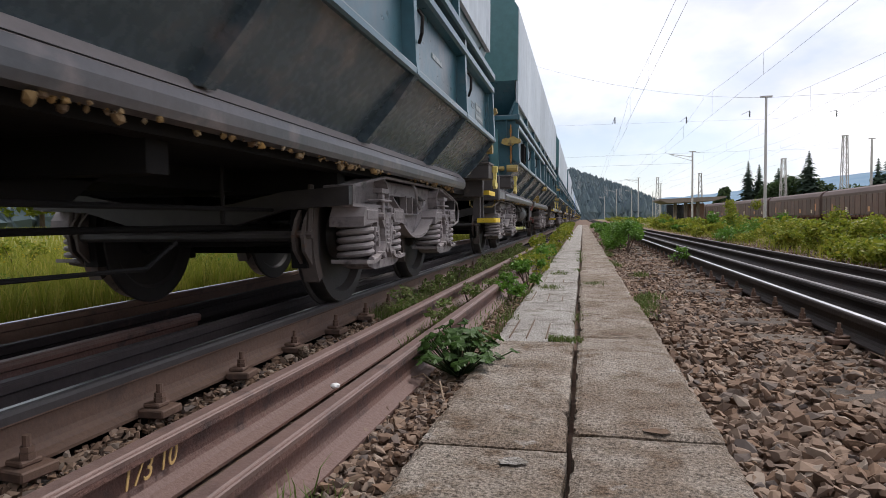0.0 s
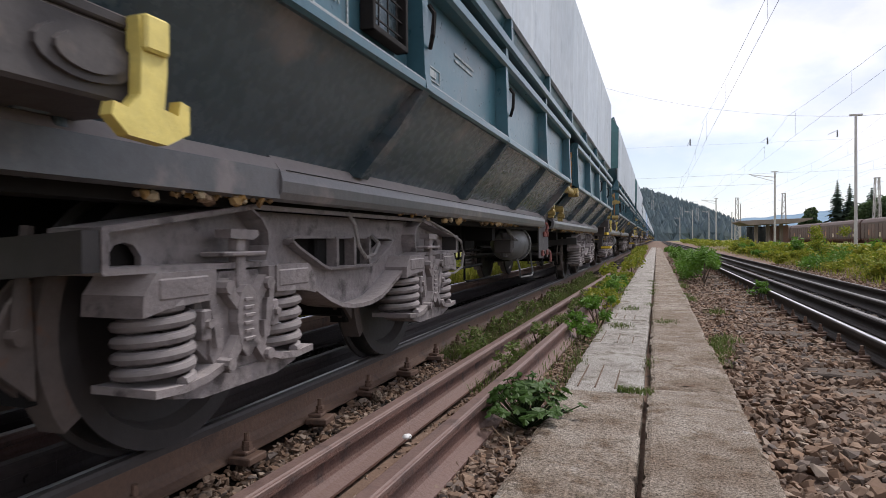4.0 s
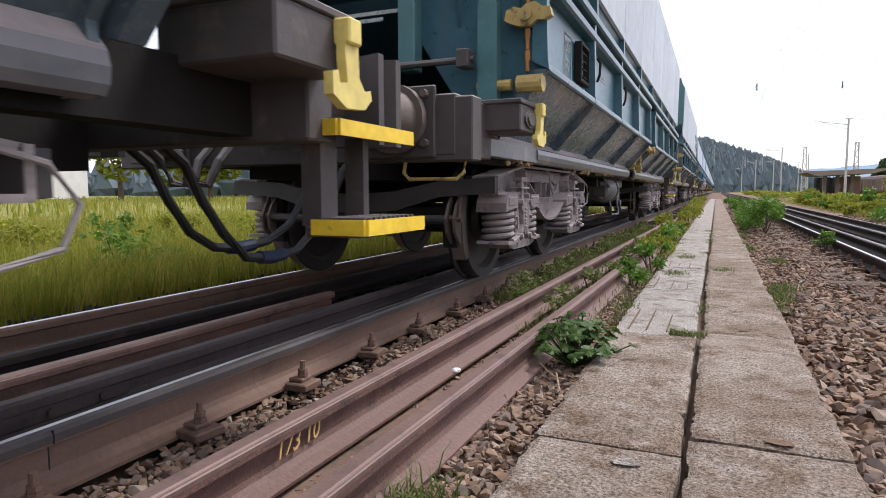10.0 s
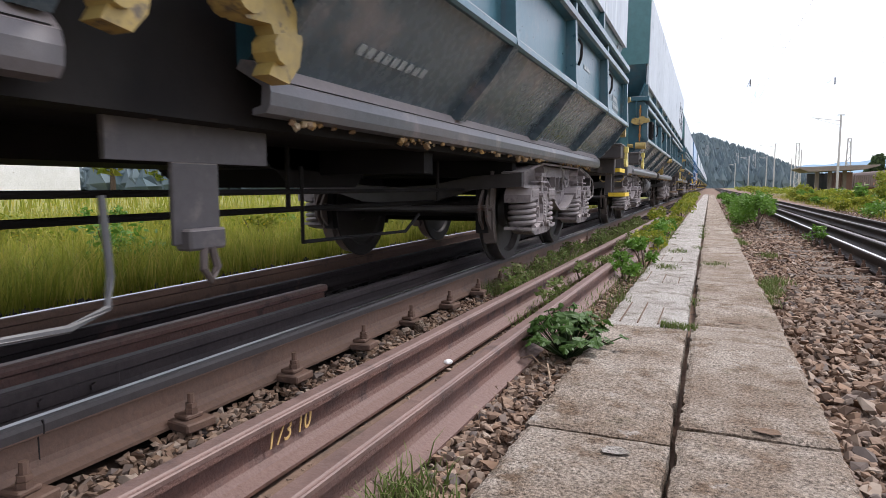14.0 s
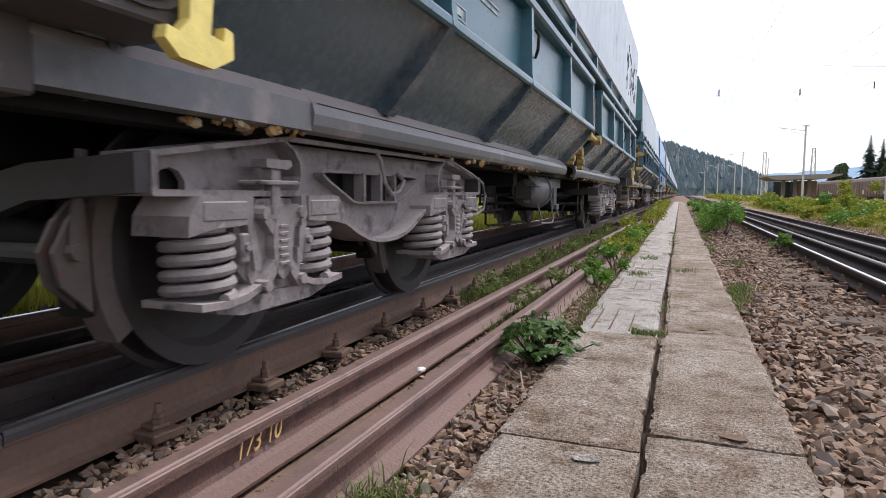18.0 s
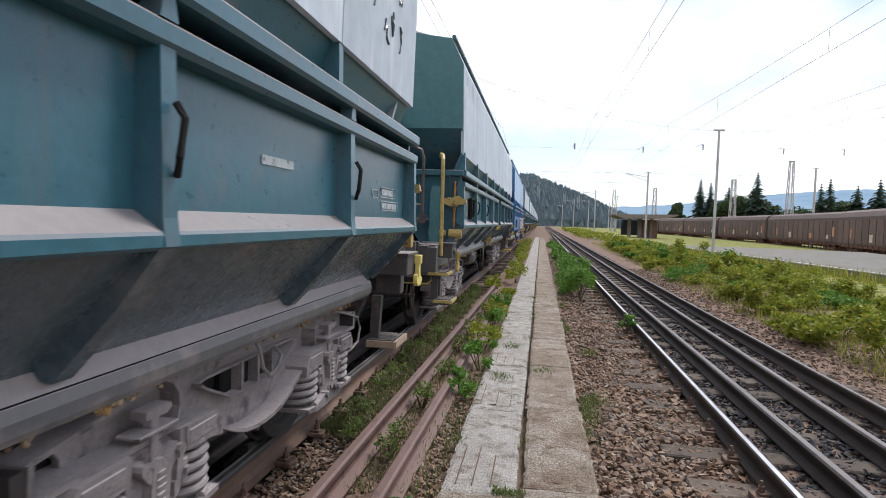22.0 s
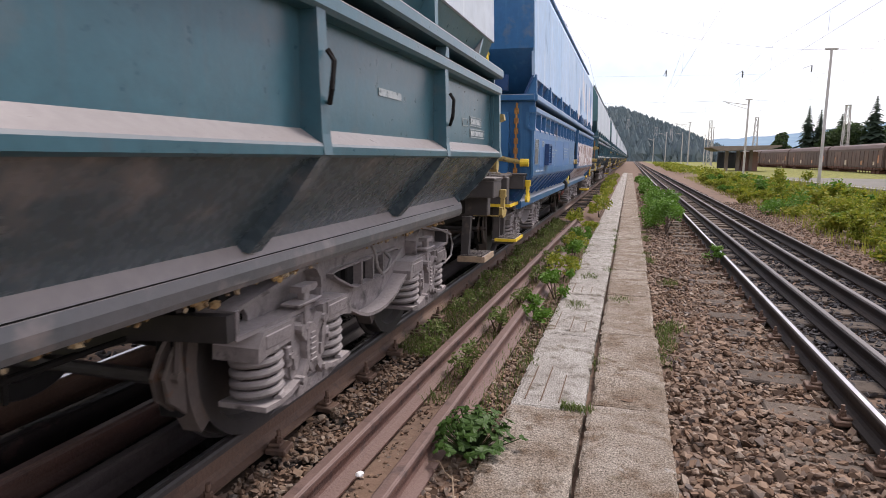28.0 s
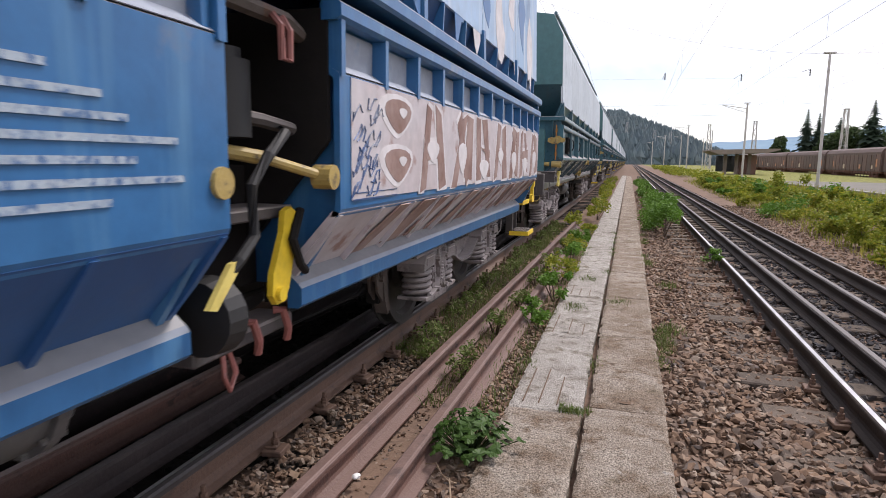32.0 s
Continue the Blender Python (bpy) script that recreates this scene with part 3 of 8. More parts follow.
def thing(name, bm, material, label, category, group="", kind="", smooth=False):
    ob = new(name, finish(bm, name, smooth))
    ob.data.materials.append(material)
    return tagged(ob, label, category, group, kind)


def empty(name, label, category, group="", kind=""):
    return tagged(new(name), label, category, group, kind)


def B():
    return bmesh.new()


def mirror(pts):
    return [(-x, z) for x, z in pts][::-1]

# ---- the moving train ----
TRACK_X, RAIL_Z, PITCH, FIRST = -2.455, 0.15, 16.3, 14.3
POSTS = (0.4, 2.0, 3.6, 5.2, 6.8)


def coil_mesh():
    bm = B()
    pts = []
    for i in range(5 * 14 + 1):
        a = 2 * math.pi * i / 14
        pts.append((0.104 * math.cos(a), 0.104 * math.sin(a), 0.235 * i / 70))
    tube(bm, pts, 0.0195, 8)
    return finish(bm, "spring", True)


def wheelset_mesh():
    """Two flanged, dished wheels on one axle; lies along x about its own centre."""
    bm = B()
    outline = [(0.690, 0.08), (0.690, 0.12), (0.722, 0.14), (0.716, 0.36), (0.692, 0.385), (0.692, 0.478), (0.702, 0.488), (0.716, 0.485),
               (0.724, 0.463), (0.826, 0.457), (0.826, 0.39), (0.775, 0.365), (0.765, 0.16), (0.815, 0.13), (0.815, 0.08)]
    seg = 48
    for s in (1, -1):
        rings = [[bm.verts.new((s * x, r * math.cos(2 * math.pi * k / seg), r * math.sin(2 * math.pi * k / seg))) for k in range(seg)] for x, r in outline]
        for i, (a, b) in enumerate(zip(rings, rings[1:])):
            for k in range(seg):
                f = bm.faces.new((a[k], a[(k + 1) % seg], b[(k + 1) % seg], b[k]))
                f.material_index = 1 if i in (8,) else 0
    rod(bm, (-1.02, 0, 0), (1.02, 0, 0), 0.082, 16)
    bmesh.ops.recalc_face_normals(bm, faces=bm.faces[:])
    me = finish(bm, "wheelset", True)
    me.materials.append(M["wheel"])
    me.materials.append(M["tread"])
    return me


def between(v, xs, zs):
    """Straight steps through pairs of place and height."""
    for a, c, p, q in zip(xs, xs[1:], zs, zs[1:]):
        if v <= c:
            return p + (q - p) * max(0.0, (v - a) / (c - a))
    return zs[-1]


def side_frame(bm, s):
    """Fish-bellied bogie side: a web with flanges, a ribbed window, arched holes and the spring pockets."""
    x0, x1 = s * 0.985, s * 1.012
    low = lambda y: between(abs(y), (0, 0.10, 0.20, 0.30, 0.42, 0.55, 0.66, 0.74, 1.43), (0.582, 0.586, 0.602, 0.637, 0.694, 0.752, 0.795, 0.812, 0.815))
    top = lambda y: between(abs(y), (0, 0.80, 1.43), (1.0, 1.0, 0.905))
    sill_ = lambda y: between(abs(y), (0, 0.20, 0.25, 0.45, 0.50), (0.752, 0.752, 0.762, 0.850, 0.880))
    head = lambda y: between(abs(y), (0, 0.44, 0.48, 0.50), (0.908, 0.908, 0.900, 0.880))
    arch = lambda y: between(abs(y), (1.21, 1.235, 1.27, 1.305, 1.33), (0.84, 0.874, 0.884, 0.874, 0.84))
    half = (0, 0.10, 0.20, 0.25, 0.30, 0.36, 0.42, 0.45, 0.48, 0.50, 0.55, 0.66, 0.74, 0.80, 1.0, 1.21, 1.235, 1.27, 1.305, 1.33, 1.43)
    ys = [-v for v in half[:0:-1]] + list(half)
    for a, c in zip(ys, ys[1:]):
        m = abs(a + c) / 2
        if m < 0.50:
            loft(bm, [(a, low(a)), (c, low(c)), (c, sill_(c)), (a, sill_(a))], x0, x1, "x")
            loft(bm, [(a, head(a)), (c, head(c)), (c, top(c)), (a, top(a))], x0, x1, "x")
            loft(bm, [(a, sill_(a)), (c, sill_(c)), (c, sill_(c) + 0.012), (a, sill_(a) + 0.012)], s * 0.95, s * 1.062, "x")
            loft(bm, [(a, head(a) - 0.012), (c, head(c) - 0.012), (c, head(c)), (a, head(a))], s * 0.95, s * 1.045, "x")
        elif 1.21 < m < 1.33:
            loft(bm, [(a, arch(a)), (c, arch(c)), (c, top(c)), (a, top(a))], x0, x1, "x")
        else:
            loft(bm, [(a, low(a)), (c, low(c)), (c, top(c)), (a, top(a))], x0, x1, "x")
        loft(bm, [(a, low(a) - 0.020), (c, low(c) - 0.020), (c, low(c)), (a, low(a))], s * 0.93, s * 1.118, "x")
        loft(bm, [(a, top(a)), (c, top(c)), (c, top(c) + 0.018), (a, top(a) + 0.018)], s * 0.93, s * 1.105, "x")
    for y in (-0.13, 0.04, 0.20):
        box(bm, *sorted((s * 0.95, s * 1.055)), y - 0.011, y + 0.011, 0.752, 0.905)
    for e in (-1, 1):
        bow = [(0.80, 1.0), (0.735, 0.965), (0.70, 0.92), (0.695, 0.87), (0.715, 0.815)]
        for (a, za), (c, zc) in zip(bow, bow[1:]):
            loft(bm, [(e * a, za), (e * c, zc), (e * (c + 0.018), zc), (e * (a + 0.018), za)], x1, s * 1.10, "x")
        box(bm, *sorted((s * 0.93, s * 1.12)), e * 1.425 - 0.011, e * 1.425 + 0.011, 0.80, 0.922)
        for f in (-1, 1):
            y = e * 0.9 + f * 0.30
            loft(bm, [(y - f * 0.13, 0.700), (y + f * 0.05, 0.690), (y + f * 0.135, 0.672), (y + f * 0.13, 0.735), (y + f * 0.085, 0.795), (y - f * 0.13, 0.795)], s * 0.92, s * 1.145, "x")
            bow = [(0.125, 0.795), (0.135, 0.68), (0.155, 0.60), (0.165, 0.54)]
            for (a, za), (c, zc) in zip(bow, bow[1:]):
                loft(bm, [(y - f * a, za), (y - f * c, zc), (y - f * (c + 0.028), zc), (y - f * (a + 0.04), za)], s * 0.96, s * 1.135, "x")
            box(bm, *sorted((s * 1.13, s * 1.15)), y - f * 0.02 - 0.10, y - f * 0.02 + 0.10, 0.715, 0.78, 0.006)
    bmesh.ops.scale(bm, vec=(1, 1.055, 1), verts=bm.verts[:])


def axle_box(bm, s, y):
    """Cast axle box: ribbed front boss with raised marks, diagonal arms, spring seats, keel and a locking bolt above."""
    loft(bm, [(y - 0.12, 0.455), (y + 0.12, 0.455), (y + 0.155, 0.52), (y + 0.150, 0.70), (y + 0.10, 0.785), (y - 0.10, 0.785), (y - 0.150, 0.70), (y - 0.155, 0.52)], s * 0.95, s * 1.115, "x")
    ring = [(y + 0.060 * math.cos(k * math.pi / 7) * (1.0 if k % 14 < 8 else 0.9), 0.615 + 0.125 * math.sin(k * math.pi / 7)) for k in range(14)]
    loft(bm, ring, s * 1.11, s * 1.152, "x")
    for i in range(6):
        z = 0.545 + i * 0.027
        box(bm, *sorted((s * 1.150, s * 1.160)), y - 0.028 + 0.004 * (i % 2), y + 0.030 - 0.006 * (i % 3), z, z + 0.013, 0.002)
    for a in (-1, 1):
        loft(bm, [(y + a * 0.135, 0.735), (y + a * 0.105, 0.765), (y + a * 0.035, 0.685), (y + a * 0.055, 0.655)], s * 1.10, s * 1.150, "x")
        loft(bm, [(y + a * 0.130, 0.475), (y + a * 0.098, 0.452), (y + a * 0.030, 0.53), (y + a * 0.052, 0.57)], s * 1.10, s * 1.150, "x")
        rod(bm, (s * 1.11, y + a * 0.112, 0.735), (s * 1.168, y + a * 0.112, 0.735), 0.024, 8)
        rod(bm, (s * 1.11, y + a * 0.108, 0.482), (s * 1.168, y + a * 0.108, 0.482), 0.022, 8)
        loft(bm, [(y + a * 0.12, 0.70), (y + a * 0.205, 0.69), (y + a * 0.215, 0.56), (y + a * 0.15, 0.50)], s * 0.98, s * 1.10, "x")
        box(bm, *sorted((s * 1.09, s * 1.135)), y + a * 0.185 - 0.022, y + a * 0.185 + 0.022, 0.57, 0.67, 0.006)
        rod(bm, (s * 1.13, y + a * 0.185, 0.625), (s * 1.15, y + a * 0.185, 0.625), 0.016, 6)
        seat = [(0.13, 0.49), (0.20, 0.468), (0.30, 0.458), (0.42, 0.466)]
        for (p, zp), (q, zq) in zip(seat, seat[1:]):
            loft(bm, [(y + a * p, zp), (y + a * q, zq), (y + a * q, zq - 0.024), (y + a * p, zp - 0.024)], s * 0.91, s * 1.15, "x")
    keel = [(-0.34, 0.437), (-0.18, 0.452), (0.18, 0.452), (0.34, 0.437), (0.325, 0.418), (0.20, 0.392), (-0.20, 0.392), (-0.325, 0.418)]
    loft(bm, [(y + a, z) for a, z in keel], s * 0.95, s * 1.125, "x")


def axle_bolt(bm, s, y):
    """Locking bolt with a flat head that holds the axle box to the frame."""
    box(bm, *sorted((s * 1.085, s * 1.128)), y - 0.024, y + 0.024, 0.70, 0.895, 0.005)
    loft(bm, [(y - 0.075, 0.895), (y + 0.05, 0.890), (y + 0.08, 0.905), (y + 0.075, 0.925), (y - 0.075, 0.925)], s * 1.075, s * 1.14, "x")
    box(bm, *sorted((s * 1.05, s * 1.15)), y - 0.12, y + 0.11, 0.834, 0.850, 0.004)


COIL, WHEELS = coil_mesh(), wheelset_mesh()
COIL.materials.append(M["spring"])


def bogie(parent, y):
    b = B()
    box(b, -1.0, 1.0, -0.24, 0.24, 0.72, 0.94, 0.01)
    box(b, -0.35, 0.35, -0.30, 0.30, 0.90, 1.05, 0.01)
    for s in (-1, 1):
        box(b, s * 0.9 - 0.06, s * 0.9 + 0.06, -1.4, 1.4, 0.80, 0.93)
    for e in (-1, 1):
        rod(b, (-0.8, e * 0.4, 0.5), (0.8, e * 0.4, 0.5), 0.045, 8)
        for s in (-1, 1):
            for f in (-1, 1):
                yb = e * 0.95 + f * 0.50
                loft(b, [(yb - 0.035, 0.42), (yb + 0.035, 0.42), (yb + 0.06, 0.60), (yb + 0.03, 0.78), (yb - 0.03, 0.78), (yb - 0.06, 0.60)], s * 0.70, s * 0.80, "x")
                rod(b, (s * 0.75, yb, 0.72), (s * 0.75, yb, 0.9), 0.03, 6)
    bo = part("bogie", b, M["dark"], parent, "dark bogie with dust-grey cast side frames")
    bo.location.y = y
    for s in (-1, 1):
        b = B()
        side_frame(b, s)
        part("side_frame", b, M["cast"], bo)
        for e in (-1, 1):
            b = B()
            axle_box(b, s, e * 0.95)
            part("axle_box", b, M["cast"], bo)
            if s > 0:
                b = B()
                axle_bolt(b, s, e * 0.95)
                part("locking_bolt", b, M["cast"], bo)
            for f in (-1, 1):
                c = new("spring", COIL)
                c.parent = bo
                c.location = (s * 1.03, e * 0.95 + f * 0.30, 0.462)
            b = B()
            ys = e * 0.95 - 0.50
            yc, zc = e * 0.95, RAIL_Z + 0.46
            arc = [radians(148 + 64 * q / 8) for q in range(9)]
            ring = [(yc + 0.468 * math.cos(a), zc + 0.468 * math.sin(a)) for a in arc] + [(yc + 0.535 * math.cos(a), zc + 0.535 * math.sin(a)) for a in arc[::-1]]
            loft(b, ring, s * 0.745, s * 0.845, "x")
            loft(b, [(ys - 0.03, 0.44), (ys - 0.13, 0.53), (ys - 0.15, 0.63), (ys - 0.10, 0.72), (ys - 0.04, 0.78)], s * 0.755, s * 0.775, "x")
            loft(b, [(ys - 0.03, 0.44), (ys - 0.13, 0.53), (ys - 0.15, 0.63), (ys - 0.10, 0.72), (ys - 0.04, 0.78)], s * 0.815, s * 0.835, "x")
            rod(b, (s * 0.74, ys - 0.095, 0.63), (s * 0.87, ys - 0.095, 0.63), 0.026, 8)
            rod(b, (s * 0.85, ys - 0.10, 0.62), (s * 0.85, ys - 0.06, 0.93), 0.018, 6)
            part("brake_shoe", b, M["cast_rusty"], bo)
    b = B()
    tube(b, [(1.06, 0.62, 1.025), (1.10, 0.95, 1.015), (1.13, 1.30, 0.94), (1.14, 1.53, 0.88), (1.14, 1.60, 0.79), (1.14, 1.55, 0.69), (1.13, 1.40, 0.655), (1.12, 1.20, 0.66)], 0.009, 7)
    part("earth_cable", b, M["cable"], bo, "pale grey earthing cable")
    b = B()
    tube(b, [(1.09, -0.10, 1.02), (1.115, -0.08, 0.96), (1.12, -0.05, 0.86), (1.12, 0.03, 0.80), (1.12, 0.12, 0.815), (1.11, 0.20, 0.87), (1.06, 0.22, 0.91)], 0.0105, 7)
    part("earth_cable", b, M["cable"], bo, "pale grey earthing cable")
    for e in (-1, 1):
        b = B()
        ax = [(-1.115, 0.915), (-0.7, 0.89), (-0.35, 0.82), (0, 0.80), (0.35, 0.82), (0.7, 0.89), (1.115, 0.915)]
        loft(b, ax + [(x, z - (0.11 if abs(x) > 0.5 else 0.14)) for x, z in ax[::-1]], e * 1.53 - 0.04, e * 1.53 + 0.025)
        part("transom", b, M["wheel"], bo)
        b = B()
        rod(b, (-0.76, e * 1.55, 0.62), (0.76, e * 1.55, 0.62), 0.032, 10)
        part("brake_beam", b, M["wheel"], bo)
        w = new("wheelset", WHEELS)
        w.parent = bo
        w.location = (0, e * 0.95, RAIL_Z + 0.46)
    return bo


def text_part(body, name, parent, size, at, mat, side=1):
    """Lettering laid on a side wall."""
    cu = bpy.data.curves.new(name, "FONT")
    cu.body, cu.size, cu.extrude = body, size, 0.0015
    cu.materials.append(mat)
    ob = new(name, cu)
    ob.parent = parent
    ob.rotation_euler = (radians(90), 0, radians(90 * side))
    ob.location = at
    return ob


def bars(parent, x, y0, z1, lines, h, gap, widths, name="lettering_bar", mat="white"):
    """Lines of unreadable lettering, each as one plain bar."""
    for i in range(lines):
        z = z1 - i * (h + gap)
        b = B()
        box(b, x, x + 0.003, y0, y0 + widths[i % len(widths)], z - h, z)
        part(name, b, M[mat], parent)


def outline(parent, x, y0, y1, z0, z1, t=0.008):
    """A stencilled rectangle."""
    b = B()
    for (a, c, d, f) in ((y0, y1, z0, z0 + t), (y0, y1, z1 - t, z1), (y0, y0 + t, z0 + t, z1 - t), (y1 - t, y1, z0 + t, z1 - t)):
        box(b, x, x + 0.003, a, c, d, f)
    part("stencilled_frame", b, M["white"], parent)


def cam_lock(bm, x, y, z, f=1, k=1.0):
    """Crescent locking cam with a round boss, flat to the side."""
    arc = [radians(140 - 28 * q) for q in range(8)]
    pts = [(0.115 * math.cos(a), 0.115 * math.sin(a)) for a in arc] + [(0.0, -0.085), (0.035, -0.03), (0.01, 0.015), (-0.06, 0.01), (-0.095, 0.03)]
    loft(bm, [(y + f * a * k, z + b * k) for a, b in pts], x - 0.03, x + 0.035, "x")
    rod(bm, (x - 0.05, y - f * 0.065 * k, z + 0.055 * k), (x + 0.06, y - f * 0.065 * k, z + 0.055 * k), 0.04 * k, 12)
    rod(bm, (x - 0.03, y + f * 0.035 * k, z - 0.03 * k), (x + 0.055, y + f * 0.035 * k, z - 0.03 * k), 0.032 * k, 10)


def cam_end(bm, x, y, z, s, k=1.0):
    """Lobed locking cam seen flat from the wagon's end."""
    pts = [(-0.125, -0.02), (-0.115, 0.03), (-0.07, 0.05), (-0.03, 0.035), (0.0, 0.06), (0.05, 0.065), (0.09, 0.035), (0.13, 0.03), (0.14, -0.015), (0.10, -0.035), (0.06, -0.03), (0.02, -0.06), (-0.05, -0.055), (-0.09, -0.04)]
    loft(bm, [(x + s * a * k, z + b * k) for a, b in pts], y - 0.03, y + 0.03)
    rod(bm, (x, y - 0.055, z), (x, y + 0.055, z), 0.036 * k, 10)


def lash_hook(bm, x, y, z, f=1, k=0.7):
    """Flat anchor-shaped hook hanging below the sill."""
    pts = [(-0.06, 0.16), (0.05, 0.16), (0.055, 0.02), (0.04, -0.10), (0.10, -0.11), (0.11, -0.06), (0.15, -0.07), (0.15, -0.16), (0.05, -0.21), (-0.10, -0.20), (-0.16, -0.15), (-0.15, -0.11), (-0.10, -0.12), (-0.055, -0.07), (-0.05, 0.05)]
    loft(bm, [(y + f * a * k, z + b * k) for a, b in pts], x - 0.016, x + 0.016, "x")
    box(bm, x - 0.03, x + 0.03, y - 0.05 * k, y + 0.05 * k, z + 0.06 * k, z + 0.17 * k, 0.006)


def chain(bm, x, y, z0, z1, r=0.016):
    n = max(2, int((z1 - z0) / 0.055))
    for i in range(n):
        z = z0 + (z1 - z0) * (i + 0.5) / n
        dx, dy = (r, 0.010) if i % 2 else (0.010, r)
        box(bm, x - dx, x + dx, y - dy, y + dy, z - 0.034, z + 0.034, 0.006)


def wagon_ends(w, st, e):
    """Buffers, headstock, steps and hooks at one end (e = -1 leading, 1 trailing)."""
    blue = st["name"] == "blue"
    D = -1.08 if blue else 0.0
    Y = lambda y: e * (y + D)
    sy = lambda a, b: tuple(sorted((e * (a + D), e * (b + D))))
    b = B()
    box(b, -1.30, 1.30, *sy(7.36, 7.50), 0.98, 1.32, 0.008)
    for s in (-1, 1):
        box(b, s * 0.875 - 0.22, s * 0.875 + 0.22, *sy(7.50, 7.53), 1.0, 1.38, 0.006)
    part("headstock", b, M["frame"], w)
    for s in (-1, 1):
        b = B()
        x = s * 0.875
        rod(b, (x, Y(7.53), 1.205), (x, Y(7.90 - 0.2 * blue), 1.205), 0.155, 18, 0.125)
        rod(b, (x, Y(7.55), 1.205), (x, Y(7.60), 1.205), 0.185, 18)
        rod(b, (x, Y(7.88 - 0.2 * blue), 1.205), (x, Y(8.10 - 0.25 * blue), 1.205), 0.10, 16)
        bu = part("buffer", b, M["cast_rusty"], w, "rust-brown steel buffer barrel", True)
        for dx in (-0.17, 0.17):
            for dz in (-0.13, 0.13):
                if e < 0:
                    b = B()
                    rod(b, (x + dx, Y(7.52), 1.205 + dz), (x + dx, Y(7.57), 1.205 + dz), 0.022, 6)
                    part("bolt", b, M["cast_rusty"], bu)
        b = B()
        n = 8
        prof = [(x - 0.29 + 0.58 * i / n, 8.145 - 0.25 * blue + D - 0.05 * abs(2 * i / n - 1) ** 2.2) for i in range(n + 1)]
        prof = [(px, e * py) for px, py in prof]
        back = [(px, py - e * 0.045) for px, py in prof][::-1]
        loft(b, prof + back, 1.205 - 0.19, 1.205 + 0.19, "z")
        part("buffer_head", b, M["frame"], bu)
    b = B()
    box(b, -0.06, 0.06, *sy(7.5, 7.86), 1.12, 1.24, 0.02)
    rod(b, (-0.09, Y(7.85), 1.13), (0.09, Y(7.85), 1.13), 0.035, 10)
    tube(b, [(-0.07, Y(7.86), 1.13), (-0.07, Y(8.02), 0.98), (-0.05, Y(8.08), 0.86), (0.05, Y(8.08), 0.86), (0.07, Y(8.02), 0.98), (0.07, Y(7.86), 1.13)], 0.025, 8)
    part("coupling", b, M["frame"], w)
    for i, x in enumerate((0.36, 0.55)):
        b = B()
        pts = [(x, Y(7.48), 1.0), (x, Y(7.58), 0.93), (x - 0.01, Y(7.68), 0.78), (x - 0.02, Y(7.80), 0.64), (x - 0.04, Y(7.96), 0.56 - 0.04 * i), (x - 0.05, Y(8.15), 0.54 - 0.04 * i)]
        tube(b, pts, 0.022, 8)
        h = part("brake_hose", b, M["rubber"], w)
        b = B()
        rod(b, (x - 0.047, Y(8.06), 0.55 - 0.04 * i), (x - 0.05, Y(8.17), 0.54 - 0.04 * i), 0.032, 10)
        part("hose_end", b, M["hose_blue"], h, "blue hose coupling")
    for s in (-1, 1):
        b = B()
        y0, y1 = (6.66, 7.04) if e < 0 else (7.06, 7.42)
        if blue:
            y0, y1 = 6.85, 7.07
        box(b, *sorted((s * 1.0, s * 1.42)), *sy(y0, y1), 1.17, 1.33, 0.008)
        box(b, *sorted((s * 1.02, s * 1.43)), *sy(y0 - 0.02, y1 + 0.02), 1.33, 1.355, 0.004)
        eb = part("end_box", b, M["frame"], w)
        if e < 0 and not blue:
            b = B()
            loft(b, [(s * 1.10, 1.20), (s * 1.165, 1.185), (s * 1.20, 1.14), (s * 1.20, 1.036), (s * 1.15, 1.03), (s * 1.08, 1.05)], *sy(5.86, 6.93))
            cb = B()
            box(cb, *sorted((s * 0.92, s * 1.205)), *sy(6.93, 7.505), 1.01, 1.335, 0.008)
            part("corner_box", cb, M["frame"], w)
            part("skirt_plate", b, M["sill"], w, "flat dusty plate between headstock and sill")
        if s > 0 and e < 0:
            b = B()
            for r, x0 in ((0.085, 1.42), (0.06, 1.43)):
                v = rod(b, (x0, Y(6.85), 1.25), (x0 + 0.012, Y(6.85), 1.25), r, 18)
                bmesh.ops.scale(b, vec=(1, 1.35, 0.62), verts=v, space=Matrix.Translation((-1.42, -Y(6.85), -1.25)))
            part("maker_plate", b, M["frame"], eb, "oval cast maker plate")
        b = B()
        hy = (6.72 if e < 0 else 7.36) if not blue else 6.99
        lash_hook(b, s * 1.45, Y(hy), 1.16 if blue else 1.12 if st["railing"] else 1.24 if e < 0 else 1.21, -e)
        part("lashing_hook", b, M["yellow_bright"] if blue else M["yellow"] if st["railing"] else M["yellow_pale"], w, "yellow-painted lashing hook")
        # two tread plates hung on flat bars
        spots = ((1.02, 1.21, 1.43, 7.10, 7.50), (0.70, 1.28, 1.49, 7.10, 7.50)) if e < 0 else ((1.05, 1.14, 1.35, 7.45, 7.98), (0.72, 1.21, 1.42, 7.50, 7.93))
        single = e > 0 and st["edge"] == "dry"
        if single:
            spots = ((0.64, 1.12, 1.36, 6.96, 7.36),)
        if blue:
            spots = ((1.02, 1.08, 1.33, 6.99, 7.50), (0.63, 1.17, 1.40, 7.02, 7.48))
        edge = M["yellow_bright"] if blue else (M[st["edge"]] if e > 0 else M["yellow"])
        if e < 0 and not (blue or st["railing"]):
            continue
        for zz, xa, xb, ya, yb in spots:
            b = B()
            box(b, *sorted((s * xa, s * xb)), *sy(ya, yb), zz - 0.02, zz, 0.004)
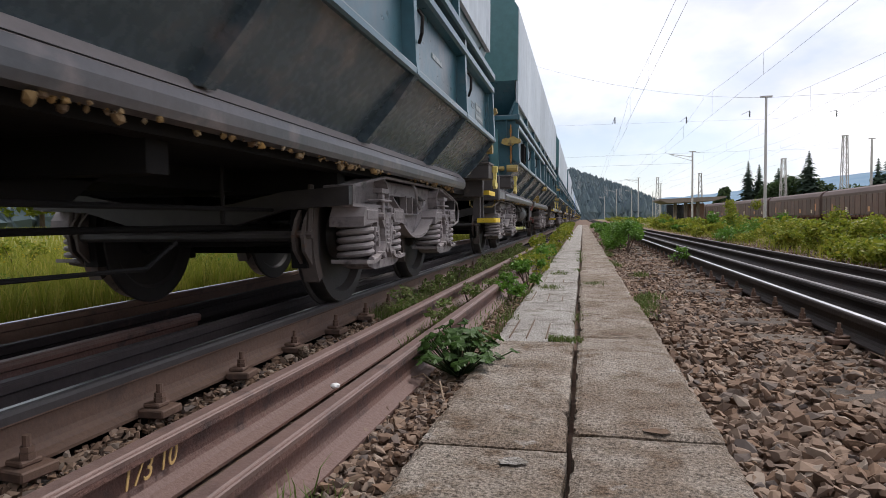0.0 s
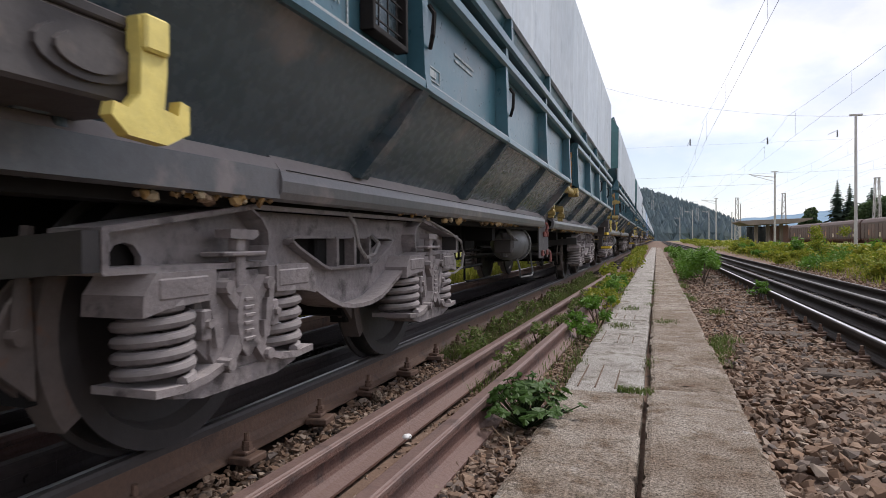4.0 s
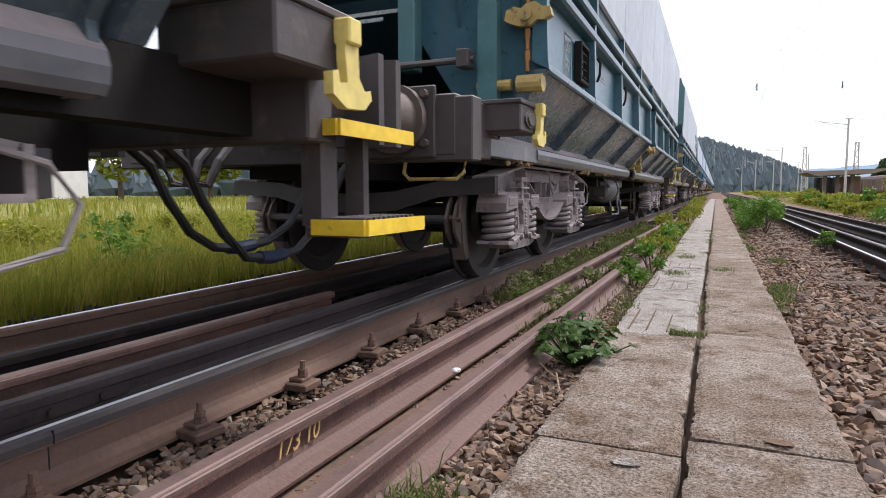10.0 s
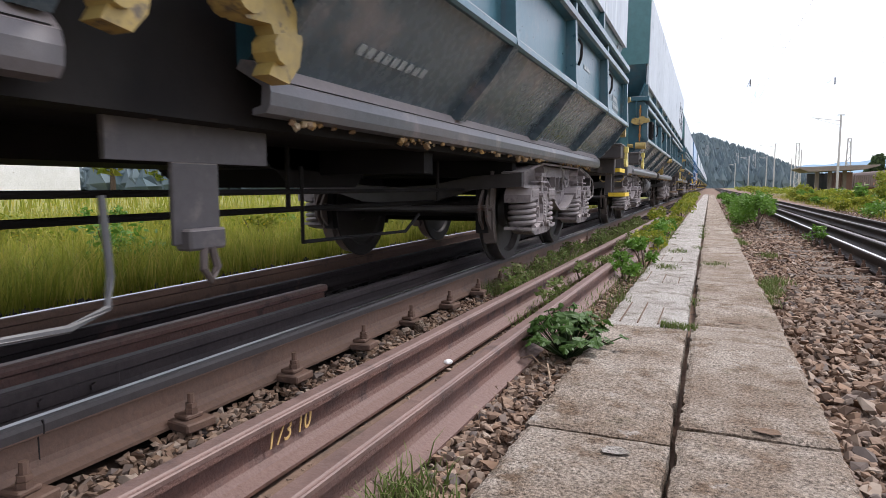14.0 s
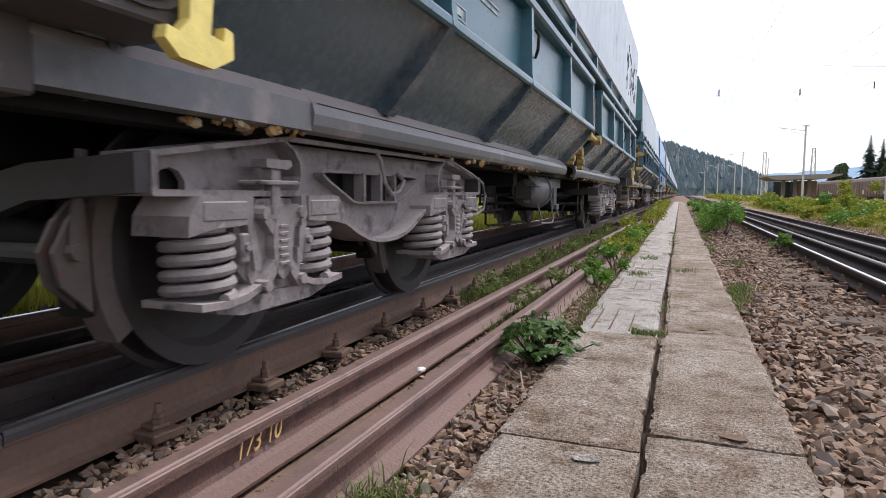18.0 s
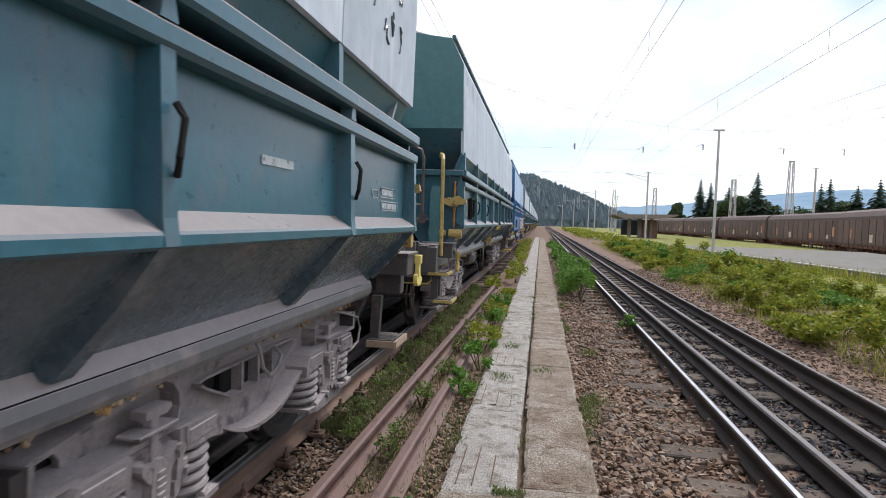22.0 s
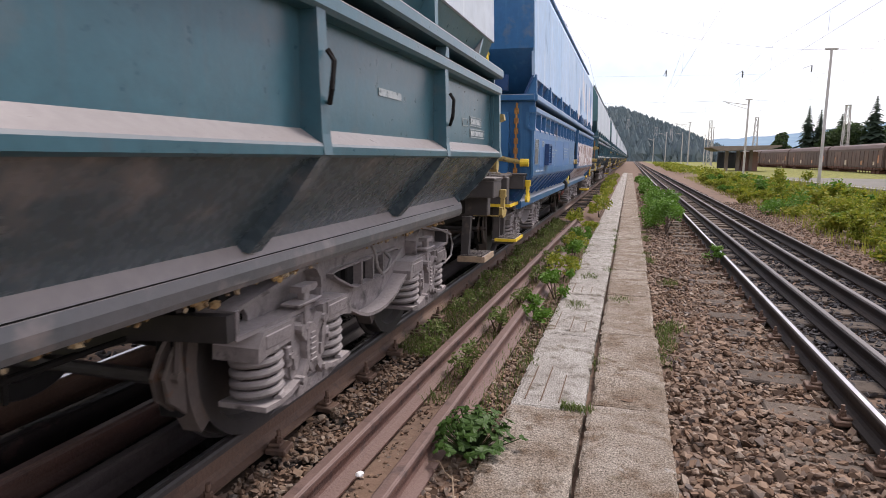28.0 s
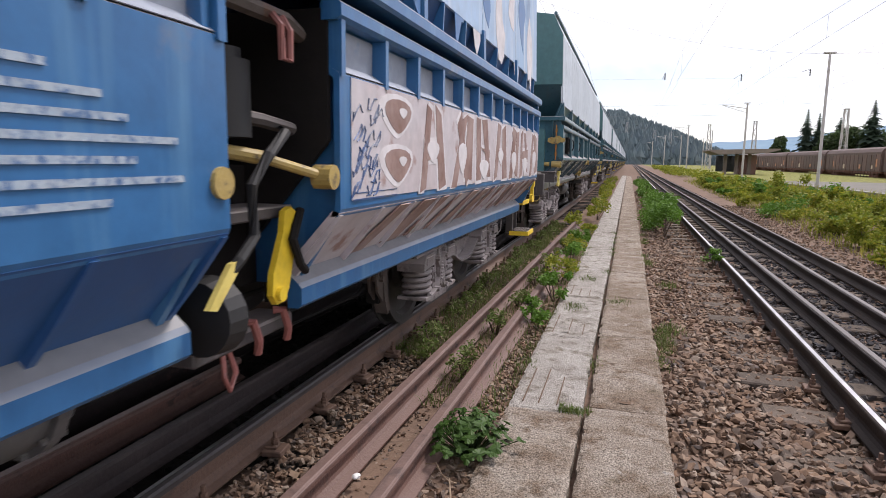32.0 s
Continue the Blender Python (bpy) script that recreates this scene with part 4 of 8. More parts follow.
            sp_ = part("step", b, M["frame"], w, "grey tread plate with a worn yellow edge")
            b = B()
            box(b, *sorted((s * xb, s * (xb + 0.012))), *sy(ya, yb), zz - (0.05 if e > 0 else 0.03), zz + 0.003)
            part("step_edge", b, edge, sp_, "worn yellow step edge")
            b = B()
            box(b, *sorted((s * xa, s * xb)), *sorted((Y(yb if e < 0 else ya), Y(yb + 0.012 if e < 0 else ya - 0.012))), zz - (0.05 if e > 0 else 0.03), zz + 0.003)
            part("step_edge", b, edge, sp_, "worn yellow step edge")
            b = B()
            k = int((yb - ya - 0.04) / 0.035)
            for i in range(k):
                yy = ya + 0.02 + i * 0.035
                box(b, *sorted((s * (xa + 0.02), s * (xb - 0.015))), *sy(yy, yy + 0.014), zz - 0.001, zz + 0.010)
            tr = part("tread", b, M["frame"], sp_)
            tagged(tr, kind="stuff")
        if single:
            b = B()
            loft(b, [(s * 1.14, 1.0), (s * 1.22, 1.0), (s * 1.20, 0.62), (s * 1.13, 0.62)], *sy(7.02, 7.09))
            part("step_hanger", b, M["frame"], w)
            continue
        zl, xa, xb, ya, yb = spots[1]
        for yy, wd in ((ya + 0.06, 0.05), (yb - 0.12, 0.02)):
            b = B()
            zt = spots[0][0] - 0.03
            loft(b, [(s * (xa - 0.05), zt), (s * (xa + 0.03), zt), (s * (xa + 0.03), zl - 0.02), (s * (xa - 0.05), zl - 0.02)], *sy(yy - wd, yy + wd))
            part("step_hanger", b, M["frame"], w)
        b = B()
        box(b, *sorted((s * (xa - 0.05), s * (xb - 0.03))), *sy(ya + 0.02, yb - 0.06), zl - 0.06, zl - 0.02, 0.006)
        part("step_beam", b, M["frame"], w)
    # handle under the headstock
    if e < 0:
        b = B()
        tube(b, [(1.24, Y(7.45), 0.98), (1.24, Y(7.47), 0.92), (1.20, Y(7.48), 0.885), (0.92, Y(7.48), 0.885), (0.88, Y(7.47), 0.92), (0.88, Y(7.45), 0.98)], 0.011, 8)
        part("shunter_handle", b, M["yellow"], w, "worn yellow shunter handle")


def hopper_wagon(st):
    """Four-axle self-discharging wagon. x towards the platform side is +, leading end at -y; origin between the rails."""
    name = st["name"]
    w = empty("hopper_wagon", st["label"], "freight wagon", "wagons of the passing train")
    paint, panel, low = M[st["paint"]], M[st["panel"]], M[st["low"]]
    blue = name == "blue"
    tall = st["tall"]
    HL = st["half"]
    UL = 6.28 if blue else 7.36
    for s in (1, -1):
        X = lambda x: s * x
        prof = [(1.50, 2.47), (1.522, 3.88), (1.36, 4.14), (1.33, 4.12), (1.487, 3.86), (1.465, 2.47)] if tall else [(1.475, 2.47), (1.44, 3.60), (1.28, 3.93), (1.25, 3.91), (1.405, 3.58), (1.44, 2.47)]
        k = 8
        for i in range(k):
            y0, y1 = -HL + 0.1 + (2 * HL - 0.2) * i / k, -HL + 0.1 + (2 * HL - 0.2) * (i + 1) / k
            b = B()
            loft(b, [(X(x), z) for x, z in prof], y0 + 0.006, y1 - 0.006)
            part("side_panel", b, panel, w)
            b = B()
            yy = y0 if i else y0 + 0.05
            loft(b, [(X(1.34), 2.26), (X(1.50), 2.26), (X(1.495), 2.50), (X(1.44), 2.50)], yy - 0.03, yy + 0.03)
            part("strut", b, paint if not blue else M["blue"], w)
        if blue:
            for i in range(22):
                b = B()
                yy = -HL + 0.3 + (2 * HL - 0.6) * i / 21
                loft(b, [(X(1.34), 2.26), (X(1.47), 2.26), (X(1.478), 2.47), (X(1.46), 2.47)], yy - 0.008, yy + 0.008)
                part("rib", b, paint, w)
        b = B()
        loft(b, [(X(1.34), 2.24), (X(1.36), 2.24), (X(1.465), 2.49), (X(1.44), 2.49)], -HL + 0.1, HL - 0.1)
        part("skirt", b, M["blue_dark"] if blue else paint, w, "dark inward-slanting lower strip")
        b = B()
        loft(b, [(X(1.30), 2.19), (X(1.52), 2.19), (X(1.535), 2.205), (X(1.535), 2.255), (X(1.52), 2.27), (X(1.30), 2.27)], -HL - 0.02, HL + 0.02)
        part("top_rail", b, paint, w, "dusty longitudinal top rail")
        for h in (-1, 1):
            y0, y1 = sorted((h * (0.36 if blue else 0.4), h * HL))
            b = B()
            if blue:
                loft(b, [(X(1.44), 2.06), (X(1.44), 1.90), (X(1.505), 1.86), (X(1.505), 1.33), (X(1.49), 1.30), (X(1.46), 1.30), (X(1.48), 1.34), (X(1.48), 1.84), (X(1.40), 1.89), (X(1.40), 2.06)], y0, y1)
                lw = [(1.50, 1.315), (1.27, 1.06), (1.24, 1.07), (1.47, 1.325)]
            else:
                loft(b, [(X(1.44), 2.08), (X(1.44), 1.64), (X(1.525), 1.585), (X(1.53), 1.575), (X(1.53), 1.545), (X(1.515), 1.535), (X(1.47), 1.55), (X(1.47), 1.575), (X(1.40), 1.62), (X(1.40), 2.08)], y0, y1)
                lw = [(1.49, 1.55), (1.13, 1.17), (1.10, 1.19), (1.45, 1.56)]
            d = part("discharge_door", b, paint, w, st["door"])
            b = B()
            loft(b, [(X(x), z) for x, z in lw], y0, y1)
            part("chute_wall", b, low if not blue else (M["blue_chute"] if h < 0 else M["mauve"]), d, "slanting lower wall grey with dust" if not blue else "slanting lower wall streaked with rust")
            b = B()
            loft(b, [(X(1.44), 2.055), (X(1.505), 2.055), (X(1.525), 2.07), (X(1.525), 2.115), (X(1.505), 2.13), (X(1.44), 2.13)], y0 - 0.02, y1 + 0.02)
            part("door_rail", b, paint, d)
            ys = [h * q for q in POSTS] if not blue else [h * (0.38 + (HL - 0.41) * q / 12) for q in range(13)]
            for q, yy in enumerate(ys):
                b = B()
                tw = 0.034 if not blue else 0.018
                if blue:
                    loft(b, [(X(1.44), 2.06), (X(1.44), 1.89), (X(1.515), 1.845), (X(1.515), 2.06)], yy - tw, yy + tw)
                else:
                    loft(b, [(X(1.43), 2.12), (X(1.43), 1.60), (X(1.535), 1.545), (X(1.525), 1.62), (X(1.51), 2.12)], yy - tw, yy + tw)
                part("post", b, paint, d)
                b = B()
                if blue:
                    loft(b, [(X(1.503), 1.305), (X(1.385), 1.150), (X(1.285), 1.035), (X(1.25), 1.06), (X(1.47), 1.31)], yy - 0.012, yy + 0.012)
                else:
                    loft(b, [(X(1.525), 1.545), (X(1.40), 1.375), (X(1.21), 1.165), (X(1.14), 1.18), (X(1.45), 1.55)], yy - 0.04, yy + 0.04)
                part("gusset", b, low if not blue else (M["blue_chute"] if h < 0 else M["mauve"]), d)
                if not blue and 0 < q < 4:
                    b = B()
                    loft(b, [(yy - 0.04, 2.13), (yy + 0.04, 2.13), (yy + 0.025, 2.19), (yy - 0.025, 2.19)], *sorted((X(1.45), X(1.515))), "x")
                    part("bracket", b, paint, d)
            if blue:
                b = B()
                loft(b, [(X(1.444), 2.045), (X(1.444), 1.905), (X(1.503), 1.866), (X(1.506), 1.868), (X(1.448), 1.908), (X(1.448), 2.045)], y0 + 0.03, y1 - 0.03)
                part("pocket_back", b, M["pocket_dust"], d, "dust-pale backs of the pockets")
            if s > 0 and not blue:
                for q in (2, 3):
                    b = B()
                    yy = h * POSTS[q]
                    tube(b, [(1.53, yy + 0.01, 1.92), (1.555, yy + 0.012, 1.88), (1.555, yy - 0.01, 1.78), (1.53, yy + 0.02, 1.73)], 0.011, 6)
                    part("rope_hook", b, M["dark"], d)
        b = B()
        if blue:
            line = [(1.20, 1.12), (1.32, 1.02), (1.335, 1.0), (1.335, 0.93), (1.32, 0.915), (1.27, 0.915), (1.27, 0.98), (1.16, 1.09)]
        else:
            line = [(1.10, 1.208), (1.15, 1.200), (1.197, 1.148), (1.205, 1.136), (1.214, 1.10), (1.209, 1.06), (1.192, 1.036), (1.14, 1.03), (1.14, 1.05), (1.175, 1.06), (1.18, 1.12), (1.08, 1.18)]
        for ya, yc in ((-HL + (0.25 if blue else 0.94), -0.34), (0.34, HL - (0.25 if blue else 0.06))):
            b = B()
            loft(b, [(X(x), z) for x, z in line], ya, yc)
            part("sill", b, M["sill"] if not blue else M["blue"], w, "rounded dusty lower sill")
        if s > 0 and not blue:
            for ya, yc in ((-HL + 0.98, -0.36), (0.36, HL - 0.3)):
                b = B()
                box(b, 1.190, 1.2055, ya, yc, 1.1395, 1.1430)
                part("sill_seam", b, M["dark"], w)
            # spilled load caked under the sill
            b = B()
            rnd = random.Random(5)
            clumps = [(rnd.uniform(-6.3, 6.3), rnd.uniform(0.4, 1.0)) for _ in range(30)]
            for q in range(300):
                c, big = rnd.choice(clumps)
                yy, r = c + rnd.gauss(0, 0.07 + 0.12 * big), rnd.uniform(0.004, 0.024 * big)
                if abs(yy) < 0.5 or abs(yy) > 6.45:
                    continue
                v = bmesh.ops.create_icosphere(b, subdivisions=1, radius=r)["verts"]
                o = Vector((rnd.uniform(1.13, 1.195), yy, 1.033 - r * rnd.uniform(0.2, 1.5)))
                for p in v:
                    p.co = p.co * rnd.uniform(0.7, 1.4) + o
            tagged(part("caked_grain", b, M["grain"], w, "crusts of tan spilled load under the sill"), kind="stuff")
    # roof and ends
    b = B()
    rz, rx = (0.2, 0.08) if tall else (0.0, 0.0)
    loft(b, [(x + math.copysign(rx, x), z + rz) for x, z in ((-1.27, 3.90), (-0.7, 4.06), (0, 4.12), (0.7, 4.06), (1.27, 3.90), (1.25, 3.87), (0, 4.08), (-1.25, 3.87))], -HL + 0.1, HL - 0.1)
    part("roof", b, panel if not blue else M["blue_dark"], w)
    b = B()
    for s in (-1, 1):
        rod(b, (s * (1.30 + rx), -HL + 0.1, 3.95 + rz), (s * (1.30 + rx), HL - 0.1, 3.95 + rz), 0.03, 6)
    part("roof_edge", b, paint, w)
    for e in (-1, 1):
        sy = lambda a, c: tuple(sorted((e * a, e * c)))
        b = B()
        gable = [(1.495, 2.80), (1.515, 3.88), (1.355, 4.14), (0, 4.32)] if tall else [(1.455, 2.80), (1.435, 3.6), (1.275, 3.93), (0, 4.12)]
        loft(b, gable + [(-x, z) for x, z in gable[-2::-1]], *sy(HL - 0.12, HL - 0.08))
        part("end_wall", b, M["green_light"] if not blue else paint, w, "plain upper end wall")
        b = B()
        loft(b, [(e * (HL - 0.08), 2.80), (e * (HL - 0.12), 2.80), (e * (HL - 0.62), 2.22), (e * (HL - 0.58), 2.22)], -1.45, 1.45, "x")
        loft(b, [(e * (HL - 0.58), 2.24), (e * (HL - 0.62), 2.24), (e * (HL - 3.2), 1.05), (e * (HL - 3.16), 1.05)], -1.05, 1.05, "x")
        part("end_slope", b, paint, w, "dark slanting end of the hopper")
        if blue:
            for s in (-1, 1):
                for x0 in (0.72, 0.96):
                    # Solid dark box that draws a recess with its shade.
                    b = B()
                    box(b, *sorted((s * x0, s * (x0 + 0.21))), *sy(HL - 0.10, HL - 0.05), 2.32, 2.50)
                    part("end_recess", b, M["blue_dark"], w, "dark blue box drawing a shaded recess in the end wall")
        b = B()
        box(b, -1.5, 1.5, *sy(HL - 0.25, HL + 0.04), 2.195, 2.265, 0.006)
        part("end_beam", b, paint, w)
        for s in (-1, 1):
            b = B()
            if not blue:
                for xr in (0.93, 1.33):
                    loft(b, [(e * (HL - 0.03), 2.2), (e * (HL + 0.06), 2.2), (e * (HL + 0.03), 2.0), (e * (HL - 0.03), 1.86)], s * xr - 0.008, s * xr + 0.008, "x")
            loft(b, [(s * 1.47, 2.2), (s * 0.42, 2.2), (s * 0.62, 1.85), (s * 0.98, 1.30), (s * 1.24, 1.30), (s * 1.47, 1.57)] if not blue else [(s * 1.5, 2.2), (s * 0.42, 2.2), (s * 0.62, 1.85), (s * 0.98, 1.0), (s * 1.34, 1.0), (s * 1.5, 1.32)], *sy(HL - 0.06, HL - 0.03))
            part("end_plate", b, paint, w)
            b = B()
            box(b, s * 0.60 - 0.06, s * 0.60 + 0.06, *sy(HL - 0.04, HL + 0.08), 1.30 if blue else 1.60, 2.95, 0.006)
            part("end_post", b, M["green_light"] if not blue else paint, w)
            if not blue:
                # sloping lower end of the door pocket
                b = B()
                loft(b, [(s * 1.49, 1.56), (s * 1.19, 1.20), (s * 1.20, 1.05), (s * 1.06, 1.03), (s * 1.06, 1.56)], *sy(HL - 0.10, HL - 0.07))
                part("pocket_end", b, low, w)
            if e > 0 and not blue:
                continue
            b = B()
            loft(b, [(s * 1.12, 2.06), (s * 1.20, 2.06), (s * 1.215, 1.95), (s * 1.215, 1.3), (s * 1.09, 1.3), (s * 1.09, 1.95)], *sy(HL - 0.03, HL + 0.07))
            part("end_bracket", b, M["green_light"] if not blue else paint, w)
        b = B()
        box(b, -0.6, 0.6, *sy(HL - 0.03, HL + 0.06), 2.40, 2.52, 0.006)
        part("end_rail", b, M["green_light"] if not blue else paint, w)
        b = B()
        box(b, -0.6, 0.6, *sy(HL - 0.03, HL + 0.05), 1.42, 1.48, 0.004)
        part("end_rail", b, M["green_light"] if not blue else paint, w)
        wagon_ends(w, st, e)
        # cams, chains and hinge tubes on the near end corner
        for s in (-1, 1):
            x, y = s * (1.40), e * (HL + 0.01)
            if not blue:
                b = B()
                cam_end(b, x, y + e * 0.03, 1.87, s, 1.1)
                part("door_lock", b, M["yellow"], w, "yellow locking cam")
                b = B()
                rod(b, (s * 1.08, e * (HL + 0.03), 1.47), (s * 1.30, e * (HL + 0.03), 1.47), 0.035, 10)
                part("hinge_rod", b, M["yellow"], w, "chipped yellow hinge rod")
                b = B()
                rod(b, (s * 1.34, e * (HL + 0.03), 1.47), (s * 1.50, e * (HL + 0.03), 1.47), 0.055, 12)
                part("hinge_pin", b, M["yellow"], w, "chipped yellow hinge pin")
                for z0, z1 in ((1.54, 1.80), (1.94, 2.12)):
                    b = B()
                    chain(b, x, e * (HL + 0.03), z0, z1)
                    tagged(part("chain", b, M["orange_chain"], w, "orange painted chain"), kind="stuff")
            else:
                b = B()
                rod(b, (s * 0.2, e * (HL + 0.09), 1.66), (s * 1.10, e * (HL + 0.07), 1.53), 0.021, 10)
                part("hinge_rod", b, M["frame"], w, "grey actuating rod")
                b = B()
                rod(b, (s * 1.06, e * (HL + 0.07), 1.54), (s * 1.36, e * (HL + 0.06), 1.485), 0.036, 10, 0.024)
                part("hinge_joint", b, M["yellow"], w, "chipped yellow rod joint")
                b = B()
                rod(b, (s * 1.36, e * (HL + 0.06), 1.48), (s * 1.46, e * (HL + 0.06), 1.48), 0.045, 14)
                part("hinge_pin", b, M["yellow_bright"], w, "yellow hinge pin")
                b = B()
                chain(b, s * 1.30, e * (HL + 0.05), 1.30, 2.16, 0.026)
                tagged(part("chain", b, M["orange_chain"], w, "orange painted chain"), kind="stuff")
    # platform, rails and handrails at the leading end
    if blue or st["railing"]:
        ye, xr, zt = (-6.40, 0.93, 2.40) if blue else (-7.42, 1.10, 2.48)
        b = B()
        box(b, -1.28, 1.28, ye - 0.06, -HL - 0.05, 1.32, 1.345, 0.004)
        part("end_platform", b, M["frame"], w, "end platform strewn with dust")
        b = B()
        xi = xr - 0.12
        tube(b, [(xi, ye, 1.33), (xi, ye, 1.52), (xr - 0.04, ye, 1.62), (xr, ye, 1.72), (xr, ye, zt - 0.14), (xr - 0.03, ye, zt - 0.04), (xi, ye, zt), (-xi, ye, zt), (0.03 - xr, ye, zt - 0.04), (-xr, ye, zt - 0.14), (-xr, ye, 1.33)], 0.021, 8)
        part("railing", b, M["frame"] if not blue else M["blue_dark"], w, "tubular end railing")
        for z in (1.80, 1.52):
            b = B()
            rod(b, (-xr, ye, z), (xr if z > 1.6 else xi, ye, z), 0.016, 8)
            part("rail_bar", b, M["frame"] if not blue else M["blue_dark"], w)
        for x in (0.45, -0.15, -0.7):
            b = B()
            rod(b, (x, ye, 1.33), (x, ye, zt), 0.018, 8)
            part("rail_post", b, M["frame"] if not blue else M["blue_dark"], w)
        b = B()
        if blue:
            tube(b, [(0.80, -6.42, 1.36), (1.0, -6.42, 1.37), (1.035, -6.42, 1.42), (1.04, -6.42, 1.6), (1.04, -6.42, 2.58), (1.03, -6.40, 2.66), (1.0, -6.34, 2.70), (0.98, -6.1, 2.70)], 0.022, 8)
        else:
            tube(b, [(1.30, -7.17, 1.20), (1.30, -7.17, 1.4), (1.29, -7.16, 2.28), (1.285, -7.14, 2.36), (1.27, -7.08, 2.42), (1.24, -7.0, 2.44), (1.22, -6.90, 2.42)], 0.024, 8)
        part("grab_pole", b, M["yellow_bright"] if blue else M["yellow"], w, "tall yellow hooked grab pole")
    b = B()
    rod(b, (-0.6, -HL - 0.10, 1.63), (1.08, -HL - 0.10, 1.63), 0.022, 8)
    box(b, 0.98, 1.06, -HL - 0.16, -HL - 0.04, 1.58, 1.69, 0.006)
    part("door_shaft", b, M["frame"], w)
    # between the doors
    b = B()
    for s in (-1, 1):
        for yy in (-0.36, 0.36):
            loft(b, [(s * 1.46, 2.1), (s * 1.46, 1.60), (s * 1.10, 1.18), (s * 0.9, 1.18), (s * 0.9, 2.1)], yy - 0.015, yy + 0.015)
        box(b, *sorted((s * 0.9, s * 0.95)), -0.36, 0.36, 1.1, 2.2)
    # On the blue wagon a near-black bulkhead paints the door gap's shade.
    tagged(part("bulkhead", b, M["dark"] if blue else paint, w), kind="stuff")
    if blue:
        for h in (-1, 1):
            b = B()
            loft(b, [(1.495, 2.05), (1.495, 1.33), (1.27, 1.0), (0.98, 1.0), (1.08, 1.5), (1.10, 2.05)], *sorted((h * 0.41, h * 0.44)))
            part("door_end", b, paint, w, "blue end plate of the door")
        b = B()
        ring = [(0.20, 1.33), (0.245, 1.345), (0.285, 1.32), (0.29, 1.24), (0.22, 1.03), (0.185, 0.985), (0.13, 0.98), (0.10, 1.02), (0.11, 1.10), (0.185, 1.25)]
        loft(b, ring, 1.325, 1.35, "x")
        rod(b, (1.34, 0.145, 1.02), (1.37, 0.145, 1.02), 0.028, 12)
        part("hand_lever", b, M["yellow_bright"], w, "flat bright yellow hand lever")
        b = B()
        loft(b, [(-0.34, 1.07), (-0.30, 1.06), (-0.18, 1.17), (-0.19, 1.20), (-0.22, 1.195)], 1.385, 1.405, "x")
        part("hand_lever", b, M["yellow_pale"], w, "pale yellow tapered lever")
        b = B()
        tube(b, [(1.36, 0.30, 1.33), (1.37, 0.22, 1.22), (1.37, 0.27, 1.12), (1.36, 0.33, 1.08)], 0.018, 7)
        part("lever_link", b, M["dark"], w)
        b = B()
        tube(b, [(1.32, 0.20, 1.66), (1.40, 0.13, 1.62), (1.41, 0.0, 1.54), (1.40, -0.09, 1.44), (1.40, -0.08, 1.27), (1.40, -0.17, 1.20), (1.38, -0.22, 1.15)], 0.020, 8)
        part("brake_hose", b, M["rubber"], w)
        b = B()
        rod(b, (1.22, -0.02, 1.60), (1.22, -0.02, 1.86), 0.12, 16)
        rod(b, (1.22, -0.02, 1.86), (1.22, -0.02, 1.90), 0.09, 16)
        part("air_cylinder", b, M["rubber"], w, "black upright air cylinder", True)
        b = B()
        tube(b, [(1.28, -0.10, 1.68), (1.32, 0.10, 1.665), (1.35, 0.26, 1.64)], 0.026, 8)
        part("pipe", b, M["frame"], w)
        b = B()
        tube(b, [(1.34, -0.30, 2.04), (1.36, -0.02, 2.03), (1.36, 0.20, 2.03), (1.34, 0.36, 2.0), (1.30, 0.42, 1.90)], 0.032, 8)
        part("pipe", b, M["cast_rusty"], w)
        b = B()
        lathe(b, [(-0.20, 0.02), (-0.19, 0.13), (-0.10, 0.14), (-0.06, 0.02)], 1.24, 0.99, 20)
        part("drum", b, M["rubber"], w)
        b = B()
        box(b, 1.0, 1.30, -0.36, 0.34, 1.30, 1.345, 0.006)
        part("crossbar", b, M["frame"], w)
        b = B()
        tube(b, [(1.40, 0.06, 2.02), (1.43, 0.065, 1.98), (1.43, 0.07, 1.87), (1.43, 0.12, 1.87), (1.43, 0.125, 1.97), (1.40, 0.12, 2.02)], 0.014, 7)
        part("shackle", b, M["red"], w, "faded red shackle")
    for s in (-1, 1):
        b = B()
        if blue:
            rod(b, (s * 1.22, -0.16, 1.57), (s * 1.34, 0.08, 1.53), 0.026, 10)
            rod(b, (s * 1.33, 0.06, 1.535), (s * 1.47, 0.30, 1.46), 0.020, 10)
            rod(b, (s * 1.43, 0.30, 1.46), (s * 1.51, 0.30, 1.46), 0.048, 14)
            rod(b, (s * 1.44, -0.40, 1.46), (s * 1.52, -0.40, 1.46), 0.046, 14)
        else:
            rod(b, (s * 1.45, -0.42, 1.49), (s * 1.45, -0.22, 1.49), 0.052, 12)
            rod(b, (s * 1.45, -0.24, 1.49), (s * 1.45, 0.30, 1.49), 0.034, 10)
            rod(b, (s * 1.45, 0.26, 1.49), (s * 1.45, 0.40, 1.49), 0.045, 12)
            rod(b, (s * 1.40, 0.36, 1.49), (s * 1.52, 0.36, 1.49), 0.058, 14)
        part("hinge_pin", b, M["yellow"], w, "chipped yellow hinge pin")
        if not blue:
            for x0, y0, z0, kk in ((1.24, -0.13, 1.245, 1.0), (1.27, 0.45, 1.225, 1.05)) if st["lever"] == "red" else ((1.24, -0.30, 1.27, 1.25), (1.27, 0.22, 1.25, 1.45)):
                b = B()
                cam_lock(b, s * x0, y0, z0, 1, kk)
